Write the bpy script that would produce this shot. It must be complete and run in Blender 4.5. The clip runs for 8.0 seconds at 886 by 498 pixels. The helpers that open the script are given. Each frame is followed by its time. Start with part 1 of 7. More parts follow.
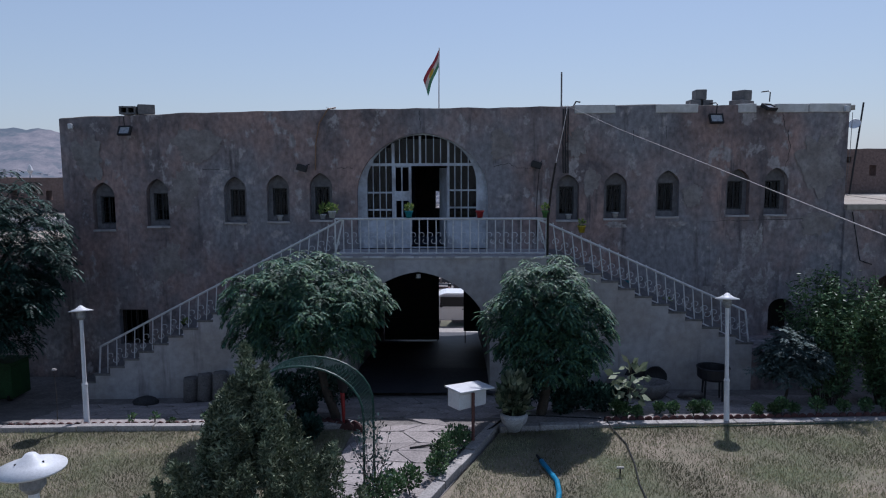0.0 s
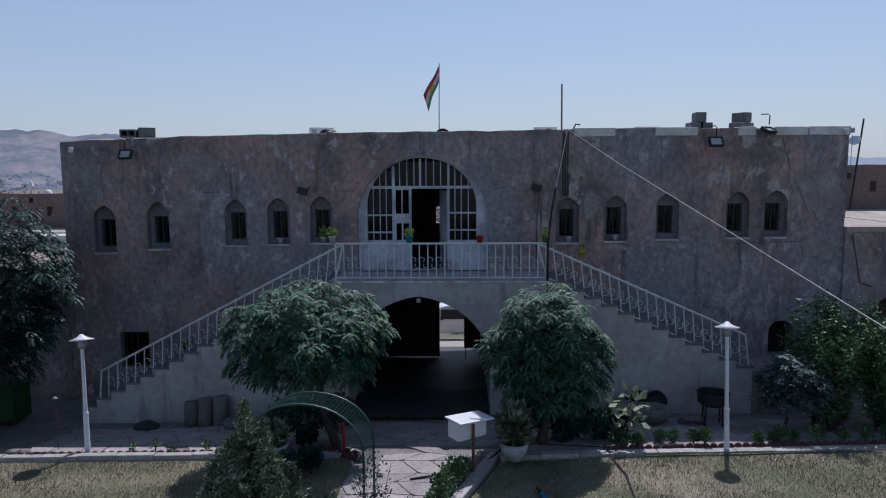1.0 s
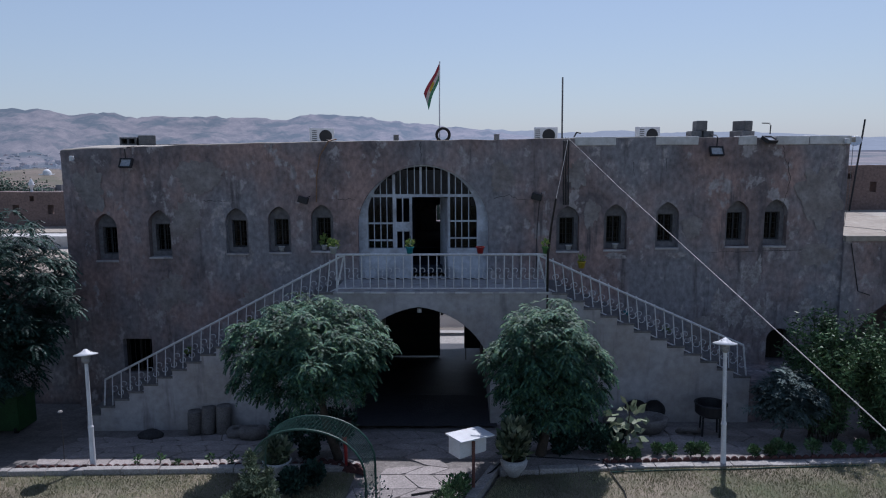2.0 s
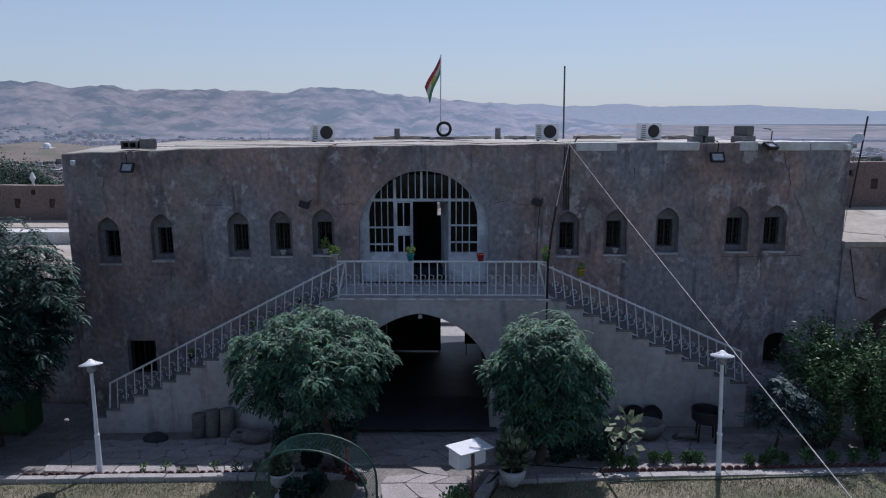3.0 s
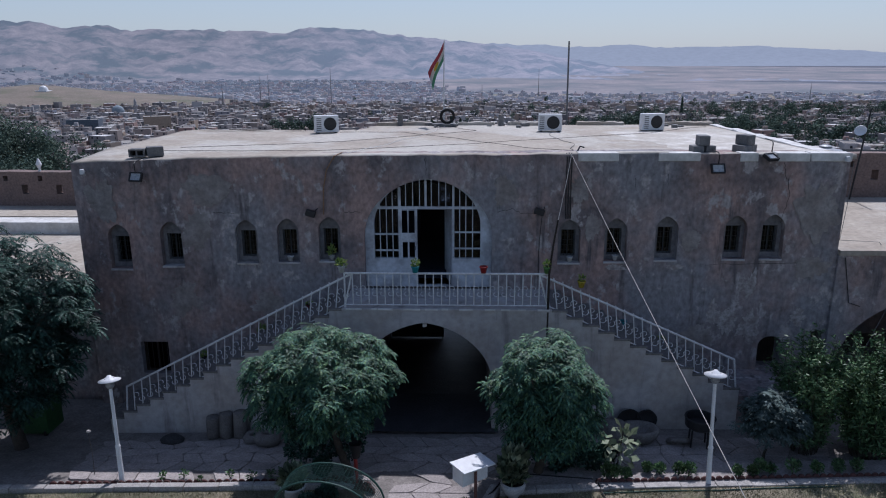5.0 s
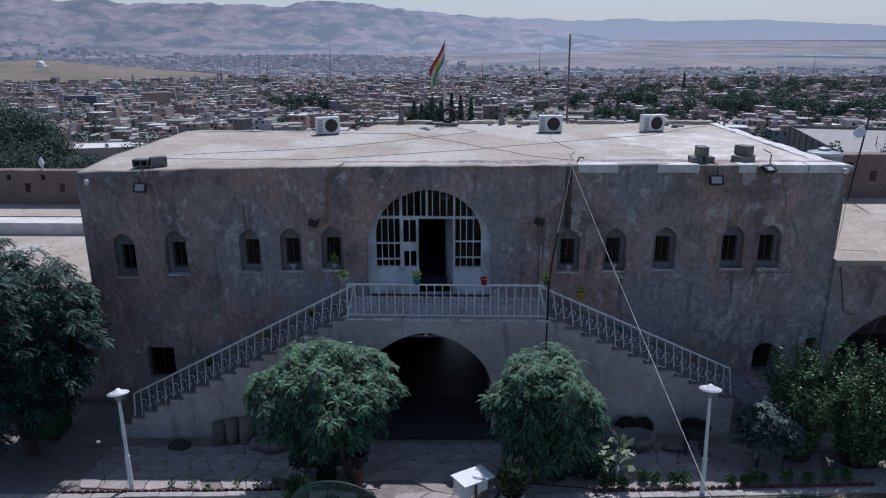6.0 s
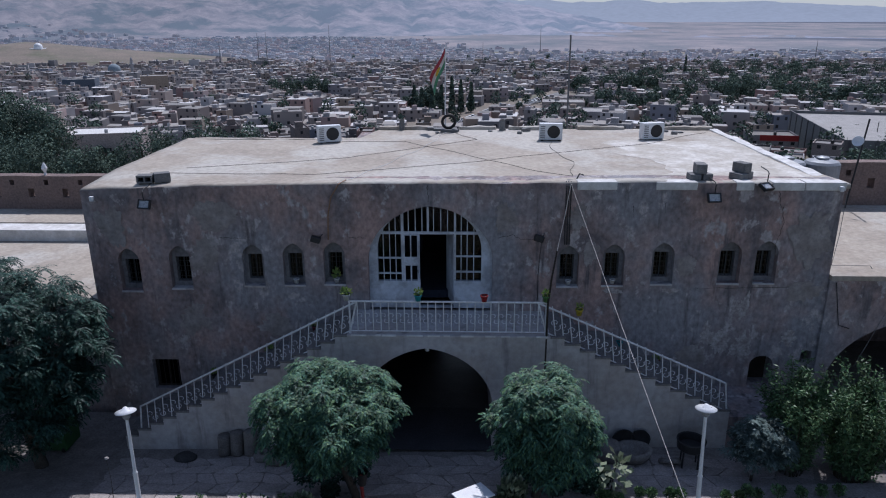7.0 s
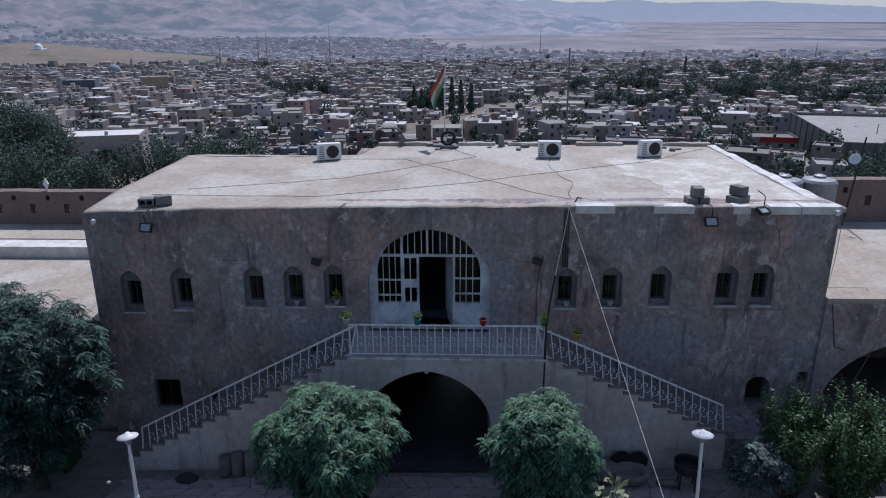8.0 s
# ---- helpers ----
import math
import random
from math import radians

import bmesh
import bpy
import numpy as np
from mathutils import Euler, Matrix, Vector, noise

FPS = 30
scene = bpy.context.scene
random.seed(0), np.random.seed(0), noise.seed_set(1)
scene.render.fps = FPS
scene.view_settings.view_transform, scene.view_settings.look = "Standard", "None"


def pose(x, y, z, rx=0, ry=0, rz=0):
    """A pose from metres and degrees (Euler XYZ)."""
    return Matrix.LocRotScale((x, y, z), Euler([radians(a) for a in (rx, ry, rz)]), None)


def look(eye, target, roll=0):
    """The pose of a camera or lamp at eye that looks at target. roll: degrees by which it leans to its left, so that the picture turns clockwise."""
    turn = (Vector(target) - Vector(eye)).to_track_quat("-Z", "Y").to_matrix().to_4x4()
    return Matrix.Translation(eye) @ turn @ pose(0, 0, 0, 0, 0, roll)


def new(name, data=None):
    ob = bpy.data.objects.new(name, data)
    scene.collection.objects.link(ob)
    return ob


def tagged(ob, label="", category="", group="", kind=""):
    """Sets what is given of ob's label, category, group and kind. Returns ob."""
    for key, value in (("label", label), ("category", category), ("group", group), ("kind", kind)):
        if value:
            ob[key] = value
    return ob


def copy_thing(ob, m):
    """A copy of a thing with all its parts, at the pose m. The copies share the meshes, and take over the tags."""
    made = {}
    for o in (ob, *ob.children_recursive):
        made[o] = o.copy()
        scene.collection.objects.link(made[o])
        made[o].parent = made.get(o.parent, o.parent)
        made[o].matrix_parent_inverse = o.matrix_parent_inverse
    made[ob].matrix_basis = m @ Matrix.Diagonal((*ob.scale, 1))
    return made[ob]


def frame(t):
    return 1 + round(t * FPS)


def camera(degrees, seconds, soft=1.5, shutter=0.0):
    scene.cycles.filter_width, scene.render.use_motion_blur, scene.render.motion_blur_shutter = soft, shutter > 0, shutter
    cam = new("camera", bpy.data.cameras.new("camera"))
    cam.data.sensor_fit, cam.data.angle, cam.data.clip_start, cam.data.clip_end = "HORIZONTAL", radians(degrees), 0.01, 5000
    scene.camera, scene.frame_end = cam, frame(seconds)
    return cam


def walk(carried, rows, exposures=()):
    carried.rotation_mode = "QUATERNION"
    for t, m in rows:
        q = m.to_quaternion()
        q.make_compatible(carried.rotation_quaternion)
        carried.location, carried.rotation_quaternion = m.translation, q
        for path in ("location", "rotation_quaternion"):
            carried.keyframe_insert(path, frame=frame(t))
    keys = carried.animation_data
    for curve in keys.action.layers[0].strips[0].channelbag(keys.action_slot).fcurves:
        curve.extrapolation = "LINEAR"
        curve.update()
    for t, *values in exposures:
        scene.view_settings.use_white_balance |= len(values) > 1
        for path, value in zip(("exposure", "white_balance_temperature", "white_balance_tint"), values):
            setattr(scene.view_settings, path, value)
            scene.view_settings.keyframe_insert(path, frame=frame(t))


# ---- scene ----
cam = camera(64.9, 8.0, soft=1.1)
PATH = [
    (0, (0.142, 5.405, 4.953), (0.094, 7.392, 4.727), -0.2),
    (0.5, (0.152, 5.425, 5.195), (0.102, 7.412, 4.973), -0.3),
    (1, (0.165, 5.448, 5.501), (0.114, 7.435, 5.277), -0.3),
    (1.5, (0.147, 5.453, 5.854), (0.097, 7.437, 5.606), -0.3),
    (3, (0.167, 5.497, 6.997), (0.113, 7.465, 6.641), -0.2),
    (3.5, (0.174, 5.496, 7.39), (0.118, 7.456, 6.995), -0.2),
    (4, (0.157, 5.48, 7.813), (0.1, 7.431, 7.377), -0.2),
    (4.5, (0.135, 5.464, 8.218), (0.077, 7.406, 7.743), -0.2),
    (6, (0.105, 5.472, 9.537), (0.046, 7.385, 8.958), -0.2),
    (6.5, (0.092, 5.479, 9.972), (0.034, 7.384, 9.366), -0.2),
    (7, (0.086, 5.509, 10.402), (0.027, 7.408, 9.777), -0.2),
    (7.5, (0.083, 5.541, 10.691), (0.024, 7.44, 10.066), -0.2),
    (8, (0.107, 5.557, 11.01), (0.048, 7.456, 10.385), -0.2),
]
walk(cam, [(t, look(eye, target, roll)) for t, eye, target, roll in PATH], [(0.0, 0.57, 5600, 17), (8.0, 0.57, 5600, 17)])

# world, sun
SUN_TO = Vector((0.19, 0.61, 1.0)).normalized()
world = bpy.data.worlds.new("world")
scene.world = world
world.use_nodes = True
wn = world.node_tree
bg = wn.nodes["Background"]
sky = wn.nodes.new("ShaderNodeTexSky")
sky.sky_type = "NISHITA"
sky.sun_disc = False
sky.sun_elevation = math.asin(SUN_TO.z)
sky.sun_rotation = math.atan2(SUN_TO.x, SUN_TO.y)
sky.air_density, sky.dust_density, sky.ozone_density, sky.altitude = 1.2, 1.05, 1.2, 400
# summer haze, thickest at the horizon
haze = wn.nodes.new("ShaderNodeMixRGB")
haze.inputs[2].default_value = (5.45, 6.3, 7.05, 1)
sky_way = wn.nodes.new("ShaderNodeTexCoord")
sky_part = wn.nodes.new("ShaderNodeSeparateXYZ")
thin = wn.nodes.new("ShaderNodeMapRange")
thin.inputs[1].default_value, thin.inputs[2].default_value, thin.inputs[3].default_value, thin.inputs[4].default_value = 0.0, 0.6, 0.60, 0.10
wn.links.new(sky_way.outputs["Generated"], sky_part.inputs[0])
wn.links.new(sky_part.outputs[2], thin.inputs[0])
wn.links.new(thin.outputs[0], haze.inputs[0])
wn.links.new(sky.outputs[0], haze.inputs[1])
wn.links.new(haze.outputs[0], bg.inputs[0])
bg.inputs[1].default_value = 0.0555
sun_data = bpy.data.lights.new("sun", "SUN")
sun_data.energy, sun_data.angle, sun_data.color = 2.75, radians(0.53), (1.0, 0.95, 0.88)
sun = new("sun", sun_data)
sun.matrix_world = look(SUN_TO * 60, (0, 0, 0))


# materials
def mat(name, col, col2=None, rough=0.85, scale=3.0, fine=40.0, bump=0.25, metal=0.0, col3=None, scale3=0.6, spec=0.3, per=0.0, amount=1.0, streak=1.0, flecks=None, runs=None):
    """Two or three colours mixed by noise at two scales, with fine relief."""
    m = bpy.data.materials.new(name)
    m.use_nodes = True
    nt = m.node_tree
    b = nt.nodes["Principled BSDF"]
    b.inputs["Roughness"].default_value, b.inputs["Metallic"].default_value = rough, metal
    b.inputs["Specular IOR Level"].default_value = spec
    tc = nt.nodes.new("ShaderNodeNewGeometry")

    def noise_at(sc, detail, lo, hi, squeeze=None):
        n = nt.nodes.new("ShaderNodeTexNoise")
        n.inputs["Scale"].default_value, n.inputs["Detail"].default_value, n.inputs["Roughness"].default_value = sc, detail, 0.62
        mp = nt.nodes.new("ShaderNodeMapping")
        mp.inputs["Scale"].default_value = squeeze or (1, 1, streak)
        nt.links.new(tc.outputs["Position"], mp.inputs["Vector"])
        nt.links.new(mp.outputs[0], n.inputs["Vector"])
        r = nt.nodes.new("ShaderNodeMapRange")
        r.inputs[1].default_value, r.inputs[2].default_value = lo, hi
        nt.links.new(n.outputs[0], r.inputs[0])
        return r.outputs[0], n

    def mixed(fac, a, c):
        x = nt.nodes.new("ShaderNodeMix")
        x.data_type = "RGBA"
        nt.links.new(fac, x.inputs[0])
        for sock, v in ((x.inputs[6], a), (x.inputs[7], c)):
            if isinstance(v, tuple):
                sock.default_value = (*v, 1)
            else:
                nt.links.new(v, sock)
        return x.outputs[2]

    col2 = col2 or tuple(0.7 * c for c in col)
    f1, _ = noise_at(scale, 6, 0.36, 0.64)
    out = mixed(f1, col, col2)
    if col3:
        f3, _ = noise_at(scale3, 5, 0.46, 0.6)
        out = mixed(f3, out, col3)
    if flecks:
        f4, _ = noise_at(2.6, 8, 0.57, 0.63)
        out = mixed(f4, out, flecks)
    if runs:
        f5, _ = noise_at(1.0, 5, 0.56, 0.68, (3.2, 3.2, 0.35))
        out = mixed(f5, out, runs)
    f2, n2 = noise_at(fine, 4, 0.3, 0.75)
    dark = nt.nodes.new("ShaderNodeMix")
    dark.data_type, dark.blend_type = "RGBA", "MULTIPLY"
    dark.inputs[0].default_value = 0.5 * amount
    gr = nt.nodes.new("ShaderNodeCombineColor")
    for i in range(3):
        nt.links.new(f2, gr.inputs[i])
    nt.links.new(out, dark.inputs[6])
    nt.links.new(gr.outputs[0], dark.inputs[7])
    last = dark.outputs[2]
    if per:
        oi = nt.nodes.new("ShaderNodeObjectInfo")
        hs = nt.nodes.new("ShaderNodeHueSaturation")
        mr = nt.nodes.new("ShaderNodeMapRange")
        mr.inputs[3].default_value, mr.inputs[4].default_value = 1 - per, 1 + per
        nt.links.new(oi.outputs["Random"], mr.inputs[0])
        nt.links.new(mr.outputs[0], hs.inputs["Value"])
        nt.links.new(last, hs.inputs["Color"])
        last = hs.outputs[0]
    nt.links.new(last, b.inputs["Base Color"])
    if bump:
        bp = nt.nodes.new("ShaderNodeBump")
        bp.inputs["Strength"].default_value, bp.inputs["Distance"].default_value = bump, 0.02
        nt.links.new(n2.outputs[0], bp.inputs["Height"])
        nt.links.new(bp.outputs[0], b.inputs["Normal"])
    return m


def island_mat(name, cols, rough=0.6, trans=0.0, patch=0.0, glow=None, spec=0.12):
    """A colour for each joined piece, between those given, varied from clump to clump; leaves let some light through."""
    m = bpy.data.materials.new(name)
    m.use_nodes = True
    nt = m.node_tree
    b = nt.nodes["Principled BSDF"]
    g = nt.nodes.new("ShaderNodeNewGeometry")
    ramp = nt.nodes.new("ShaderNodeValToRGB")
    el = ramp.color_ramp.elements
    el[0].color, el[1].color = (*cols[0], 1), (*cols[-1], 1)
    for i, c in enumerate(cols[1:-1], 1):
        e = el.new(i / (len(cols) - 1))
        e.color = (*c, 1)
    nt.links.new(g.outputs["Random Per Island"], ramp.inputs[0])
    colour = ramp.outputs[0]
    if patch:
        nz = nt.nodes.new("ShaderNodeTexNoise")
        nz.inputs["Scale"].default_value, nz.inputs["Detail"].default_value = patch, 2
        nt.links.new(g.outputs["Position"], nz.inputs["Vector"])
        mr = nt.nodes.new("ShaderNodeMapRange")
        mr.inputs[1].default_value, mr.inputs[2].default_value, mr.inputs[3].default_value, mr.inputs[4].default_value = 0.35, 0.65, 0.5, 1.5
        hs = nt.nodes.new("ShaderNodeHueSaturation")
        nt.links.new(nz.outputs[0], mr.inputs[0])
        nt.links.new(mr.outputs[0], hs.inputs["Value"])
        nt.links.new(colour, hs.inputs["Color"])
        colour = hs.outputs[0]
    nt.links.new(colour, b.inputs["Base Color"])
    b.inputs["Roughness"].default_value = rough
    b.inputs["Specular IOR Level"].default_value = spec
    # an emission that stands in for haze over distance
    if glow:
        b.inputs["Emission Color"].default_value = (*glow[:3], 1)
        b.inputs["Emission Strength"].default_value = glow[3]
    if trans:
        t = nt.nodes.new("ShaderNodeBsdfTranslucent")
        mx = nt.nodes.new("ShaderNodeMixShader")
        mx.inputs[0].default_value = trans
        nt.links.new(colour, t.inputs[0])
        nt.links.new(b.outputs[0], mx.inputs[1])
        nt.links.new(t.outputs[0], mx.inputs[2])
        nt.links.new(mx.outputs[0], nt.nodes["Material Output"].inputs[0])
    return m


PLASTER = mat("old_plaster", (0.45, 0.315, 0.28), (0.20, 0.172, 0.175), scale=1.0, fine=9, col3=(0.30, 0.29, 0.305), scale3=0.3, bump=0.3, streak=0.75, flecks=(0.47, 0.43, 0.42), runs=(0.15, 0.133, 0.138))
RENDERED = mat("cement_render", (0.50, 0.48, 0.475), (0.41, 0.39, 0.38), scale=1.2, fine=6, bump=0.15, col3=(0.43, 0.395, 0.37), amount=0.6, runs=(0.30, 0.28, 0.27))
ROOFING = mat("roof_screed", (0.45, 0.395, 0.325), (0.355, 0.305, 0.25), scale=0.55, fine=7, bump=0.3, col3=(0.50, 0.465, 0.41), scale3=0.3, amount=0.7)
WHITEWASH = mat("limewash", (0.70, 0.685, 0.66), (0.52, 0.50, 0.47), scale=2.2, fine=9, bump=0.2, amount=0.4)
MUD = mat("mud_wall", (0.28, 0.20, 0.175), (0.20, 0.15, 0.135), scale=1.0, fine=12, bump=0.4)
PAVING = mat("flagstone", (0.45, 0.40, 0.38), (0.34, 0.305, 0.29), scale=2.5, fine=22, bump=0.35, per=0.16)
JOINT = mat("paving_joint", (0.30, 0.27, 0.25), fine=20)
KERB = mat("kerb_stone", (0.50, 0.47, 0.44), (0.40, 0.37, 0.35), scale=4, fine=30, per=0.1)
LAWN = mat("dry_lawn_soil", (0.22, 0.195, 0.135), (0.135, 0.15, 0.08), scale=0.9, fine=25, bump=0.6, col3=(0.31, 0.26, 0.19), scale3=0.5)
WHITE = mat("white_enamel", (0.74, 0.75, 0.76), (0.66, 0.66, 0.66), rough=0.45, scale=5, fine=60, bump=0.05, amount=0.4)
RAIL = mat("rail_paint", (0.84, 0.84, 0.85), (0.66, 0.65, 0.64), rough=0.5, scale=9, fine=80, bump=0.1)
DARKMETAL = mat("dark_metal", (0.035, 0.035, 0.038), rough=0.5, fine=50, bump=0.1)
BLACK = mat("black_rubber", (0.02, 0.02, 0.022), rough=0.7, fine=60, bump=0.1)
CONCRETE = mat("concrete_block", (0.24, 0.235, 0.23), (0.18, 0.18, 0.18), scale=8, fine=70, bump=0.5, per=0.12)
BARK = mat("bark", (0.10, 0.08, 0.06), (0.06, 0.05, 0.04), scale=8, fine=50, bump=0.8)


# dark bluish colour that paints shade onto the insides of the upper hall
HALLDARK = mat("dark_blue_paint", (0.035, 0.045, 0.075), (0.03, 0.038, 0.06), scale=1.5, fine=12, bump=0.1)


# mesh helpers
def to_mesh(name, bm, smooth=False):
    me = bpy.data.meshes.new(name)
    bm.to_mesh(me)
    bm.free()
    if smooth:
        for p in me.polygons:
            p.use_smooth = True
    return me


def part(name, bm, material, parent=None, label="", smooth=False):
    """One mesh object out of a bmesh, a mesh or (verts, faces), under its thing."""
    if isinstance(bm, bmesh.types.BMesh):
        me = to_mesh(name, bm, smooth)
    elif isinstance(bm, tuple):
        me = bpy.data.meshes.new(name)
        me.from_pydata(bm[0], [], bm[1])
        me.update()
        if smooth:
            for p in me.polygons:
                p.use_smooth = True
    else:
        me = bm
    if material and not me.materials:
        me.materials.append(material)
    ob = new(name, me)
    if parent:
        ob.parent = parent
    if label:
        tagged(ob, label)
    return ob


def thing(name, m, label, category, group="", kind=""):
    ob = new(name)
    ob.empty_display_size = 0.2
    ob.matrix_world = m
    return tagged(ob, label, category, group, kind)


def add_box(bm, lo, hi, bevel=0.0, turn=None):
    lo, hi = Vector(lo), Vector(hi)
    made = bmesh.ops.create_cube(bm, size=1)["verts"]
    for v in made:
        v.co = Vector((v.co.x * (hi.x - lo.x), v.co.y * (hi.y - lo.y), v.co.z * (hi.z - lo.z))) + (lo + hi) / 2
    if turn:
        bmesh.ops.transform(bm, matrix=turn, verts=made)
    if bevel:
        es = list({e for v in made for e in v.link_edges})
        bmesh.ops.bevel(bm, geom=es, offset=bevel, segments=2, affect="EDGES", profile=0.6)


def box(lo, hi, bevel=0.0, turn=None):
    bm = bmesh.new()
    add_box(bm, lo, hi, bevel, turn)
    return bm


def add_tube(bm, pts, r, sides=8, r2=None, closed=False):
    """A round bar along points, tapering from r to r2."""
    pts = [Vector(p) for p in pts]
    r2 = r if r2 is None else r2
    rings, n = [], len(pts)
    side = None
    for i, p in enumerate(pts):
        a = pts[(i - 1) % n] if (i or closed) else p
        c = pts[(i + 1) % n] if (i < n - 1 or closed) else p
        d = (c - a).normalized()
        if side is None:
            side = d.orthogonal().normalized()
        side = (side - d * side.dot(d))
        side = side.normalized() if side.length > 1e-6 else d.orthogonal().normalized()
        up = d.cross(side)
        rad = r + (r2 - r) * i / max(1, n - 1)
        rings.append([bm.verts.new(p + rad * (math.cos(k * math.tau / sides) * side + math.sin(k * math.tau / sides) * up)) for k in range(sides)])
    for i in range(n if closed else n - 1):
        A, B = rings[i], rings[(i + 1) % n]
        for k in range(sides):
            bm.faces.new((A[k], A[(k + 1) % sides], B[(k + 1) % sides], B[k]))
    if not closed:
        bm.faces.new(rings[0][::-1])
        bm.faces.new(rings[-1])


def tube(pts, r, sides=8, r2=None, closed=False):
    bm = bmesh.new()
    add_tube(bm, pts, r, sides, r2, closed)
    return bm


def lathe(profile, sides=24, squash=1.0):
    """A turned shape from (radius, height) points, open where a radius is above 0 at an end."""
    bm = bmesh.new()
    rings = []
    for r, z in profile:
        if r < 1e-5:
            rings.append([bm.verts.new((0, 0, z))])
        else:
            rings.append([bm.verts.new((r * math.cos(k * math.tau / sides), squash * r * math.sin(k * math.tau / sides), z)) for k in range(sides)])
    for A, B in zip(rings, rings[1:]):
        for k in range(sides):
            j = (k + 1) % sides
            if len(A) == 1 and len(B) > 1:
                bm.faces.new((A[0], B[j], B[k]))
            elif len(B) == 1 and len(A) > 1:
                bm.faces.new((A[k], A[j], B[0]))
            elif len(A) > 1:
                bm.faces.new((A[k], A[j], B[j], B[k]))
    bmesh.ops.recalc_face_normals(bm, faces=bm.faces)
    return bm


def rough_up(bm, amount, scale=2.0, seed=0.0):
    for v in bm.verts:
        v.co += amount * Vector(noise.noise_vector(v.co * scale + Vector((seed, seed, seed))))
    return bm


def arch(cx, half, z0, spring, top, n=10, pointed=0.0):
    """The outline of an opening with a round or slightly pointed head, from its foot on one side round to the other."""
    pts = [(cx - half, z0)]
    for i in range(2 * n + 1):
        a = math.pi * (1 - i / (2 * n))
        c, s = math.cos(a), math.sin(a)
        x = cx + half * c
        z = spring + (top - spring) * ((1 - pointed) * s + pointed * (1 - abs(c)))
        pts.append((x, z))
    pts.append((cx + half, z0))
    return pts


def wall_with_holes(outer, holes, y, thick, depths=None, open_bottom=()):
    """A wall sheet in the xz plane at y, its holes lined by jambs that reach back; thick is the wall's own depth."""
    bm = bmesh.new()

    def loop(pts, yy):
        return [bm.verts.new((x, yy, z)) for x, z in pts]
    front, rings = [], []
    for pts in [outer, *holes]:
        vs = loop(pts, y)
        es = [bm.edges.new((vs[i], vs[(i + 1) % len(vs)])) for i in range(len(vs))]
        front += es
        rings.append(vs)
    bmesh.ops.triangle_fill(bm, use_beauty=True, use_dissolve=False, edges=front)
    for k, (pts, vs) in enumerate(zip([outer, *holes], rings)):
        d = thick if k == 0 or not depths else depths[k - 1]
        back = loop(pts, y + d)
        for i in range(len(vs)):
            j = (i + 1) % len(vs)
            bm.faces.new((vs[i], vs[j], back[j], back[i]))
    bmesh.ops.recalc_face_normals(bm, faces=bm.faces)
    return bm


# large structure
GY = 22.8      # the front wall's face
SY = 21.2      # the stair wall's face
X0, X1 = -9.85, 9.6


def ground_z(x, y):
    """The castle stands on a rise; the town lies below it, behind."""
    if y < 17.5:
        return 0.0
    if y < 21:
        return -0.6 * (y - 17.5) / 3.5
    if y < 24:
        return -0.6 - 2.0 * (y - 21) / 3
    if y < 38:
        return -2.6
    if y < 140:
        return -2.6 - 24.75 * (y - 38) / 102
    return -27.35 - 24 * (1 - math.exp(-(y - 140) / 350.0)) - (0.008 * (y - 300) if y > 300 else 0)


def kerb_y(x):
    return 18.47 + 0.0625 * x if x > -0.5 else 18.68 + 0.045 * x


def court_z(x, y):
    """The paved court falls from the kerb to the foot of the stairs, most on the west."""
    k = kerb_y(x) + 0.25
    low = -0.40 + 0.30 * min(1.0, max(0.0, (x + 8.5) / 13.5))
    return low * min(1.0, max(0.0, (y - k) / (20.7 - k)))


rng = random.Random(4)


def setting(name, data, material, label, category="", smooth=False):
    ob = part(name, data, material, None, "", smooth)
    return tagged(ob, label, category or name.split("_")[0], "", "structure")


def terrain(rows, cols, zfun, xfun):
    verts, faces = [], []
    for i, y in enumerate(rows):
        for j in range(cols):
            x = xfun(j / (cols - 1), y)
            verts.append((x, y, zfun(x, y)))
    for i in range(len(rows) - 1):
        for j in range(cols - 1):
            a = i * cols + j
            faces.append((a, a + 1, a + cols + 1, a + cols))
    return verts, faces


EARTH = mat("dry_earth", (0.25, 0.20, 0.16), (0.19, 0.16, 0.125), scale=0.03, fine=0.4, bump=0.0, col3=(0.14, 0.14, 0.09), scale3=0.012)
# the castle's own plot is level; the hill falls away behind it
def land_z(x, y):
    z = ground_z(x, y)
    if y > 150:
        d = math.hypot((x + 720) / 460, (y - 1180) / 300)
        z += 36 * max(0.0, 1 - d) ** 1.2
        z += 0.8 * noise.noise(Vector((x * 0.008, y * 0.008, 0)))
    return z - 0.06
rows = [-40, 0, 10, 17.5, 21, 24, 30, 38] + [38 + 62 * (i / 10) for i in range(1, 11)] + [100 * (22 ** (i / 60)) for i in range(1, 61)]
setting("ground", terrain(rows, 81, land_z, lambda u, y: (u - 0.5) * (140 + 2.6 * max(y, 0))), EARTH, "dry earth falling from the castle to the town plain", "ground", True)

# mountains, a far backdrop; their blue haze is painted in as emission
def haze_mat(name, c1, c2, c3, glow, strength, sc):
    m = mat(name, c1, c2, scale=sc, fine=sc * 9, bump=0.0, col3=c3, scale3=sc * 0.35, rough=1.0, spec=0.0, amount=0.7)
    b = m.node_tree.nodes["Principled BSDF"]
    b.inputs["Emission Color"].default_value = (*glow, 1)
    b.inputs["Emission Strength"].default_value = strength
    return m


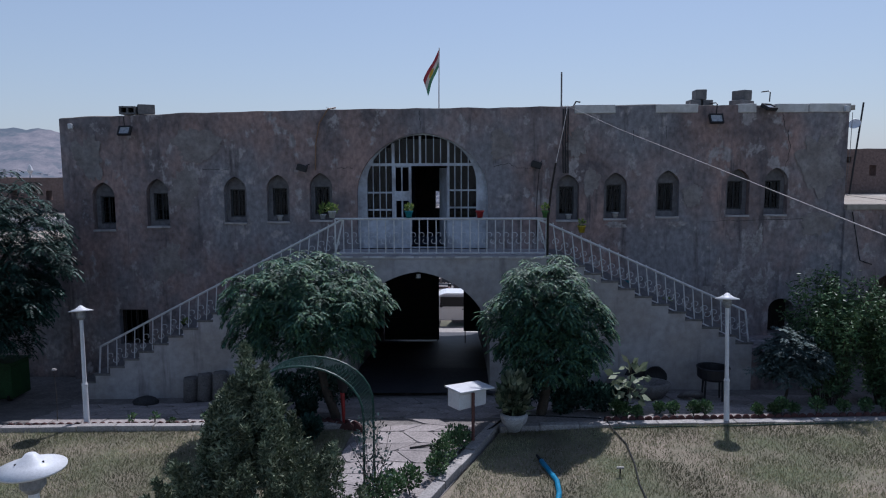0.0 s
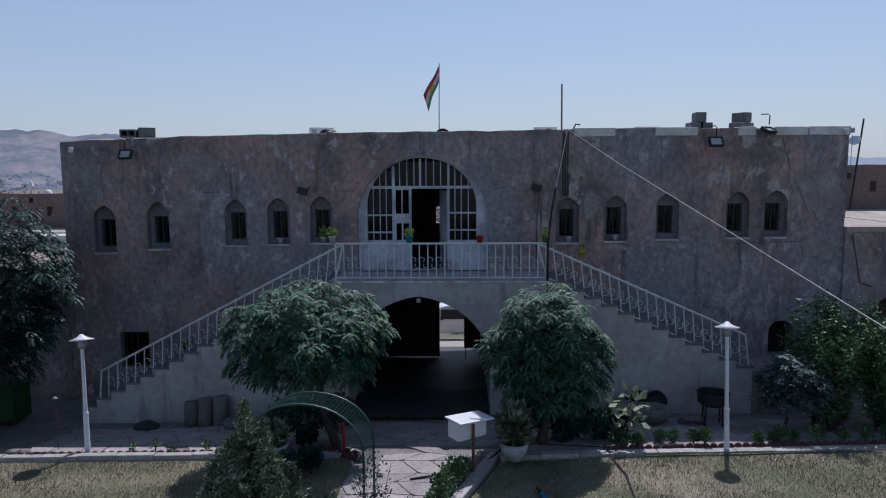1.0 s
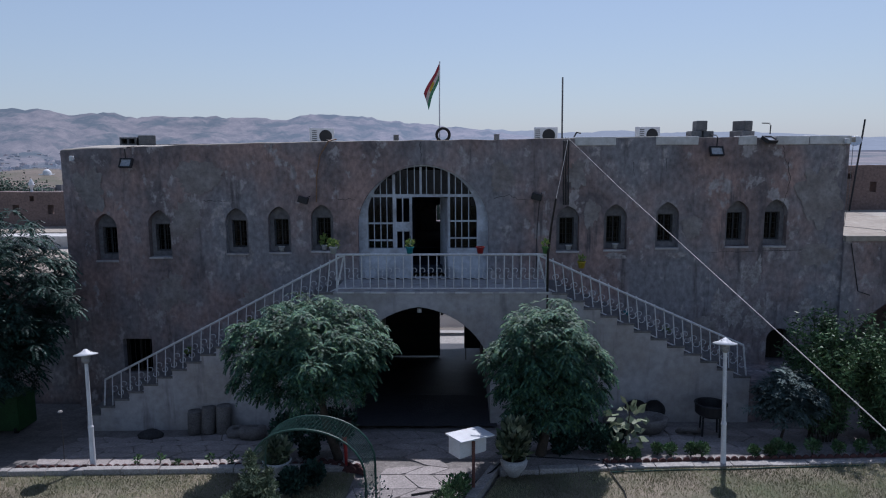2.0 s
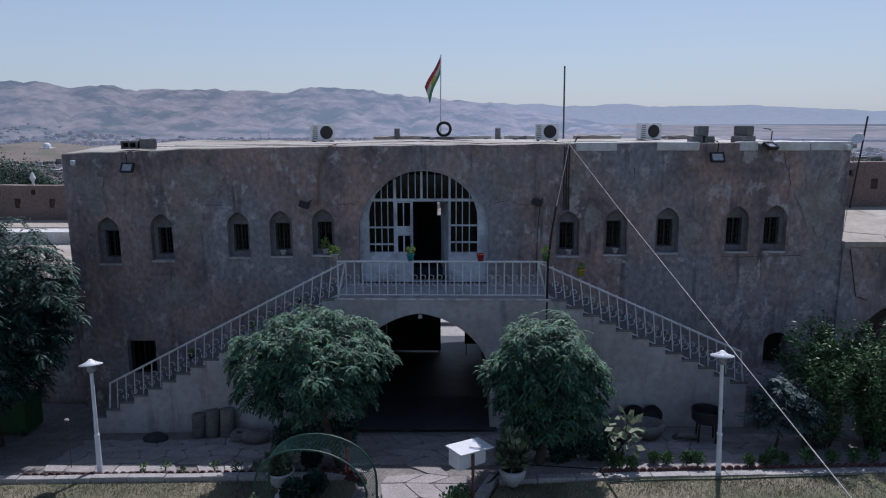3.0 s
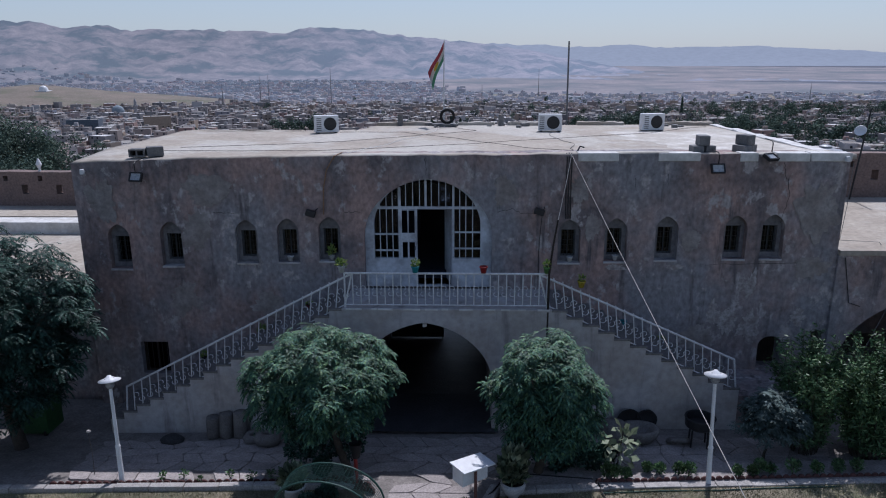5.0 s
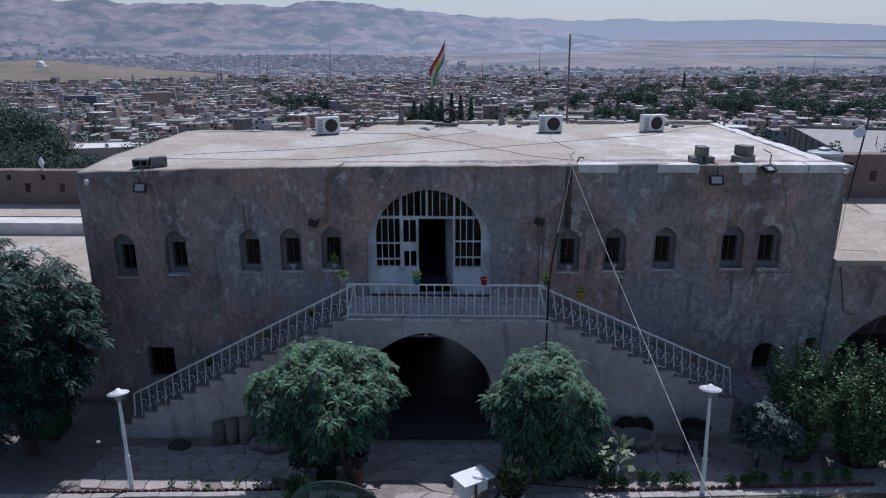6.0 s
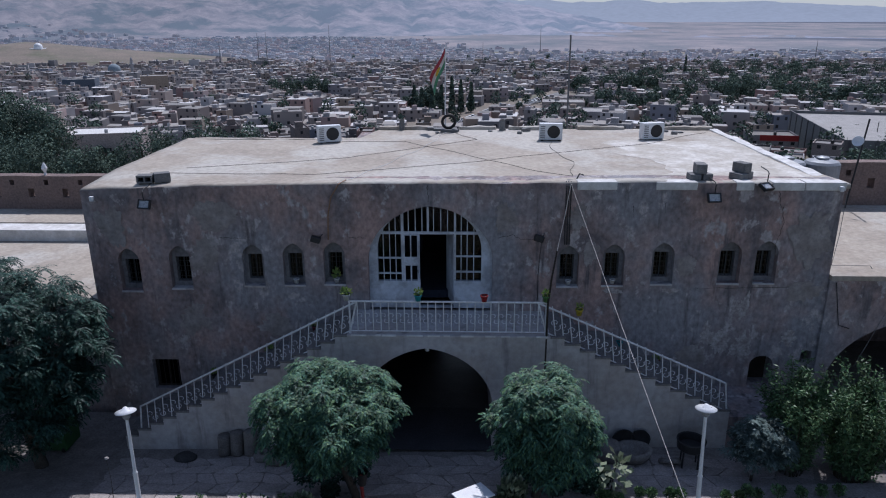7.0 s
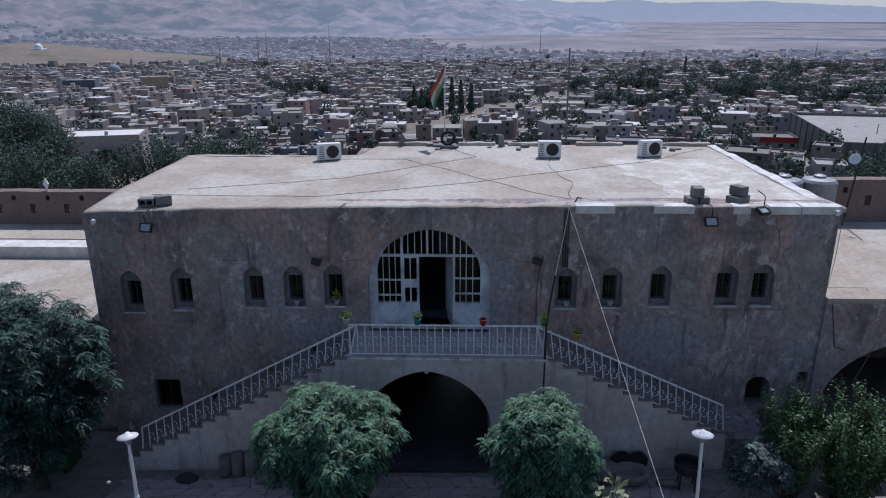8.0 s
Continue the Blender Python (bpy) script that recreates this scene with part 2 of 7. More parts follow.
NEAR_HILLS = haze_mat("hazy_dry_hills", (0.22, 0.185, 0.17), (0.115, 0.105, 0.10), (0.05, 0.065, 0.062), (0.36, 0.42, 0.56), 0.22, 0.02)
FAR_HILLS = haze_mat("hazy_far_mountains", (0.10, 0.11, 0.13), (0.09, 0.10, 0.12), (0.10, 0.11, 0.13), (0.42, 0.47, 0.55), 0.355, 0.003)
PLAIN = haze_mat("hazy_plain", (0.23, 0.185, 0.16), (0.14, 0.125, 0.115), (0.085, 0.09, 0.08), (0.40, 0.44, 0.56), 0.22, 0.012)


# the hills' painted haze glow grows stronger from west to east
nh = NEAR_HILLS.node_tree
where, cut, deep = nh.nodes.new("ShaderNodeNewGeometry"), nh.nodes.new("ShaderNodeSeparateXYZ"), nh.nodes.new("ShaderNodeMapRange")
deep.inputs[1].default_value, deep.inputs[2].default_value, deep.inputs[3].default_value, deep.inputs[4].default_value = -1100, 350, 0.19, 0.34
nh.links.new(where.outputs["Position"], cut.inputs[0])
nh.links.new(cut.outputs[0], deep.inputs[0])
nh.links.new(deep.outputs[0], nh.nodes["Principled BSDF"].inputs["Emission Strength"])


def ramp_at(table, v):
    if v <= table[0][0]:
        return table[0][1]
    for (a, fa), (b, fb) in zip(table, table[1:]):
        if v <= b:
            return fa + (fb - fa) * (v - a) / (b - a)
    return table[-1][1]


# height of the skyline, in degrees over the horizon, by bearing in degrees
NEAR_LINE = [(-60, 3.0), (-33, 2.95), (-31, 2.85), (-29, 2.62), (-26.7, 2.78), (-24.7, 2.4), (-22.4, 2.52), (-18.4, 2.42), (-17, 2.5), (-13.7, 2.34), (-12.4, 2.84), (-10.2, 2.8), (-7.6, 2.56), (-3, 2.0), (2.2, 1.5), (5, 1.1), (8, 0.5), (11, -0.1), (15, -0.8), (20, -1.4), (60, -1.6)]
FAR_LINE = [(-60, 1.2), (0, 1.4), (2, 1.62), (4, 1.45), (6.2, 1.52), (8, 1.25), (10.2, 1.26), (12.7, 1.42), (14.5, 1.2), (16.5, 1.14), (18, 1.2), (20.5, 1.24), (24, 1.05), (27.8, 0.85), (30, 0.72), (60, 0.6)]


def plain_z(y):
    return -66.5 + 73 * max(0.0, (y - 1650) / 2900) ** 0.8 if y > 1650 else -66.5


def slope_z(x, y):
    """The foot of the near hills, without their gullies."""
    dist, bear = math.hypot(x, y), math.degrees(math.atan2(x, y))
    f = max(0.0, (dist - 2400) / 900)
    return -44 + (3300 * math.tan(radians(ramp_at(NEAR_LINE, bear))) + 53) * f ** 1.35 if f > 0 else -999


def hills(line, near, far, foot, steps, gully):
    verts, faces, cols = [], [], 321
    for i in range(steps + 1):
        f = i / steps
        dist = near + (far - near) * f
        for j in range(cols):
            bear = -60 + 120 * j / (cols - 1)
            x, y = dist * math.sin(radians(bear)), dist * math.cos(radians(bear))
            top = far * math.tan(radians(ramp_at(line, bear))) + 9
            rise = f ** 1.35
            g = gully * f * (1.1 - f) * (noise.fractal(Vector((x * 0.007, y * 0.0035, 3.1)), 0.7, 2.1, 8) - 0.8 * abs(noise.noise(Vector((bear * 1.7 + 1.5 * f, f * 1.2, 9.0)))))
            ridge = 0.045 * (top - foot) * f * noise.fractal(Vector((bear * 1.3, 7.7, 0)), 0.8, 2.0, 4) * (1 if f > 0.9 else 0.6)
            verts.append((x, y, foot + (top - foot) * rise + g + ridge))
    for i in range(steps):
        for j in range(cols - 1):
            a = i * cols + j
            faces.append((a, a + 1, a + cols + 1, a + cols))
    return verts, faces


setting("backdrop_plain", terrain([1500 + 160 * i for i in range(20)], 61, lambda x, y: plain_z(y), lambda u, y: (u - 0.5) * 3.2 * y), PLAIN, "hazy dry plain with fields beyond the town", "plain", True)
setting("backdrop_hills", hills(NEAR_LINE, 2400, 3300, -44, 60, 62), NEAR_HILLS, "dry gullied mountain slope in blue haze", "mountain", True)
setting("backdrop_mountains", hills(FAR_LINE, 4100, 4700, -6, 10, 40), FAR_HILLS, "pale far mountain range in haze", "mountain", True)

# front wall with its ten niches, the arched window and the gate passage
NICHES = [(-8.84, 3.48, 4.67), (-7.46, 3.56, 4.75), (-5.49, 3.65, 4.80), (-4.41, 3.68, 4.84), (-3.33, 3.71, 4.88), (2.82, 3.70, 4.83), (4.0, 3.74, 4.87), (5.28, 3.78, 4.92), (7.0, 3.82, 4.95), (7.93, 3.83, 4.98)]
ACX = -0.79


def top_z(x):
    z = ramp_at([(-9.85, 6.25), (-7.5, 6.34), (-3.1, 6.43), (2.7, 6.48), (5, 6.5), (9.6, 6.46)], x)
    return z + 0.025 * noise.noise(Vector((x * 1.7, 0, 0))) + 0.015 * noise.noise(Vector((x * 6, 3, 0)))


outer = [(X0, -0.8)]
n_top = 120
for i in range(n_top + 1):
    x = X0 + (X1 - X0) * i / n_top
    outer.append((x, top_z(x)))
outer.append((X1, -0.8))
holes = [arch(x, 0.285, zb, zt - 0.33, zt, 7, 0.25) for x, zb, zt in NICHES]
depths = [0.2] * 10
holes.append(arch(ACX, 1.64, 2.92, 4.35, 5.86, 14, 0.08))
depths.append(0.45)
GATE = arch(-0.82, 1.66, -0.62, 1.15, 2.62, 14, 0.10)
holes.append([(x, z) for x, z in GATE])
depths.append(0.9)
holes.append([(-8.6, 0.5), (-8.6, 1.42), (-7.85, 1.42), (-7.85, 0.5)])
depths.append(0.35)
holes.append(arch(8.2, 0.32, 0.82, 1.45, 1.72, 6))
depths.append(0.7)
holes.append([(9.2, 1.55), (9.22, 1.84), (9.36, 1.9), (9.5, 1.86), (9.5, 1.56)])
depths.append(0.5)
wall_front = setting("wall_front", wall_with_holes(outer, holes, GY, 0.9, depths), PLASTER, "weathered brown and grey plastered castle front with arched niches", "wall")
# other outer walls and inner rooms
BACK = [(X0, 30.2), (-3.5, 30.2), (-3.3, 32.6), (9.75, 32.6)]


def prism(poly, z0, z1):
    bm = bmesh.new()
    a = [bm.verts.new((x, y, z0)) for x, y in poly]
    b = [bm.verts.new((x, y, z1)) for x, y in poly]
    bm.faces.new(a[::-1])
    bm.faces.new(b)
    for i in range(len(poly)):
        j = (i + 1) % len(poly)
        bm.faces.new((a[i], a[j], b[j], b[i]))
    bmesh.ops.recalc_face_normals(bm, faces=bm.faces)
    return bm


setting("wall_west", prism([(X0, GY + 0.9), (X0 + 0.7, GY + 0.9), (X0 + 0.7, 29.5), (X0, 29.5)], -1.2, 6.2), PLASTER, "plastered side wall of the castle", "wall")
setting("wall_east", prism([(X1 - 0.7, GY + 0.9), (X1, GY + 0.9), (X1 + 0.15, 31.9), (X1 - 0.55, 31.9)], -2.5, 6.35), PLASTER, "plastered side wall of the castle", "wall")
gate_back = arch(-0.6, 1.5, -2.6, 0.2, 1.6, 10, 0.05)
room_win = [(-0.78, 3.5), (-0.78, 4.15), (-0.42, 4.15), (-0.42, 3.5)]
setting("wall_north", wall_with_holes([(-3.3, -2.6), (-3.3, 6.3), (9.75, 6.3), (9.75, -2.6)], [gate_back, room_win], 31.9, 0.7, [0.7, 0.7]), PLASTER, "back wall with the outer gateway", "wall")
setting("wall_north_west", prism([(X0, 29.5), (-3.3, 29.5), (-3.3, 32.6), (-3.9, 32.6), (-3.9, 30.2), (X0, 30.2)], -2.5, 6.25), PLASTER, "stepped back wall of the castle", "wall")
# passage: sloping floor, side walls and vault
slope = [(21.0, -0.17), (23.1, -0.18), (26.0, -0.5), (29.0, -0.93), (32.7, -1.5)]
fl_v, fl_f = [], []
for y, z in slope:
    fl_v += [(-2.6, y, z), (1.0, y, z)]
for i in range(len(slope) - 1):
    fl_f.append((2 * i, 2 * i + 1, 2 * i + 3, 2 * i + 2))
# floor colour darkened to paint in the shade of the passage
SHADEFLOOR = mat("worn_passage_floor", (0.075, 0.075, 0.082), (0.05, 0.05, 0.058), rough=0.6, scale=2, fine=18, bump=0.4)
setting("floor_passage", (fl_v, fl_f), SHADEFLOOR, "worn stone floor sloping down through the gate passage", "floor")
for nm, xa, xb in (("wall_passage_west", -3.2, -2.48), ("wall_passage_east", 0.84, 1.5)):
    setting(nm, prism([(xa, GY + 0.905), (xb, GY + 0.905), (xb, 31.89), (xa, 31.89)], -2.5, 2.98), PLASTER, "dark plastered wall of the gate passage", "wall")
vv, vf = [], []
NV = 12
for y in (GY + 0.9, 31.9):
    for i in range(NV + 1):
        a = math.pi * (1 - i / NV)
        vv.append((-0.82 + 1.66 * math.cos(a), y, 1.15 + 1.47 * math.sin(a)))
for i in range(NV):
    vf.append((i, i + 1, NV + 2 + i, NV + 1 + i))
setting("ceiling_passage", (vv, vf), PLASTER, "vaulted ceiling of the gate passage", "ceiling")
setting("floor_upper", prism([(X0 + 0.7, GY + 0.9), (X1 - 0.7, GY + 0.9), (X1 - 0.7, 31.9), (-3.3, 31.9), (-3.3, 29.5), (X0 + 0.7, 29.5)], 2.98, 3.2), HALLDARK, "dark painted floor of the upper rooms", "floor")
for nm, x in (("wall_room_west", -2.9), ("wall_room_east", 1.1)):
    setting(nm, prism([(x, GY + 0.9), (x + 0.25, GY + 0.9), (x + 0.25, 31.9), (x, 31.9)], 3.2, 6.1), HALLDARK, "painted inner wall of the upper hall", "wall")
# cross wall and ceiling are added to keep the hall dark behind the glazing
setting("wall_hall", wall_with_holes([(-2.65, 3.2), (-2.65, 6.1), (1.1, 6.1), (1.1, 3.2)], [[(-1.25, 3.22), (-1.25, 5.2), (-0.25, 5.2), (-0.25, 3.22)]], 27.0, 0.25, [0.25]), HALLDARK, "inner cross wall of the upper hall with a doorway", "wall")
setting("ceiling_hall", prism([(-2.64, GY + 0.92), (1.09, GY + 0.92), (1.09, 26.99), (-2.64, 26.99)], 6.0, 6.09), HALLDARK, "dark painted ceiling of the upper hall", "ceiling")
# roof: a slightly uneven sheet with a low kerb at its rim
def roof_z(x, y):
    z = top_z(min(max(x, X0), X1)) * (1 - min(1, (y - GY) / 2)) + 6.36 * min(1, (y - GY) / 2)
    return z - 0.02 + 0.02 * noise.noise(Vector((x * 0.5, y * 0.5, 1)))


rv, rf = [], []
NX, NYY = 90, 40
for i in range(NYY + 1):
    for j in range(NX + 1):
        x = X0 + 0.01 + (X1 - X0 + 0.12) * j / NX
        yb = 30.25 if x < -3.6 else (32.6 if x > -3.2 else 30.25 + (x + 3.6) / 0.4 * 2.35)
        y = GY + 0.01 + (yb - GY - 0.01) * i / NYY
        rv.append((x, y, roof_z(x, y) + (0.05 if i else 0.03)))
for i in range(NYY):
    for j in range(NX):
        a = i * (NX + 1) + j
        rf.append((a, a + 1, a + NX + 2, a + NX + 1))
roof = setting("roof", (rv, rf), ROOFING, "sunlit pale screed flat roof with cracks and patches", "roof", True)
sol = roof.modifiers.new("thick", "SOLIDIFY")
sol.thickness, sol.offset = 0.12, -1


# landing over the gate, with two flights of stairs
LAND_Z = 2.95
NSTEP_L, NSTEP_R = 16, 12


def stair_profile_left():
    run, rise = (8.45 - 2.75) / NSTEP_L, LAND_Z / NSTEP_L
    pts = []
    for i in range(-1, NSTEP_L):
        pts += [(-8.45 + run * i, rise * i), (-8.45 + run * i, rise * (i + 1))]
    return pts


def stair_profile_right():
    run, rise = (6.85 - 2.2) / NSTEP_R, (LAND_Z - 0.8) / NSTEP_R
    pts = []
    for i in range(NSTEP_R):
        pts += [(2.2 + run * i, LAND_Z - rise * i), (2.2 + run * (i + 1), LAND_Z - rise * i)]
    pts.append((6.85, 0.8))
    return pts


outer2 = [(-8.45 - (8.45 - 2.75) / NSTEP_L, -0.7)] + stair_profile_left() + [(-2.75, LAND_Z - 0.02)] + stair_profile_right() + [(6.85, -0.7)]
clean = []
for p in outer2:
    if not clean or abs(p[0] - clean[-1][0]) + abs(p[1] - clean[-1][1]) > 1e-4:
        clean.append(p)
gate_front = arch(-0.82, 1.66, -0.6, 1.05, 2.63, 14, 0.12)
small_win = [(2.55, 0.25), (2.55, 0.8), (3.3, 0.8), (3.3, 0.25)]
setting("wall_stair", wall_with_holes(clean, [gate_front, small_win], SY, GY - SY - 0.004, [GY - SY, 0.3]), RENDERED, "grey cement-rendered stair and landing wall with an arched gate", "wall")
setting("terrace_wall", prism([(6.86, SY + 0.02), (8.0, SY + 0.02), (8.6, GY - 0.004), (6.86, GY - 0.004)], -0.5, 0.78), PLASTER, "low plastered terrace beside the stair foot", "wall")
steps_l = thing("stair_treads", pose(0, 0, 0), "flight of worn stone stair treads up to the landing", "stairs", kind="structure")
run, rise = (8.45 - 2.75) / NSTEP_L, LAND_Z / NSTEP_L
STONE = mat("stair_stone", (0.24, 0.22, 0.21), (0.18, 0.17, 0.16), scale=3, fine=25, per=0.12)
tread_l = to_mesh("stair_tread", box((0, 0, 0), (run + 0.03, GY - SY - 0.02, 0.05), 0.012))
for i in range(-1, NSTEP_L):
    t = part("stair_tread", tread_l, STONE, steps_l)
    t.location = (-8.45 + run * i - 0.03, SY - 0.012, rise * (i + 1) - 0.03)
steps_r = thing("stair_treads", pose(0, 0, 0), "flight of worn stone stair treads from the terrace up", "stairs", kind="structure")
run2, rise2 = (6.85 - 2.2) / NSTEP_R, (LAND_Z - 0.8) / NSTEP_R
tread_r = to_mesh("stair_tread", box((0, 0, 0), (run2 + 0.03, GY - SY - 0.02, 0.05), 0.012))
for i in range(NSTEP_R):
    t = part("stair_tread", tread_r, STONE, steps_r)
    t.location = (2.2 + run2 * i, SY - 0.012, LAND_Z - rise2 * i - 0.03)
setting("landing_slab", box((-2.8, SY - 0.014, LAND_Z - 0.03), (2.24, GY - 0.003, LAND_Z + 0.03), 0.01), RENDERED, "concrete landing slab over the gate", "landing")


# railings
def scroll(bm, cx, cz, r, up=1, sides=5):
    """One S-scroll of thin bar in the xz plane."""
    pts = []
    for i in range(15):
        a = radians(-60 + 300 * i / 14)
        rr = r * (0.45 + 0.55 * i / 14)
        pts.append((cx - r * 0.4 + rr * math.cos(a), 0, cz + up * (rr * math.sin(a) + r * 0.75)))
    for i in range(15):
        a = radians(240 - 300 * i / 14)
        rr = r * (1.0 - 0.55 * i / 14)
        pts.append((cx + r * 0.4 - rr * math.cos(a) * 1.0, 0, cz - up * (r * 0.75 + rr * math.sin(a) * 1.0)))
    add_tube(bm, pts[:15], 0.007, sides)
    add_tube(bm, pts[15:], 0.007, sides)


bar_mesh = to_mesh("baluster", tube([(0, 0, 0), (0, 0, 0.78)], 0.014, 6))
bm = bmesh.new()
scroll(bm, 0, 0, 0.085)
scroll_mesh = to_mesh("scroll", bm)


def railing(a, b, label, lean_a, lean_b, posts):
    """A rail between two foot points, with balusters, scrolls and end posts; lean tilts the bars along a slope."""
    a, b = Vector(a), Vector(b)
    th = thing("railing", pose(*a), label, "railing", "stair and landing railings")
    d = b - a
    tops = (Vector((lean_a, 0, 0.86)), Vector((lean_b, 0, 0.86)))
    low = Vector((0, 0, 0.07))
    part("top_rail", tube([tops[0], d + tops[1]], 0.026, 8), RAIL, th)
    part("bottom_rail", tube([low, d + low], 0.016, 6), RAIL, th)
    for k in (0, 1):
        part("post", tube([k * d, k * d + tops[k]], 0.022, 8), RAIL, th)
    n = posts
    slope_z = d.z / d.x if abs(d.x) > 1e-6 else 0
    for i in range(1, n):
        p = d * (i / n)
        lean = lean_a + (lean_b - lean_a) * i / n
        ob = part("baluster", bar_mesh, RAIL, th)
        m = Matrix.Identity(4)
        m.translation = p + low
        m[0][2] = lean / 0.86
        ob.matrix_local = m
        if i < n:
            s = part("scroll", scroll_mesh, RAIL, th)
            m2 = Matrix.Identity(4)
            q = d * ((i + 0.5) / n)
            m2.translation = q + Vector((lean * 0.45, 0, 0.42))
            m2[2][0] = slope_z
            s.matrix_local = m2
    return th


RY = SY + 0.1
railing((-2.72, RY, LAND_Z + 0.03), (2.12, RY, LAND_Z + 0.03), "pale painted iron landing railing with scrolls", 0.0, 0.0, 25)
railing((-8.4, SY + 0.06, -0.02), (-2.74, RY, LAND_Z + 0.02), "pale painted iron stair railing with scrolls", 0.08, 0.2, 26)
railing((2.16, RY, LAND_Z + 0.02), (6.8, SY + 0.06, 0.86), "pale painted iron stair railing with scrolls", -0.24, -0.12, 22)

# courtyard ground: lawns, path, kerbs
setting("lawn_west", prism([(-30, 2), (-2.0, 2), (-2.0, 16), (-1.9, kerb_y(-1.9) - 0.3), (-30, kerb_y(-30) - 0.3)], -0.2, 0.0), LAWN, "dry yellow-green lawn", "lawn")
def lawn_z(x, y):
    return 0.11 * min(1.0, max(0.0, (y - 14) / 4.2)) * min(1.0, max(0.0, (x - 0.6) / 3))


lv, lf = [], []
for j in range(31):
    for i in range(31):
        f = j / 30
        xa = ramp_at([(0, -0.9), (0.7, -0.7), (0.82, -0.25), (1, 0.95)], f)
        x = xa + (30 - xa) * (i / 30) ** 1.8
        y = 2 + (kerb_y(x) - 0.3 - 2) * f
        lv.append((x, y, lawn_z(x, y)))
for j in range(30):
    for i in range(30):
        k = j * 31 + i
        lf.append((k, k + 1, k + 32, k + 31))
setting("lawn_east", (lv, lf), LAWN, "dry yellow-green lawn", "lawn", True)
setting("courtyard_floor", prism([(-1.95, kerb_y(-1.95) + 0.2), (-1.95, kerb_y(-1.95) - 0.35), (-2.05, 2), (-0.85, 2), (-0.65, 13.5), (-0.2, 15.4), (0.9, kerb_y(0.9) - 0.1), (0.9, kerb_y(0.9) + 0.2)], -0.25, -0.02), JOINT, "mortar bed of the courtyard paving", "pavement")
cv, cf = [], []
for j in range(13):
    for i in range(61):
        x = -30 + i
        y0 = kerb_y(x) - 0.4
        y = y0 + (GY + 0.2 - y0) * j / 12
        cv.append((x, y, court_z(x, y) - 0.024))
for j in range(12):
    for i in range(60):
        k = j * 61 + i
        cf.append((k, k + 1, k + 62, k + 61))
setting("courtyard_slope", (cv, cf), JOINT, "paved court falling to the foot of the stairs", "pavement", True)
setting("bed_east", prism([(1.3, kerb_y(1.3) - 0.25), (14, kerb_y(14) - 0.25), (14, kerb_y(14) + 0.45), (1.3, kerb_y(1.3) + 0.45)], -0.2, 0.12), PAVING, "dusty pale strip of the flower bed behind the kerb", "bed")


def kerb_run(name, p, q, w, h, n):
    th = thing(name, pose(0, 0, 0), "worn pale stone kerb edging the lawn", "kerb", kind="structure")
    p, q = Vector((*p, 0)), Vector((*q, 0))
    d = (q - p) / n
    yaw = math.atan2(d.y, d.x)
    for i in range(n):
        L = d.length - 0.012
        b = box((0, -w / 2, -0.1), (L, w / 2, h + rng.uniform(-0.012, 0.012)), 0.015)
        o = part("kerb_stone", b, KERB, th)
        o.matrix_local = Matrix.Translation(p + d * i) @ Matrix.Rotation(yaw + rng.uniform(-0.01, 0.01), 4, "Z")


kerb_run("kerb", (-13, kerb_y(-13) - 0.2), (-2.1, kerb_y(-2.1) - 0.2), 0.16, 0.1, 15)
kerb_run("kerb", (0.9, kerb_y(0.9) - 0.34), (13, kerb_y(13) - 0.34), 0.18, 0.14, 16)
kerb_run("kerb", (-0.42, 15.2), (0.82, kerb_y(0.82) - 0.15), 0.2, 0.12, 5)

# wings of the castle beside the front
WX = -30
setting("wing_west_front", prism([(WX, 23.4), (X0 - 0.01, 23.4), (X0 - 0.01, 24.0), (WX, 24.0)], -0.9, 2.86), PLASTER, "low plastered wing of the castle in shade", "wall")
setting("wing_west_roof", prism([(WX, 23.36), (X0 - 0.012, 23.36), (X0 - 0.012, 28.75), (WX, 28.75)], 2.86, 2.95), ROOFING, "sunlit flat roof of the low wing", "roof")
setting("wing_west_step", prism([(WX, 28.76), (X0 - 0.012, 28.76), (X0 - 0.012, 29.6), (WX, 29.6)], 2.2, 3.36), WHITEWASH, "limewashed step between the roofs", "wall")
setting("wing_west_terrace", prism([(WX, 29.61), (X0 - 0.012, 29.61), (X0 - 0.012, 31.5), (WX, 31.5)], 2.2, 3.4), ROOFING, "sunlit terrace behind the parapet", "roof")
setting("wing_east_roof", prism([(X1 + 0.012, GY - 0.12), (30, GY - 0.12), (30, 30), (X1 + 0.16, 30)], 3.95, 4.08), ROOFING, "sunlit flat roof of the side wing", "roof")
we_outer = [(X1 + 0.004, -0.3), (X1 + 0.004, 3.95), (30, 3.95), (30, -0.3)]
setting("wing_east_front", wall_with_holes(we_outer, [arch(12.1, 2.2, -0.2, 1.0, 2.85, 12, 0.1), [(9.7, 1.55), (9.7, 1.9), (10.1, 1.9), (10.1, 1.55)]][:1], GY - 0.08, 0.8, [0.8]), PLASTER, "dark plastered wing with a wide arch", "wall")


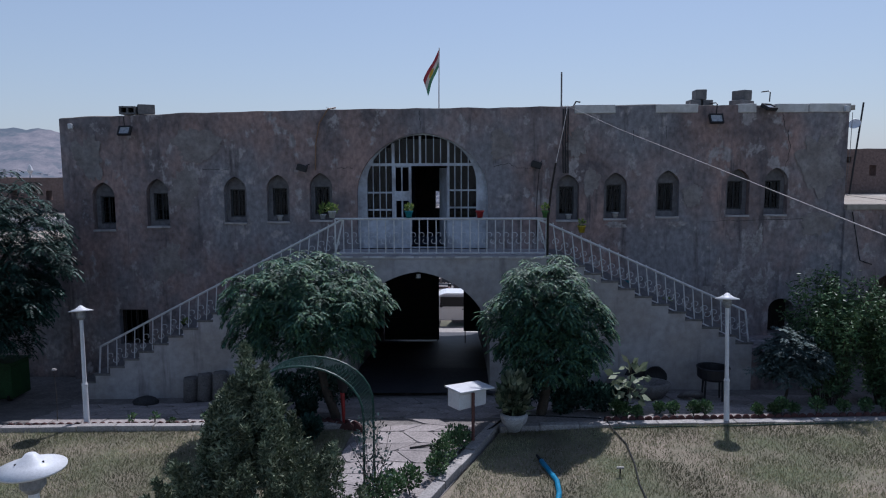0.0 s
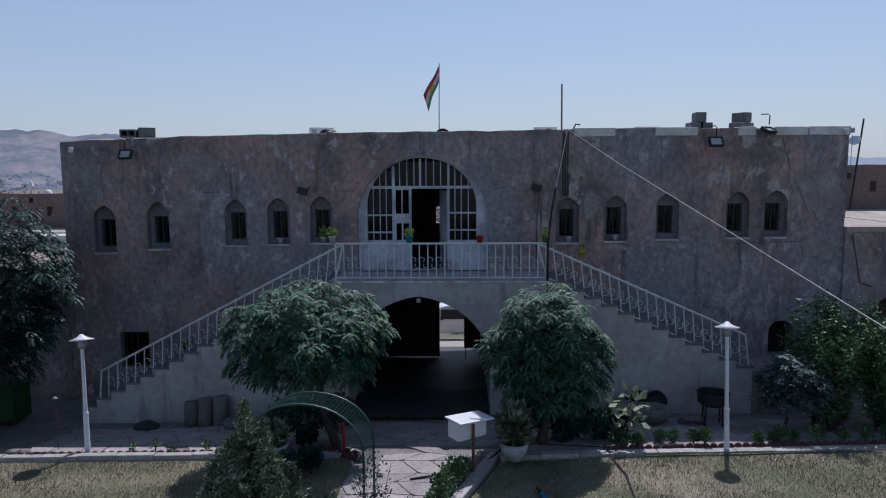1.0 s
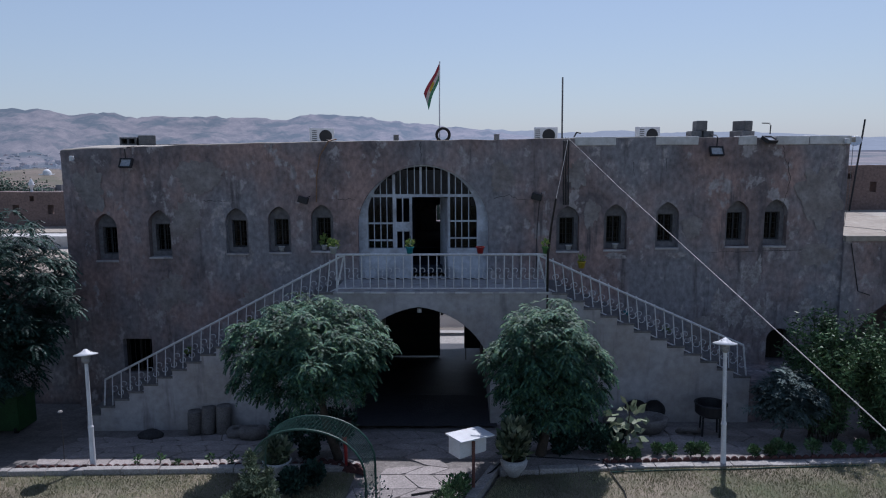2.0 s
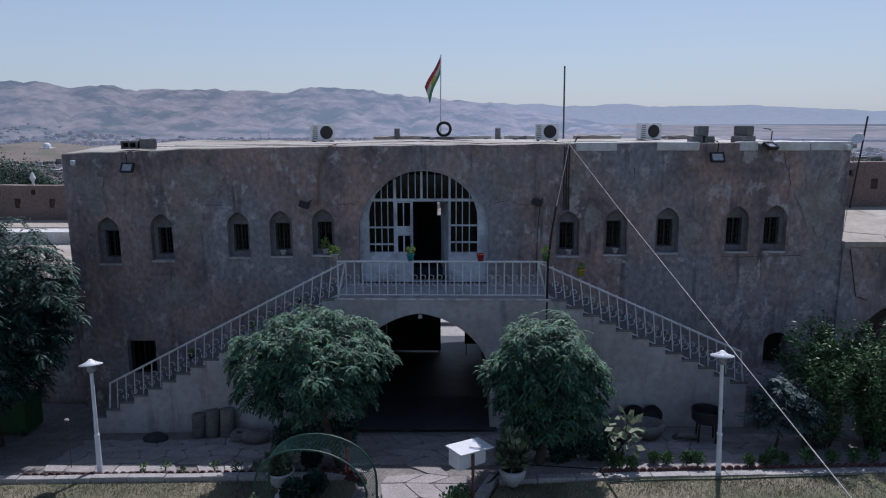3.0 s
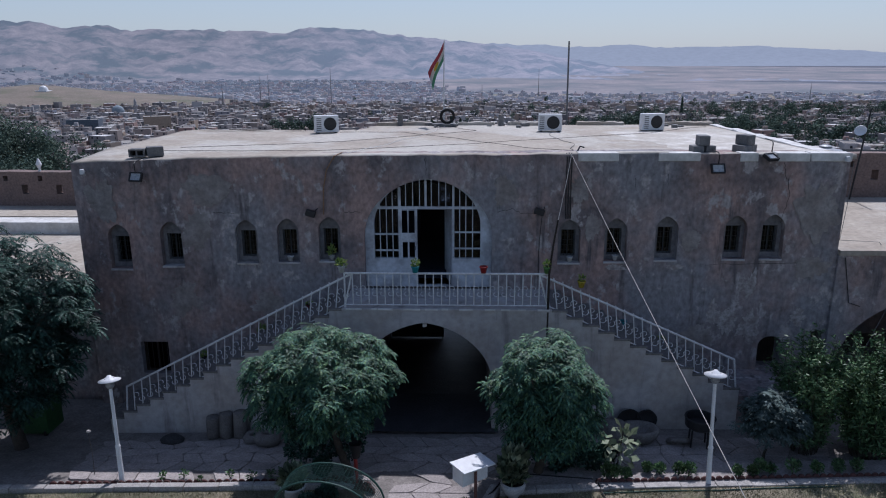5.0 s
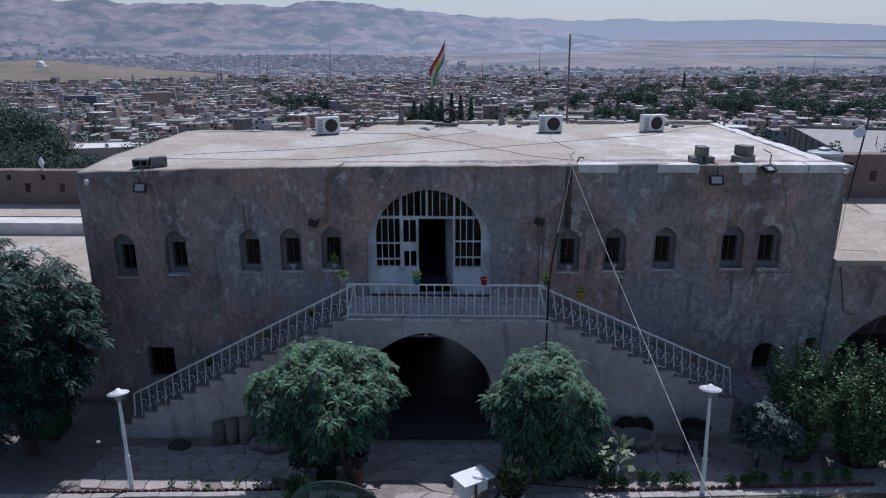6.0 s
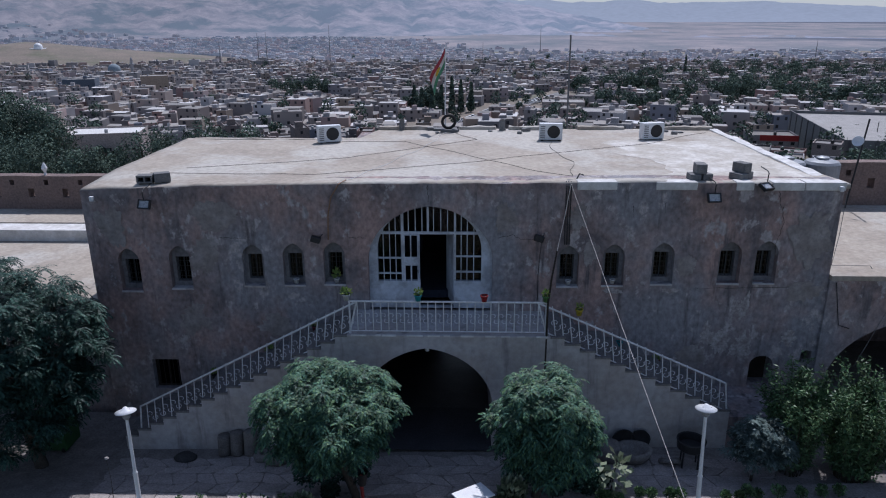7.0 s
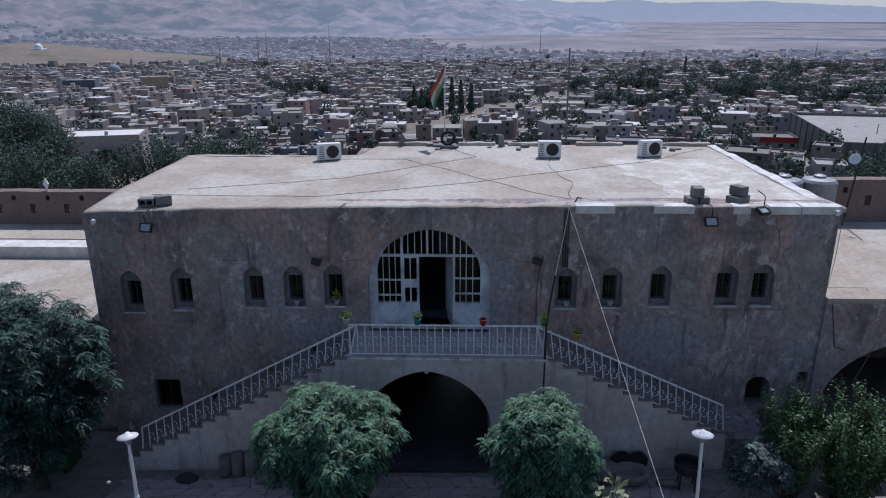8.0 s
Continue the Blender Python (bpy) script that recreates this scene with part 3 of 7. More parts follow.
def loophole_wall(name, xa, xb, y, z0, z1, upper, lower, pitch, off):
    hs = []
    x = xa + off
    while x < xb - 0.4:
        hs.append([(x, upper), (x, upper + 0.2), (x + 0.17, upper + 0.2), (x + 0.17, upper)])
        if x + pitch / 2 < xb - 0.4:
            hs.append([(x + pitch / 2, lower), (x + pitch / 2, lower + 0.36), (x + pitch / 2 + 0.24, lower + 0.36), (x + pitch / 2 + 0.24, lower)])
        x += pitch
    top = [(xa + (xb - xa) * i / 30, z1 + 0.03 * noise.noise(Vector((i * 0.9, z1, y)))) for i in range(31)]
    setting(name, wall_with_holes([(xa, z0)] + top + [(xb, z0)], hs, y, 0.5, [0.5] * len(hs)), MUD, "mud-plastered parapet with rows of loopholes", "wall")


loophole_wall("parapet_west", WX, X0 - 0.02, 31.5, 3.3, 4.72, 4.36, 3.86, 1.35, 0.3)
loophole_wall("parapet_east", 13.05, 30, 30.0, 3.9, 5.62, 5.15, 4.7, 1.6, 0.45)


# trees and shrubs
def leaf_spray(verts, faces, base, out, length, leaf, pairs, droop, r):
    """A drooping pinnate leaf: leaflets in pairs along a bending rib."""
    out = out.normalized()
    side = out.cross(Vector((0, 0, 1)))
    side = side.normalized() if side.length > 0.01 else Vector((1, 0, 0))
    p, d = base.copy(), out.copy()
    for k in range(pairs):
        d = (d + Vector((0, 0, -droop))).normalized()
        p = p + d * (length / pairs)
        for s in (-1, 1):
            ld = (side * s * 0.8 + d * 0.6 + Vector((0, 0, -0.08 - r.random() * 0.3))).normalized()
            w = ld.cross(Vector((r.uniform(-0.4, 0.4), r.uniform(-0.4, 0.4), 1))).normalized() * leaf * 0.21
            tip = p + ld * leaf
            mid = p + ld * leaf * 0.45
            n = len(verts)
            verts.extend((p, mid + w, tip, mid - w))
            faces.append((n, n + 1, n + 2, n + 3))


def crown_heads(r, n, radii, bumps):
    """Places and ways out for the leaf rosettes of an uneven crown: an outer shell and a sparser one inside."""
    seeds = [(Vector((r.gauss(0, 1), r.gauss(0, 1), r.gauss(0.2, 1))).normalized(), r.uniform(0.25, 0.5)) for _ in range(bumps)]
    for shell, count in ((1.0, n), (0.74, n // 3), (0.45, n // 7)):
        for i in range(count):
            z = 1 - 2 * (i + 0.5) / count
            a = i * 2.39996 + r.gauss(0, 0.18)
            q = math.sqrt(max(0.0, 1 - z * z))
            d = (Vector((q * math.cos(a), q * math.sin(a), z)) + Vector((r.gauss(0, 0.06), r.gauss(0, 0.06), r.gauss(0, 0.06)))).normalized()
            if d.z < -0.8:
                continue
            lump = 0.76
            for s, w in seeds:
                lump = max(lump, 0.76 + 0.3 * max(0, 1 - (1 - d.dot(s)) / (w * 0.35)))
            k = shell * (lump + 0.07 * noise.noise(d * 3.1 + Vector(radii)) + r.gauss(0, 0.06))
            yield Vector((d.x * radii[0], d.y * radii[1], d.z * radii[2])) * k, d


def rosette(verts, faces, p, axis, length, leaf, pairs, droop, r, sprays=10):
    """A tuft of pinnate leaves that spread from one shoot end and hang over like an umbrella."""
    u = axis.orthogonal().normalized()
    v = axis.cross(u)
    for k in range(sprays):
        a = math.tau * k / sprays + r.uniform(-0.3, 0.3)
        tilt = r.uniform(0.85, 1.5)
        out = axis * math.cos(tilt) + (u * math.cos(a) + v * math.sin(a)) * math.sin(tilt)
        leaf_spray(verts, faces, p, out, length * r.uniform(0.7, 1.15), leaf * r.uniform(0.8, 1.2), pairs, droop, r)


LEAF = island_mat("pinnate_leaf", [(0.011, 0.033, 0.024), (0.034, 0.083, 0.056), (0.085, 0.168, 0.112), (0.024, 0.062, 0.041), (0.115, 0.19, 0.08), (0.048, 0.105, 0.068)], 0.55, 0.02, 3.5, spec=0.2)
# the pinnate leaf again, darkened to paint shade into one crown and the bushes
LEAF_SHADE = island_mat("dark_pinnate_leaf", [(0.007, 0.02, 0.018), (0.018, 0.046, 0.036), (0.052, 0.10, 0.075), (0.014, 0.037, 0.028)], 0.55, 0.01, 2.5, spec=0.18)
LEAF_NARROW = island_mat("narrow_leaf", [(0.03, 0.065, 0.03), (0.07, 0.13, 0.055), (0.125, 0.19, 0.085)], 0.5, 0.08, 2.5, spec=0.25)
LEAF_SILVER = island_mat("silver_leaf", [(0.045, 0.07, 0.064), (0.078, 0.11, 0.10), (0.12, 0.15, 0.14)], 0.6, 0.05, 3.0)
LEAF_SCALE = island_mat("cypress_leaf", [(0.05, 0.075, 0.045), (0.115, 0.145, 0.088), (0.25, 0.275, 0.18)], 0.6, 0.04, 4.0, spec=0.2)
LEAF_FAR = island_mat("far_leaf", [(0.045, 0.07, 0.056), (0.07, 0.10, 0.078), (0.105, 0.138, 0.10)], 0.9, 0.05, 0.4)


def trunk_mesh(r, foot, crown, radii, limbs, thick):
    bm = bmesh.new()
    fork = foot.lerp(crown, 0.55)
    mid = foot.lerp(fork, 0.5) + Vector((r.uniform(-0.08, 0.08), r.uniform(-0.08, 0.08), 0))
    add_tube(bm, [foot - Vector((0, 0, 0.1)), foot + Vector((0, 0, 0.08)), mid, fork], thick * 1.25, 9, thick * 0.8)
    for i in range(limbs):
        a = math.tau * i / limbs + r.uniform(-0.3, 0.3)
        end = crown + Vector((math.cos(a) * radii[0] * 0.75, math.sin(a) * radii[1] * 0.75, r.uniform(-0.2, 0.6) * radii[2]))
        bend = fork.lerp(end, 0.5) + Vector((0, 0, 0.12))
        add_tube(bm, [fork, bend, end], thick * 0.55, 6, thick * 0.12)
        for _ in range(3):
            e2 = bend.lerp(end, r.uniform(0.2, 0.9)) + Vector((r.uniform(-1, 1) * radii[0], r.uniform(-1, 1) * radii[1], r.uniform(-0.3, 0.6) * radii[2])) * 0.35
            add_tube(bm, [bend, bend.lerp(e2, 0.6), e2], thick * 0.22, 5, thick * 0.06)
    return bm


def leafy_tree(name, foot, centre, radii, n, label, seed, material=None, length=0.27, leaf=0.07, pairs=8, droop=0.15, thick=0.09, bumps=26, limbs=6):
    r = random.Random(seed)
    foot, centre = Vector(foot), Vector(centre)
    th = thing(name, pose(*foot), label, "tree")
    part("trunk", trunk_mesh(r, Vector((0, 0, 0)), centre - foot, radii, limbs, thick), BARK, th, "", True)
    verts, faces = [], []
    for p, d in crown_heads(r, n, radii, bumps):
        axis = (d * 0.55 + Vector((r.gauss(0, 0.15), r.gauss(0, 0.15), 0.75))).normalized()
        rosette(verts, faces, centre - foot + p, axis, length, leaf, pairs, droop, r)
    part("crown", ([tuple(v) for v in verts], faces), material or LEAF, th)
    return th


leafy_tree("tree", (-2.35, 18.85, 0), (-2.9, 18.85, 2.25), (1.48, 1.38, 0.98), 330, "rounded green tree with drooping feathery leaves beside the path", 1)
leafy_tree("tree", (1.75, 18.85, 0), (1.87, 18.9, 1.98), (1.1, 1.12, 1.16), 270, "rounded green tree with drooping feathery leaves by the white pot", 2, thick=0.1)
leafy_tree("tree", (-10.6, 20.3, -0.36), (-10.85, 20.2, 2.7), (2.2, 2.1, 2.3), 700, "large dark spreading tree with feathery leaves in front of the wing", 3, LEAF_SHADE, 0.31, 0.08, thick=0.14)
leafy_tree("shrub", (6.95, 19.75, 0), (7.05, 19.75, 1.0), (0.66, 0.55, 0.62), 90, "silvery grey-green shrub in front of the terrace", 6, LEAF_SILVER, 0.2, 0.08, 5, 0.1, 0.03, 10, 5)


def upright_shoots(name, foot, n, height, spread, label, seed, material):
    """Long leafy shoots that stand out of a shrub."""
    r = random.Random(seed)
    th = thing(name, pose(*foot), label, "shrub")
    bm = bmesh.new()
    verts, faces = [], []
    for _ in range(n):
        a, q = r.uniform(0, math.tau), r.random()
        base = Vector((0.25 * spread * math.cos(a), 0.25 * spread * math.sin(a), 0))
        tip = Vector((spread * q * math.cos(a), spread * q * math.sin(a), height * r.uniform(0.6, 1.0)))
        mid = base.lerp(tip, 0.5) + Vector((0, 0, 0.1 * height))
        add_tube(bm, [base, mid, tip], 0.012, 5, 0.004)
        for k in range(int(85 * height)):
            f = r.uniform(0.12, 1.0)
            p = base.lerp(mid, f * 2) if f < 0.5 else mid.lerp(tip, f * 2 - 1)
            p = p + Vector((r.gauss(0, 0.07), r.gauss(0, 0.07), r.gauss(0, 0.05)))
            d = Vector((r.gauss(0, 1), r.gauss(0, 1), r.gauss(-0.3, 0.6))).normalized()
            w = d.cross(Vector((r.gauss(0, 1), r.gauss(0, 1), r.gauss(0, 1)))).normalized() * 0.02
            L = r.uniform(0.08, 0.14)
            m = len(verts)
            verts.extend([tuple(p), tuple(p + d * L * 0.5 + w), tuple(p + d * L), tuple(p + d * L * 0.5 - w)])
            faces.append((m, m + 1, m + 2, m + 3))
    part("stem", bm, BARK, th)
    part("leaves", (verts, faces), material, th)
    return th


upright_shoots("shrub", (8.05, 20.2, -0.1), 46, 2.95, 1.05, "tall leafy fruit shrub with upright shoots by the stair foot", 7, LEAF_NARROW)
upright_shoots("shrub", (9.4, 20.0, -0.1), 80, 2.75, 1.35, "dense leafy fruit shrub with upright shoots by the lawn", 8, LEAF_NARROW)
upright_shoots("shrub", (10.6, 19.2, 0), 60, 2.6, 1.2, "dense leafy fruit shrub with upright shoots by the lawn", 9, LEAF_NARROW)


def conifer(foot, height, width, label, seed):
    """A many-tipped conical cypress made of upright sprays."""
    r = random.Random(seed)
    th = thing("conifer", pose(*foot), label, "tree")
    part("trunk", tube([(0, 0, -0.05), (0.03, 0, height * 0.5), (0, 0, height * 0.93)], 0.07, 8, 0.01), BARK, th)
    verts, faces = [], []
    tips = [(Vector((0, 0, height)), 0.26), (Vector((0.16, 0.1, height * 0.93)), 0.26), (Vector((-0.2, -0.05, height * 0.86)), 0.28)]
    for _ in range(150):
        h = r.random() ** 0.85
        rad = width * (1 - h) ** 0.66 * r.uniform(0.5, 1.1)
        a = r.uniform(0, math.tau)
        tips.append((Vector((rad * math.cos(a), rad * math.sin(a), height * (0.04 + 0.88 * h))), r.uniform(0.2, 0.44)))
    for tip, size in tips:
        lean = Vector((tip.x, tip.y, 0)) * 0.35 + Vector((r.gauss(0, 0.2), r.gauss(0, 0.2), 1))
        for _ in range(280):
            f = r.random()
            spread = size * (0.1 + 0.42 * f)
            a, q = r.uniform(0, math.tau), r.random() ** 0.5
            p = tip + Vector((spread * math.cos(a) * q, spread * math.sin(a) * q, 0)) - lean * (f * size * 1.5)
            for _ in range(3):
                d = (lean.normalized() * 0.6 + Vector((r.gauss(0, 0.6), r.gauss(0, 0.6), r.gauss(0, 0.4)))).normalized()
                w = d.cross(Vector((r.gauss(0, 1), r.gauss(0, 1), 0.1))).normalized() * r.uniform(0.005, 0.010)
                L = r.uniform(0.022, 0.058)
                m = len(verts)
                verts.extend([tuple(p - w), tuple(p + w), tuple(p + d * L + w * 0.6), tuple(p + d * L - w * 0.6)])
                faces.append((m, m + 1, m + 2, m + 3))
    part("foliage", (verts, faces), LEAF_SCALE, th)


conifer((-1.93, 11.9, 0), 3.3, 1.85, "conical many-tipped cypress on the lawn", 11)

# niche backs are set greyer and darker than the wall around them
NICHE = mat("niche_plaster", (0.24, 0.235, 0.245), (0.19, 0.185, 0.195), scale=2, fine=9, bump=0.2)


# old repairs, flaked limewash and cracks on the front wall
def blot(x, z, rx, rz, seed, material, y=GY):
    y -= 0.0012 * seed
    n = 64
    vs, fs = [(x, y - 0.004, z)], []
    for i in range(n):
        a = math.tau * i / n
        q = 0.72 + 0.4 * noise.noise(Vector((math.cos(a) * 1.1, math.sin(a) * 1.1, seed * 3.7))) + 0.3 * noise.noise(Vector((math.cos(a) * 4, math.sin(a) * 4, seed))) + 0.12 * noise.noise(Vector((math.cos(a) * 14, math.sin(a) * 14, seed)))
        vs.append((x + rx * q * math.cos(a), y - 0.004, z + rz * q * math.sin(a)))
        fs.append((0, 1 + i, 1 + (i + 1) % n))
    part("plaster_patch", (vs, fs), material, wall_front)


PALEPATCH = mat("flaked_limewash", (0.50, 0.47, 0.455), (0.30, 0.26, 0.25), scale=5, fine=14, bump=0.3)
GREYPATCH = mat("grey_repair", (0.38, 0.35, 0.335), (0.27, 0.235, 0.22), scale=3, fine=12, bump=0.3)
for k, (x, z, rx, rz, pale) in enumerate(((7.52, 3.15, 0.2, 0.45, 1), (7.3, 3.1, 0.15, 0.3, 1), (6.95, 2.15, 0.42, 0.5, 1), (7.6, 2.0, 0.35, 0.5, 1), (6.6, 2.35, 0.2, 0.4, 1), (8.8, 2.25, 0.3, 0.3, 1), (4.02, 3.58, 0.32, 0.11, 1), (5.55, 3.6, 0.28, 0.12, 1), (-6.75, 4.4, 0.5, 0.7, 0), (-7.2, 2.7, 0.5, 0.6, 0), (-6.4, 5.5, 0.8, 0.5, 0), (8.9, 5.2, 0.7, 1.0, 0), (9.0, 3.6, 0.6, 0.4, 0), (5.9, 4.3, 0.3, 0.35, 0), (3.4, 4.6, 0.25, 0.5, 0), (-9.2, 5.3, 0.5, 0.7, 0), (1.2, 5.6, 0.4, 0.5, 0), (6.2, 1.6, 0.5, 0.5, 0), (-5.0, 2.5, 0.6, 0.4, 0), (3.0, 5.6, 0.3, 0.5, 0))):
    blot(x, z, rx, rz, k + 1, PALEPATCH if pale else GREYPATCH)
for k, pts in enumerate((((1.0, 5.02), (1.35, 5.1), (1.6, 5.0), (2.3, 4.99)), ((8.15, 5.9), (8.22, 5.4), (8.12, 4.95), (8.05, 4.7)), ((8.0, 6.3), (8.05, 6.0), (8.1, 5.8)), ((-0.85, 6.4), (-0.83, 6.1), (-0.87, 5.9)), ((-6.3, 5.0), (-5.9, 4.97), (-5.4, 5.0)), ((-2.9, 5.0), (-2.6, 5.02), (-2.45, 4.98)), ((4.4, 5.9), (4.42, 5.5)), ((5.2, 6.0), (5.2, 5.6)), ((9.0, 3.75), (7.0, 3.68), (6.0, 3.66)))):
    dense = []
    for p, q in zip(pts, pts[1:]):
        for i in range(6):
            f = i / 6
            dense.append((p[0] + (q[0] - p[0]) * f + rng.uniform(-0.02, 0.02), GY, p[1] + (q[1] - p[1]) * f + rng.uniform(-0.02, 0.02)))
    part("crack", tube(dense, 0.009, 4, 0.003), DARKMETAL, wall_front)

# windows in the niches
GLASS = bpy.data.materials.new("window_glass")
GLASS.use_nodes = True
gb = GLASS.node_tree.nodes["Principled BSDF"]
gb.inputs["Base Color"].default_value = (0.05, 0.07, 0.105, 1)
gb.inputs["Transmission Weight"].default_value, gb.inputs["Roughness"].default_value, gb.inputs["IOR"].default_value = 1.0, 0.05, 1.3
SASH = mat("window_paint", (0.09, 0.10, 0.11), fine=50, rough=0.5)
BLUEWHITE = mat("blue_white_paint", (0.62, 0.66, 0.72), (0.47, 0.50, 0.55), rough=0.55, scale=2.5, fine=12, bump=0.1, amount=0.5, col3=(0.36, 0.37, 0.40), scale3=1.6)


def pane(parent, lo, hi):
    g = part("pane", box(lo, hi), GLASS, parent)
    g.visible_shadow = False
    return g


for k, (x, zb, zt) in enumerate(NICHES, 1):
    th = thing("window_%d" % k, pose(x, GY + 0.2, zb), "small barred window in an arched niche with a plaster sill", "window", "niche windows", "structure")
    h = zt - zb
    w0, w1, h0, h1 = -0.185, 0.185, 0.13, 0.83
    out = arch(0, 0.30, -0.02, h - 0.32, h + 0.03, 7, 0.25)
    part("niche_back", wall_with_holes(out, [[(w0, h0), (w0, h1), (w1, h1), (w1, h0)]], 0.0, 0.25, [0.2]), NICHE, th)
    bm = bmesh.new()
    for a, b in (((w0, 0.10, h0), (w0 + 0.03, 0.14, h1)), ((w1 - 0.03, 0.10, h0), (w1, 0.14, h1)), ((w0 + 0.03, 0.10, h0), (w1 - 0.03, 0.14, h0 + 0.03)), ((w0 + 0.03, 0.10, h1 - 0.03), (w1 - 0.03, 0.14, h1)), ((-0.012, 0.10, h0 + 0.03), (0.012, 0.14, h1 - 0.03))):
        add_box(bm, a, b)
    part("window_frame", bm, SASH, th)
    pane(th, (w0 + 0.03, 0.117, h0 + 0.03), (w1 - 0.03, 0.123, h1 - 0.03))
    for i in range(1, 4):
        part("bar", tube([(w0 + 0.37 * i / 4, 0.05, h0), (w0 + 0.37 * i / 4, 0.05, h1)], 0.007, 5), DARKMETAL, th)
    for i in range(1, 5):
        part("bar", tube([(w0, 0.056, h0 + 0.7 * i / 5), (w1, 0.056, h0 + 0.7 * i / 5)], 0.006, 5), DARKMETAL, th)
    part("window_sill", rough_up(box((-0.29, -0.235, -0.05), (0.29, -0.002, 0.0), 0.012), 0.01, 5, k), RENDERED, th)

# arched glazed front of the upper hall
AY = GY + 0.16
th = thing("window_11", pose(0, 0, 0), "large arched glazed front with white painted iron bars", "window", kind="structure")
opening = arch(ACX, 1.645, LAND_Z + 0.03, 4.35, 5.865, 14, 0.08)
glz = [(-2.19, 3.75), (-2.19, 4.62)] + [(-0.815 + 1.375 * math.cos(math.pi * (1 - i / 24)), 4.62 + 1.2 * math.sin(math.pi * (1 - i / 24))) for i in range(1, 24)] + [(0.56, 4.62), (0.56, 3.75), (-0.16, 3.75), (-0.16, LAND_Z + 0.06), (-1.07, LAND_Z + 0.06), (-1.07, 3.75)]
part("surround", wall_with_holes(opening, [glz], AY, 0.14, [0.14]), BLUEWHITE, th, "white painted surround and lower panels")
FY = AY + 0.04


def glz_top(x):
    u = (x + 0.815) / 1.375
    return 4.62 + 1.2 * math.sqrt(max(0, 1 - u * u))


def flat_bar(xa, xb, za, zb, y=FY, d=0.05):
    return part("glazing_bar", box((xa, y, za), (xb, y + d, zb)), BLUEWHITE, th)


for x, w in ((-1.565, 0.07), (-1.12, 0.045), (-0.17, 0.055)):
    flat_bar(x, x + w, LAND_Z + 0.06 if x > -1.2 else 3.72, glz_top(x) - 0.01 if x < -1.2 or x > -0.5 else 5.05)
flat_bar(-2.19, 0.56, 5.05, 5.12, FY - 0.006)
for xa, xb, zs in ((-2.19, -1.57, (4.365, 3.93)), (-0.11, 0.56, (4.42, 3.985))):
    for z in zs:
        flat_bar(xa, xb, z, z + 0.04, FY + 0.004)
flat_bar(-0.88, -0.825, 5.12, 5.8, FY)
for x in (-2.036, -1.868, -1.709, -1.364, -1.182, -1.005, -0.703, -0.512, -0.336, 0.022, 0.18, 0.356):
    zb = 3.75 if (x < -1.6 or x > -0.1) else 5.1
    if glz_top(x) - zb > 0.1:
        part("bar", tube([(x, FY - 0.012, zb), (x, FY - 0.012, glz_top(x))], 0.013, 6), BLUEWHITE, th)
for a, b in (((-2.18, 3.76), (-1.6, 5.06)), ((-0.14, 3.76), (0.55, 5.06)), ((-2.1, 5.1), (0.47, 5.28))):
    pane(th, (a[0], FY + 0.055, a[1]), (b[0], FY + 0.061, b[1]))
pane(th, (-1.95, FY + 0.055, 5.28), (0.3, FY + 0.061, 5.5))
pane(th, (-1.6, FY + 0.055, 5.5), (0.0, FY + 0.061, 5.72))
leaf = part("door_leaf", wall_with_holes([(-1.50, LAND_Z + 0.05), (-1.50, 5.04), (-1.12, 5.04), (-1.12, LAND_Z + 0.05)], [[(-1.472, 4.42), (-1.472, 5.02), (-1.325, 5.02), (-1.325, 4.42)], [(-1.297, 4.42), (-1.297, 5.02), (-1.14, 5.02), (-1.14, 4.42)], [(-1.46, 3.66), (-1.46, 4.18), (-1.325, 4.18), (-1.325, 3.66)], [(-1.285, 3.66), (-1.285, 4.18), (-1.14, 4.18), (-1.14, 3.66)]], AY + 0.02, 0.04, [0.04] * 4), BLUEWHITE, th, "white metal door leaf with small panes")
part("handle", tube([(-1.12, AY - 0.02, 3.98), (-1.12, AY - 0.03, 4.03), (-1.12, AY - 0.02, 4.08)], 0.01, 6), DARKMETAL, leaf)
door = thing("door_1", pose(-0.17, AY + 0.14, LAND_Z + 0.05) @ Matrix.Rotation(radians(-76), 4, "Z"), "open white metal door leaf standing inside the hall", "door", kind="structure")
part("door_panel", box((-0.85, -0.02, 0.0), (0, 0.02, 2.0), 0.008), BLUEWHITE, door)

# lower windows, and a dark door added to back the doorway by the terrace
WOODDARK = mat("dark_wood", (0.05, 0.038, 0.03), (0.03, 0.025, 0.02), scale=5, fine=40, bump=0.4)
th = thing("window_12", pose(-8.6, GY + 0.18, 0.5), "dark wooden barred window near the ground", "window", kind="structure")
bm = bmesh.new()
for a, b in (((0, 0, 0), (0.06, 0.06, 0.92)), ((0.69, 0, 0), (0.75, 0.06, 0.92)), ((0.06, 0, 0), (0.69, 0.06, 0.06)), ((0.06, 0, 0.86), (0.69, 0.06, 0.92)), ((0.35, 0, 0.06), (0.40, 0.06, 0.86))):
    add_box(bm, a, b)
part("window_frame", bm, WOODDARK, th)
pane(th, (0.06, 0.03, 0.06), (0.69, 0.036, 0.86))
for i in range(5):
    part("bar", tube([(0.1 + 0.135 * i, -0.02, 0.0), (0.1 + 0.135 * i, -0.02, 0.92)], 0.008, 5), DARKMETAL, th)
th = thing("window_13", pose(2.55, SY + 0.12, 0.25), "small white-framed window in the stair wall", "window", kind="structure")
bm = bmesh.new()
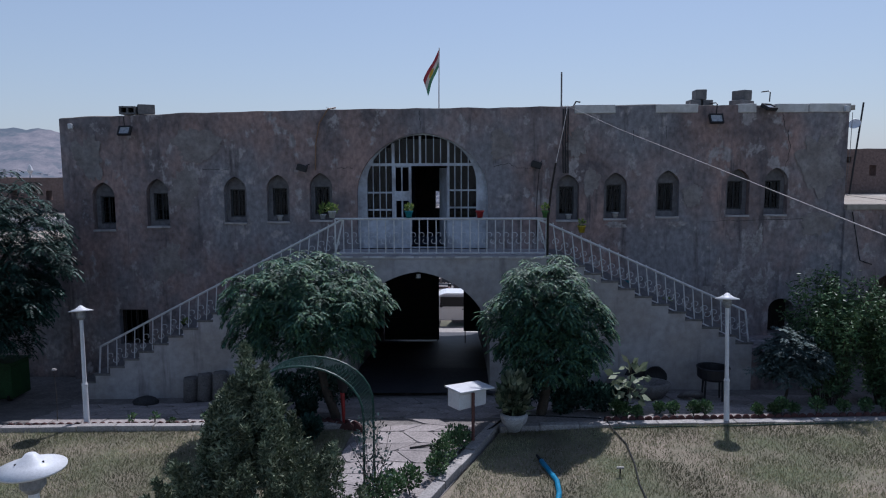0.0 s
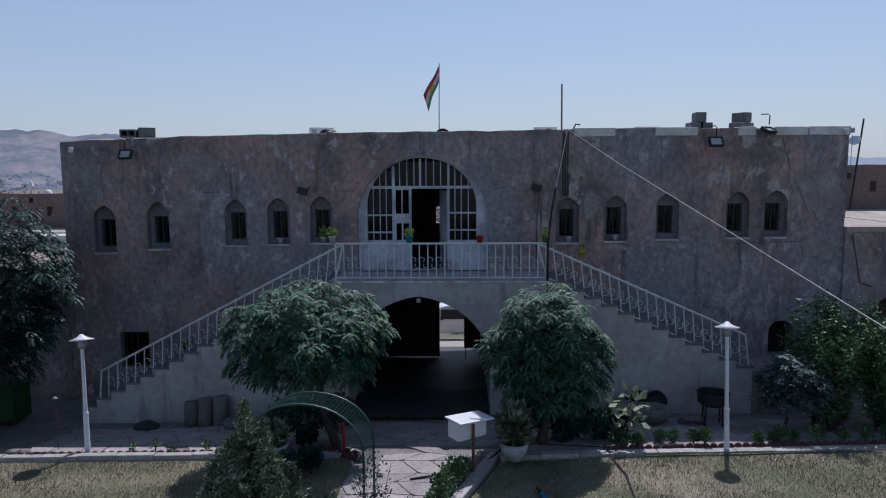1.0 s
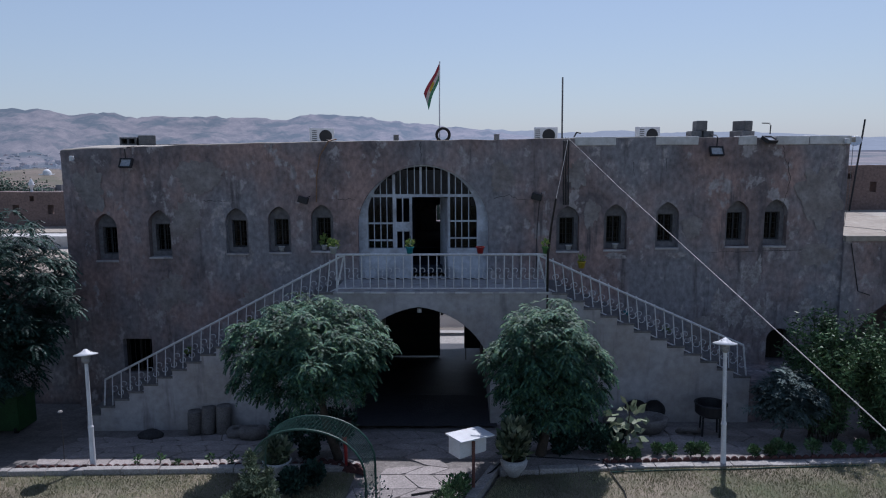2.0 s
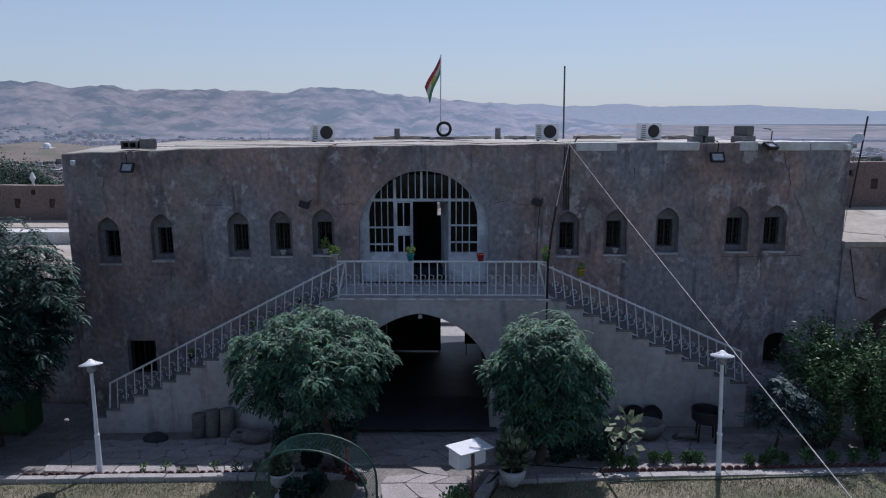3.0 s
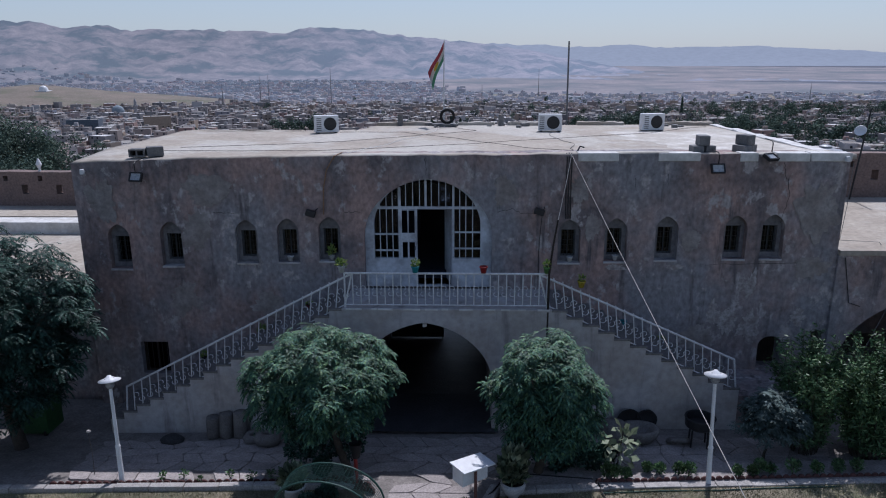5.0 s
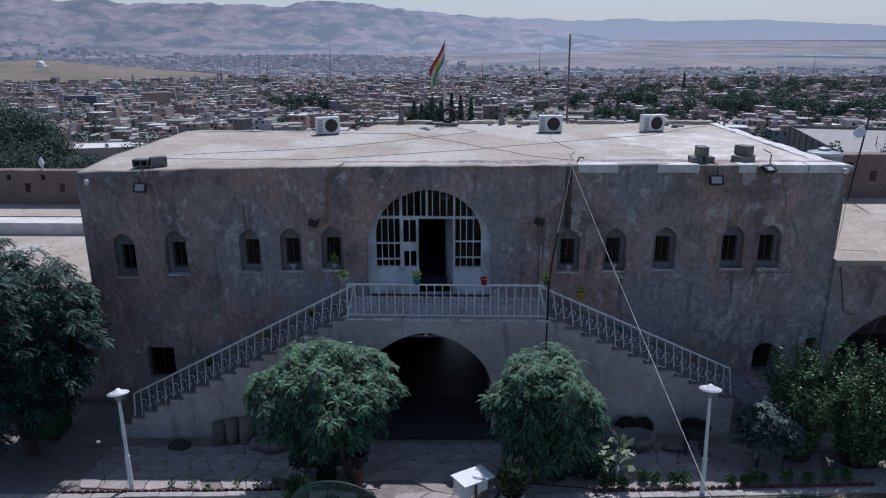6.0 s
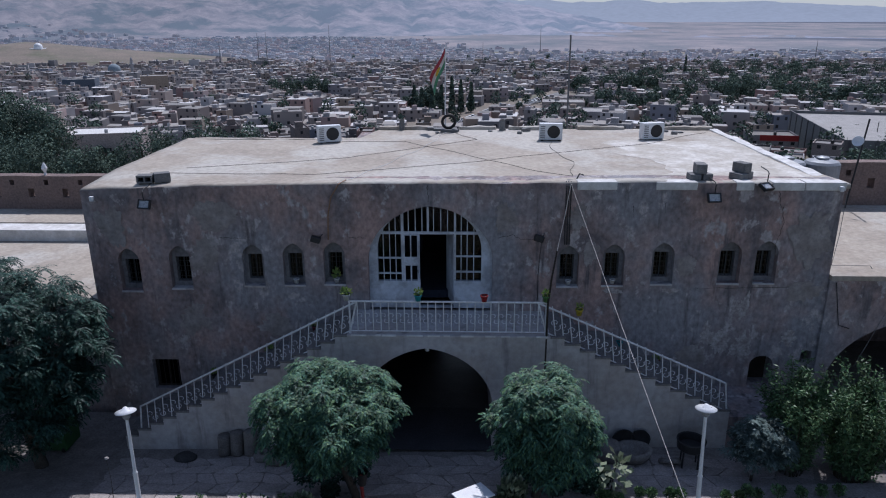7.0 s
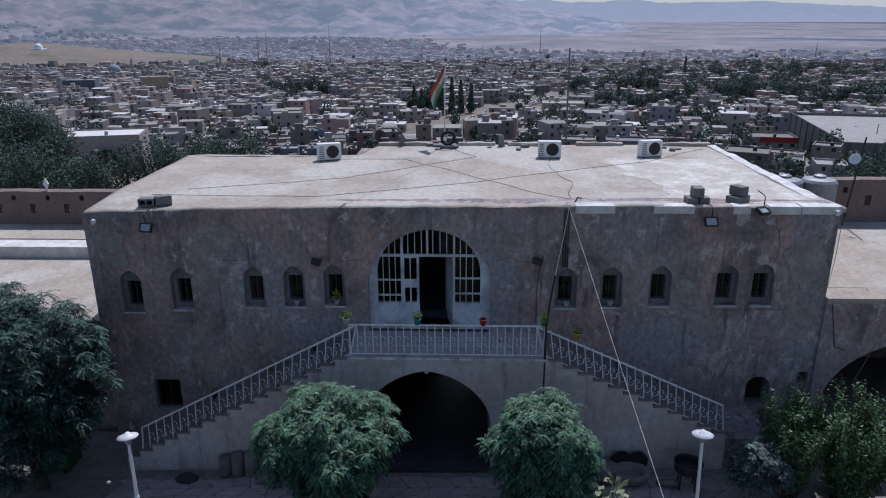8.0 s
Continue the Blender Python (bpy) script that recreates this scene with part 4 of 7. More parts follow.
for a, b in (((0, 0, 0), (0.05, 0.05, 0.55)), ((0.70, 0, 0), (0.75, 0.05, 0.55)), ((0.05, 0, 0), (0.70, 0.05, 0.05)), ((0.05, 0, 0.50), (0.70, 0.05, 0.55))):
    add_box(bm, a, b)
part("window_frame", bm, BLUEWHITE, th)
pane(th, (0.05, 0.02, 0.05), (0.70, 0.026, 0.50))
# dark sheet stands in for the unlit space behind the pane
part("backing", box((0.0, 0.17, 0.0), (0.75, 0.18, 0.55)), DARKMETAL, th)
th = thing("door_2", pose(8.2, GY + 0.45, 0.82), "dark wooden door in a deep arched doorway", "door", kind="structure")
for i in range(4):
    part("plank", box((-0.32 + 0.16 * i + 0.004, 0, 0), (-0.32 + 0.16 * (i + 1) - 0.004, 0.05, 0.88), 0.006), WOODDARK, th)
setting("floor_wing", prism([(X1 + 0.02, GY + 0.21), (29.9, GY + 0.21), (29.9, 27.5), (X1 + 0.02, 27.5)], -0.4, -0.03), JOINT, "dusty floor inside the side wing", "floor")
# two walls added to shut light out behind the wing's arch
setting("wall_wing_back", prism([(X1 + 0.15, 27.5), (30, 27.5), (30, 28), (X1 + 0.15, 28)], -0.3, 3.948), PLASTER, "back wall of the side wing", "wall")
setting("wall_wing_end", prism([(29.5, GY + 0.75), (30, GY + 0.75), (30, 27.49), (29.5, 27.49)], -0.3, 3.948), PLASTER, "end wall of the side wing", "wall")

# gate leaves at the far end of the passage
IRON = mat("gate_iron", (0.03, 0.03, 0.034), (0.045, 0.035, 0.03), scale=4, fine=30, rough=0.6)
th = thing("gate_leaf", pose(-2.45, 29.0, -0.89), "closed dark sheet-iron gate leaf in the passage", "gate", "gate leaves")
# sheet reaches past the leaf's top to fill the dark under the vault
part("sheet", box((0, 0, 0.0), (1.88, 0.03, 3.1), 0.005), IRON, th)
for z in (0.05, 0.72, 1.4, 2.05):
    part("cross_bar", box((0, -0.045, z), (1.88, -0.002, z + 0.06), 0.004), IRON, th)
part("drop_bolt", tube([(1.82, -0.05, -0.14), (1.82, -0.05, 0.6)], 0.014, 6), IRON, th)
th = thing("gate_leaf", pose(0.27, 28.4, -0.45) @ Matrix.Rotation(radians(4), 4, "Z"), "dark sheet-iron gate leaf standing ajar", "gate", "gate leaves")
part("sheet", box((0, 0, 0), (0.55, 0.03, 1.75), 0.005), IRON, th)
part("drop_bolt", tube([(0.05, -0.03, -0.42), (0.05, -0.03, 0.4)], 0.014, 6), IRON, th)
part("cross_bar", box((0, -0.045, 0.8), (0.55, -0.002, 0.86), 0.004), IRON, th)
th = thing("passage_lamp", pose(-0.82, SY + 0.25, 2.45), "small white lamp hanging in the gate arch", "lamp")
part("cord", tube([(0, 0, 0.09), (0, 0, 0.19)], 0.006, 5), BLACK, th)
part("shade", lathe([(0, 0.1), (0.05, 0.09), (0.06, 0.0), (0.0, 0.0)], 14), WHITE, th)

# pickup outside the gate
CARWHITE = mat("car_paint", (0.78, 0.78, 0.77), (0.72, 0.72, 0.71), rough=0.3, scale=2, fine=50, bump=0.0, spec=0.5, amount=0.2)


def pickup(m):
    th = thing("pickup_truck", m, "white single-cab pickup truck parked outside the gate", "car")
    side = [(-2.3, 0.45), (-2.32, 0.85), (-1.3, 1.02), (-0.75, 1.62), (-0.5, 1.7), (0.55, 1.7), (0.72, 1.55), (0.78, 1.05), (2.3, 1.05), (2.3, 0.5)]
    bm = bmesh.new()
    a = [bm.verts.new((x, -0.82 + (0.12 if z > 1.1 else 0), z)) for x, z in side]
    b = [bm.verts.new((x, 0.82 - (0.12 if z > 1.1 else 0), z)) for x, z in side]
    bm.faces.new(a)
    bm.faces.new(b[::-1])
    for i in range(len(side)):
        j = (i + 1) % len(side)
        bm.faces.new((a[i], b[i], b[j], a[j]))
    bmesh.ops.recalc_face_normals(bm, faces=bm.faces)
    bmesh.ops.bevel(bm, geom=list(bm.edges), offset=0.04, segments=2, affect="EDGES")
    body = part("body", bm, CARWHITE, th)
    part("side_window", prism([(-0.70, -0.845), (-0.70, -0.70), (0.45, -0.70), (0.45, -0.845)], 1.12, 1.56), DARKMETAL, body)
    part("door_handle", box((0.30, -0.85, 0.98), (0.44, -0.82, 1.01), 0.005), DARKMETAL, body)
    part("mirror", box((-0.72, -0.98, 1.1), (-0.60, -0.84, 1.27), 0.02), DARKMETAL, body)
    part("bed_frame", box((0.9, -0.78, 1.05), (2.28, 0.78, 1.35), 0.02), CARWHITE, th)
    for x in (-1.45, 1.45):
        for y in (-0.72, 0.72):
            w = part("wheel", lathe([(0, -0.1), (0.2, -0.1), (0.33, -0.09), (0.34, 0.0), (0.33, 0.09), (0.2, 0.1), (0, 0.1)], 24), BLACK, th)
            w.matrix_local = pose(x, y, 0.34, 90, 0, 0)
    return th


pickup(pose(-0.05, 37.6, -2.38))
setting("road_outside", terrain([31.5, 33, 35, 37, 40, 44], 5, lambda x, y: ground_z(x, y) + 0.12 if y > 38 else -1.45 - 0.93 * (y - 31.5) / 6.5, lambda u, y: -14 + 28 * u), mat("dusty_road", (0.45, 0.42, 0.38), (0.36, 0.33, 0.30), scale=1, fine=10), "sunlit dusty road outside the gate", "road", True)


# garden lamps
def garden_lamp(foot, top, label):
    foot, top = Vector(foot), Vector(top)
    h = (top - foot).length
    th = thing("garden_lamp", Matrix.Translation(foot) @ (top - foot).to_track_quat("Z", "Y").to_matrix().to_4x4(), label, "lamp", "garden lamps")
    part("base", lathe([(0, -0.05), (0.055, -0.05), (0.05, 0.75), (0.058, 0.78), (0.045, 0.82), (0, 0.82)], 12), WHITE, th)
    part("post", tube([(0, 0, 0.8), (0, 0, h - 0.17)], 0.04, 12, 0.036), WHITE, th)
    part("lantern", lathe([(0, h - 0.2), (0.045, h - 0.2), (0.085, h - 0.15), (0.088, h - 0.02), (0, h - 0.02)], 18), mat("lamp_glass", (0.35, 0.36, 0.38), (0.28, 0.29, 0.3), rough=0.3, fine=30, bump=0), th, "frosted grey lantern cup")
    hat = part("shade", lathe([(0.07, h - 0.025), (0.225, h - 0.03), (0.228, h - 0.015), (0.115, h + 0.02), (0.10, h + 0.035), (0.06, h + 0.055), (0.035, h + 0.085), (0, h + 0.095)], 28), WHITE, th, "white conical sheet-metal hat", True)
    for k in range(3):
        a = math.tau * k / 3 + 0.6
        part("screw", box((0.1 * math.cos(a) - 0.006, 0.1 * math.sin(a) - 0.006, h + 0.02), (0.1 * math.cos(a) + 0.006, 0.1 * math.sin(a) + 0.006, h + 0.04)), DARKMETAL, hat)


garden_lamp((-7.19, 18.46, 0.0), (-7.36, 18.8, 2.22), "white garden lamp post leaning a little at the kerb")
garden_lamp((5.28, 18.5, 0.12), (5.31, 18.8, 2.48), "white garden lamp post with a conical hat at the kerb")
garden_lamp((-2.85, 10.05, 0.0), (-2.87, 10.03, 2.9), "tall white garden lamp post on the lawn")


# white box on a post
th = thing("post_box", pose(0.28, 17.62, 0), "white wooden box with a sloping lid on a reddish post", "box")
REDPOST = mat("red_oxide_post", (0.20, 0.09, 0.075), (0.15, 0.08, 0.07), scale=6, fine=40)
part("post", tube([(0.1, -0.16, -0.05), (0.1, -0.16, 1.0)], 0.03, 10), REDPOST, th)
turn = Matrix.Rotation(radians(36), 4, "Z")
part("body", box((-0.30, -0.15, 0.72), (0.30, 0.19, 1.03), 0.008, turn), WHITE, th)
part("lid", box((-0.38, -0.24, 1.032), (0.38, 0.26, 1.06), 0.006, turn @ Matrix.Rotation(radians(3), 4, "Y")), WHITE, th)
part("door_panel", box((-0.30, -0.162, 0.75), (0.30, -0.151, 1.0), 0.002, turn), WHITE, th)

# planted pots
POTWHITE = mat("white_glazed_pot", (0.62, 0.62, 0.62), (0.5, 0.5, 0.5), rough=0.5, scale=5, fine=40)
SOIL = mat("pot_soil", (0.05, 0.04, 0.03), fine=40)


def leaf_tuft(r, n, centre, radii, size, up=0.6, wide=0.28):
    verts, faces = [], []
    for _ in range(n):
        d = Vector((r.gauss(0, 1), r.gauss(0, 1), r.gauss(0, 1))).normalized() * r.random() ** 0.4
        p = Vector(centre) + Vector((d.x * radii[0], d.y * radii[1], d.z * radii[2]))
        q = (d + Vector((r.gauss(0, 0.5), r.gauss(0, 0.5), up + r.gauss(0, 0.4)))).normalized()
        w = q.cross(Vector((r.gauss(0, 1), r.gauss(0, 1), r.gauss(0, 1)))).normalized() * size * wide
        L = size * r.uniform(0.7, 1.3)
        m = len(verts)
        verts.extend([tuple(p), tuple(p + q * L * 0.5 + w), tuple(p + q * L), tuple(p + q * L * 0.5 - w)])
        faces.append((m, m + 1, m + 2, m + 3))
    return verts, faces


def potted(name, at, profile, material, label, seed, plant=None, pot_label="", leafmat=None):
    th = thing(name, pose(*at), label, "plant pot", "flower pots" if name == "flower_pot" else "")
    part("pot", lathe(profile, 22), material, th, pot_label, True)
    top = max(z for _, z in profile)
    rad = max(r for r, z in profile if z > top * 0.8)
    part("soil", lathe([(0, top - 0.04), (rad * 0.86, top - 0.04)], 16), SOIL, th)
    if plant:
        n, radii, size, up = plant
        part("plant", leaf_tuft(random.Random(seed), n, (0, 0, top + radii[2] * 0.7), radii, size, up), leafmat or LEAF_NARROW, th)
    return th


potted("bowl_planter", (1.15, 17.95, 0.12), [(0, 0), (0.11, 0), (0.13, 0.05), (0.23, 0.18), (0.26, 0.29), (0.235, 0.36), (0.22, 0.34)], POTWHITE, "large white bowl planter with a dark spiky plant at the kerb", 3, (520, (0.26, 0.26, 0.4), 0.2, 1.4), "white concrete bowl", LEAF_SCALE)
potted("urn_planter", (-3.25, 17.6, 0.0), [(0, 0), (0.13, 0), (0.13, 0.05), (0.06, 0.12), (0.06, 0.2), (0.18, 0.32), (0.24, 0.5), (0.27, 0.56), (0.23, 0.56)], POTWHITE, "white pedestal urn with a dark plant under the trellis", 4, (200, (0.2, 0.2, 0.2), 0.2, 0.8), "white concrete urn", LEAF_SCALE)
POT = [(0, 0), (0.065, 0), (0.09, 0.13), (0.105, 0.14), (0.105, 0.17), (0.09, 0.17)]
paint = {
    "turquoise": mat("turquoise_plastic", (0.03, 0.28, 0.33), rough=0.5, fine=30, bump=0.05), "red": mat("red_plastic", (0.42, 0.03, 0.03), rough=0.5, fine=30, bump=0.05),
    "yellow": mat("yellow_plastic", (0.55, 0.42, 0.04), rough=0.5, fine=30, bump=0.05), "green": mat("green_plastic", (0.12, 0.26, 0.08), rough=0.5, fine=30, bump=0.05),
    "white": POTWHITE, "maroon": mat("maroon_plastic", (0.14, 0.025, 0.03), rough=0.5, fine=30, bump=0.05), "dark": mat("dark_plastic", (0.03, 0.035, 0.04), rough=0.5, fine=30, bump=0.05)}
RT = LAND_Z + 0.03 + 0.885
HERB = island_mat("herb_leaf", [(0.10, 0.17, 0.05), (0.16, 0.24, 0.07), (0.25, 0.28, 0.08)], 0.5, 0.25)
for colour, x, y, z, plant, words in (
        ("white", -2.78, RY, RT, (110, (0.16, 0.14, 0.12), 0.1, 0.4), "white pot with a bushy light green herb on the railing"),
        ("turquoise", -1.02, RY, RT, (70, (0.12, 0.12, 0.12), 0.1, 0.5), "turquoise pot with a small plant on the landing railing"),
        ("red", 0.6, RY, RT, None, "red empty plastic pot on the landing railing"),
        ("green", 2.1, RY, RT, (60, (0.11, 0.11, 0.12), 0.1, 0.5), "green pot with a plant at the railing's end"),
        ("yellow", 2.92, SY + 0.1, 3.52, (50, (0.1, 0.1, 0.1), 0.09, 0.5), "yellow pot with a small plant on the stair railing"),
        ("turquoise", 4.27, GY - 0.2, 2.04, None, "turquoise pot on a stair tread by the wall"),
        ("maroon", 5.3, GY - 0.2, 1.52, (40, (0.1, 0.1, 0.08), 0.09, 0.4), "maroon pot with a low plant on a stair tread"),
        ("maroon", -3.9, GY - 0.2, 2.42, (30, (0.1, 0.1, 0.08), 0.09, 0.4), "maroon pot with a low plant on a stair tread"),
        ("dark", -5.2, GY - 0.2, 1.69, (60, (0.12, 0.12, 0.12), 0.1, 0.5), "dark pot with a leafy plant on a stair tread"),
        ("dark", -6.8, GY - 0.2, 0.94, (50, (0.12, 0.12, 0.1), 0.1, 0.5), "dark pot with a leafy plant on a stair tread"),
        ("white", -4.39, GY + 0.08, 3.69, None, "white pot standing on a niche sill"),
        ("white", -3.3, GY + 0.08, 3.72, (60, (0.1, 0.06, 0.2), 0.12, 1.2), "white pot with a tall thin plant on a niche sill"),
        ("white", 2.86, GY + 0.08, 3.71, None, "white pot standing on a niche sill"),
        ("white", 4.02, GY + 0.08, 3.75, None, "white pot standing on a niche sill")):
    s = 0.8 if y > GY else 0.95
    potted("flower_pot", (x, y, z), [(r * s, h * s) for r, h in POT], paint[colour], words, int(100 + 10 * x), plant and (plant[0], tuple(0.75 * q for q in plant[1]), 0.75 * plant[2], plant[3]), "", HERB)

# trellis arch of green wire mesh
GREENWIRE = mat("green_wire", (0.03, 0.09, 0.07), rough=0.5, fine=40, bump=0.05)
th = thing("trellis_arch", pose(-2.15, 15.7, 0) @ Matrix.Rotation(radians(-8), 4, "Z"), "arched garden trellis of green wire mesh over the path", "trellis")


def hoop(y):
    pts = [(-0.92, y, -0.05), (-0.92, y, 1.3)]
    for i in range(1, 16):
        a = math.pi * (1 - i / 16)
        pts.append((0.92 * math.cos(a), y, 1.3 + 0.76 * math.sin(a) ** 0.85))
    return pts + [(0.92, y, 1.3), (0.92, y, -0.05)]


for y in (-0.28, 0.28):
    part("hoop", tube(hoop(y), 0.018, 6), GREENWIRE, th)
bm = bmesh.new()
base = hoop(0)
dense = []
for p, q in zip(base, base[1:]):
    n = max(1, int((Vector(q) - Vector(p)).length / 0.05))
    dense += [Vector(p).lerp(Vector(q), i / n) for i in range(n)]
for p in dense[20:-20]:
    add_tube(bm, [p + Vector((0, -0.28, 0)), p + Vector((0, 0.28, 0))], 0.0035, 3)
for k in range(-5, 6):
    add_tube(bm, [p + Vector((0, k * 0.05, 0)) for p in dense[20:-20]], 0.0035, 3)
part("wire_mesh", bm, GREENWIRE, th)

# red stand with a basket, by the trellis
REDMETAL = mat("red_metal", (0.36, 0.03, 0.03), (0.25, 0.03, 0.03), rough=0.45, fine=30)
th = thing("basket_stand", pose(-2.1, 18.35, 0), "dark wire basket on a red metal stand", "stand")
part("stand", tube([(0, 0, -0.02), (0.0, 0, 0.35), (-0.03, 0, 0.95)], 0.02, 8, 0.05), REDMETAL, th)
part("basket", lathe([(0.07, 0.72), (0.13, 1.05), (0.135, 1.05), (0.075, 0.72)], 16), BLACK, th)

# hoses and wires on the ground
HOSEBLUE = mat("blue_hose", (0.03, 0.32, 0.55), rough=0.4, fine=30, bump=0.05)
th = thing("garden_hose", pose(0, 0, 0), "bright blue garden hose lying on the lawn", "hose")
part("hose", tube([(1.52, 16.75, 0.05), (1.6, 16.4, 0.045), (1.68, 16.0, 0.04), (1.66, 15.6, 0.04), (1.55, 15.1, 0.04), (1.5, 14.0, 0.04)], 0.045, 8), HOSEBLUE, th, "", True)
part("nozzle", tube([(1.52, 16.75, 0.05), (1.46, 16.92, 0.08)], 0.03, 8, 0.02), BLACK, th)
th = thing("water_pipe", pose(0, 0, 0), "thin black pipe crossing the path and the lawn", "pipe")
part("pipe", tube([(-0.75, 17.35, 0.02), (-0.3, 17.5, 0.03), (0.25, 17.62, 0.02), (0.75, 18.1, 0.12), (1.0, 18.55, 0.14), (1.5, 18.75, 0.12), (2.9, 18.6, 0.12)], 0.018, 6), BLACK, th)
th = thing("cable", pose(0, 0, 0), "grey cable lying over the lawn", "cable")
part("wire", tube([(2.95, 18.55, 0.17), (3.0, 18.1, 0.12), (3.1, 17.4, 0.1), (3.05, 16.6, 0.08), (2.95, 15.9, 0.06), (2.9, 14.5, 0.03)], 0.014, 5), BLACK, th)
th = thing("cable", pose(0, 0, 0), "green hose lying along the kerb", "cable")
part("wire", tube([(3.0, 18.1, 0.12), (4.2, 18.2, 0.125), (5.4, 18.25, 0.125), (6.4, 18.35, 0.125), (8.0, 18.45, 0.125)], 0.014, 5), GREENWIRE, th)
th = thing("sprinkler", pose(2.72, 16.2, 0.04), "small pale lawn sprinkler on a spike", "sprinkler")
part("spike", tube([(0, 0, -0.03), (0, 0, 0.14)], 0.012, 6), BLACK, th)
part("head", box((-0.06, -0.02, 0.13), (0.06, 0.02, 0.16), 0.008), KERB, th)

# broken white paint along the landing's edge
CR = random.Random(15)
x = -2.7
slab = bpy.data.objects["landing_slab"]
while x < 2.1:
    w = CR.uniform(0.08, 0.4)
    part("paint_flake", rough_up(box((x, SY - 0.024, LAND_Z + 0.0), (min(x + w, 2.2), SY + CR.uniform(0.01, 0.05), LAND_Z + 0.036), 0.004), 0.006, 9, x), WHITEWASH, slab)
    x += w + CR.uniform(0.02, 0.3)

# old stone objects against the stair wall
OLDSTONE = mat("old_stone", (0.24, 0.22, 0.20), (0.17, 0.155, 0.145), scale=5, fine=30, bump=0.6, per=0.15)
BASALT = mat("dark_basalt", (0.06, 0.058, 0.058), (0.04, 0.04, 0.04), scale=5, fine=30, bump=0.6)


def stone(name, at, profile, label, category, seed, tilt=(0, 0, 0), material=None, squash=1.0):
    ob = part(name, rough_up(lathe(profile, 20, squash), 0.02, 6, seed), material or OLDSTONE, None, "", True)
    ob.matrix_world = pose(at[0], at[1], at[2] + court_z(at[0], at[1]), *tilt)
    return tagged(ob, label, category)


ROLL = [(0, 0), (0.15, 0), (0.17, 0.03), (0.17, 0.55), (0.15, 0.6), (0, 0.6)]
for k, (x, s, tx) in enumerate(((-6.1, 0.92, -4), (-5.78, 1.05, -8), (-5.42, 1.12, -6))):
    o = stone("stone_roller", (x, SY - 0.24, -0.02), [(r, z * s) for r, z in ROLL], "upright worn stone roller leaning on the stair wall", "stone roller", k, (tx, 0, 0))
    tagged(o, group="stone rollers")
RING = [(0.09, 0.05), (0.09, 0.19), (0.13, 0.21), (0.22, 0.19), (0.26, 0.1), (0.22, 0.0), (0.12, 0.0), (0.09, 0.05)]
stone("stone_quern", (-5.02, 20.72, 0), RING, "round stone quern with a hollow on the paving", "quern", 5, (0, 0, 0))
stone("stone_mortar", (-4.62, 20.55, 0), [(r * 1.3, z * 1.3) for r, z in RING], "squat hollowed stone mortar on the paving", "mortar", 6, (-12, 0, 0))
stone("flat_stone", (-7.05, 20.7, 0), [(0, 0), (0.27, 0), (0.3, 0.08), (0.22, 0.15), (0, 0.16)], "flat dark basalt stone on the paving", "stone", 7, (0, 0, 0), BASALT, 0.7)
stone("stone_trough", (4.35, 20.6, 0), [(0, 0.02), (0.3, 0.0), (0.45, 0.18), (0.48, 0.34), (0.38, 0.36), (0.3, 0.2), (0, 0.16)], "wide rounded stone trough by the stair wall", "trough", 8, (0, 0, 0), None, 0.8)
stone("boulder", (3.75, 20.7, 0), [(0, 0), (0.28, 0.0), (0.36, 0.2), (0.28, 0.42), (0, 0.5)], "rounded pale boulder by the stair wall", "stone", 9)
stone("millstone", (5.25, 20.45, 0.0), [(0.08, 0.0), (0.1, 0.12), (0.2, 0.14), (0.27, 0.08), (0.27, 0.0), (0.08, 0.0)], "round holed stone leaning in the courtyard", "mill stone", 10, (-35, 0, 0))
for k, (x, z, s) in enumerate(((4.2, 0.3, 0.3), (4.62, 0.32, 0.26))):
    stone("round_tray", (x, SY - 0.16, z), [(0, -0.02), (s * 0.9, -0.02), (s, 0.03), (s * 0.95, 0.04), (s * 0.85, 0.0), (0, 0.0)], "dark round metal tray leaning on the wall", "tray", 12 + k, (78, 0, 0), DARKMETAL)
th = thing("brazier", pose(5.68, 20.38, court_z(5.68, 20.38)), "dark iron brazier on thin legs beside the lamp post", "brazier")
part("bowl", lathe([(0, 0.45), (0.26, 0.46), (0.33, 0.52), (0.34, 0.72), (0.32, 0.72), (0.30, 0.55), (0, 0.52)], 22), DARKMETAL, th)
for k in range(4):
    a = math.tau * k / 4 + 0.6
    part("leg", tube([(0.26 * math.cos(a), 0.26 * math.sin(a), -0.01), (0.24 * math.cos(a), 0.24 * math.sin(a), 0.5)], 0.022, 6), DARKMETAL, th)
part("rim", tube([(0.34 * math.cos(math.tau * i / 24), 0.34 * math.sin(math.tau * i / 24), 0.73) for i in range(24)], 0.018, 6, closed=True), DARKMETAL, th)

# green bin at the wing
GREENBIN = mat("green_bin_plastic", (0.03, 0.10, 0.03), rough=0.6, fine=30)
th = thing("refuse_bin", pose(-10.75, 21.3, court_z(-10.75, 21.3)), "green refuse bin in the shade of the wing", "bin")
part("body", box((-0.45, -0.35, 0.06), (0.45, 0.35, 0.85), 0.03), GREENBIN, th)
part("lid", box((-0.48, -0.38, 0.855), (0.48, 0.38, 0.92), 0.02), GREENBIN, th)
for x in (-0.35, 0.35):
    w = part("wheel", lathe([(0, -0.03), (0.08, -0.03), (0.08, 0.03), (0, 0.03)], 14), BLACK, th)
    w.matrix_local = pose(x, -0.3, 0.08, 90, 0, 90)

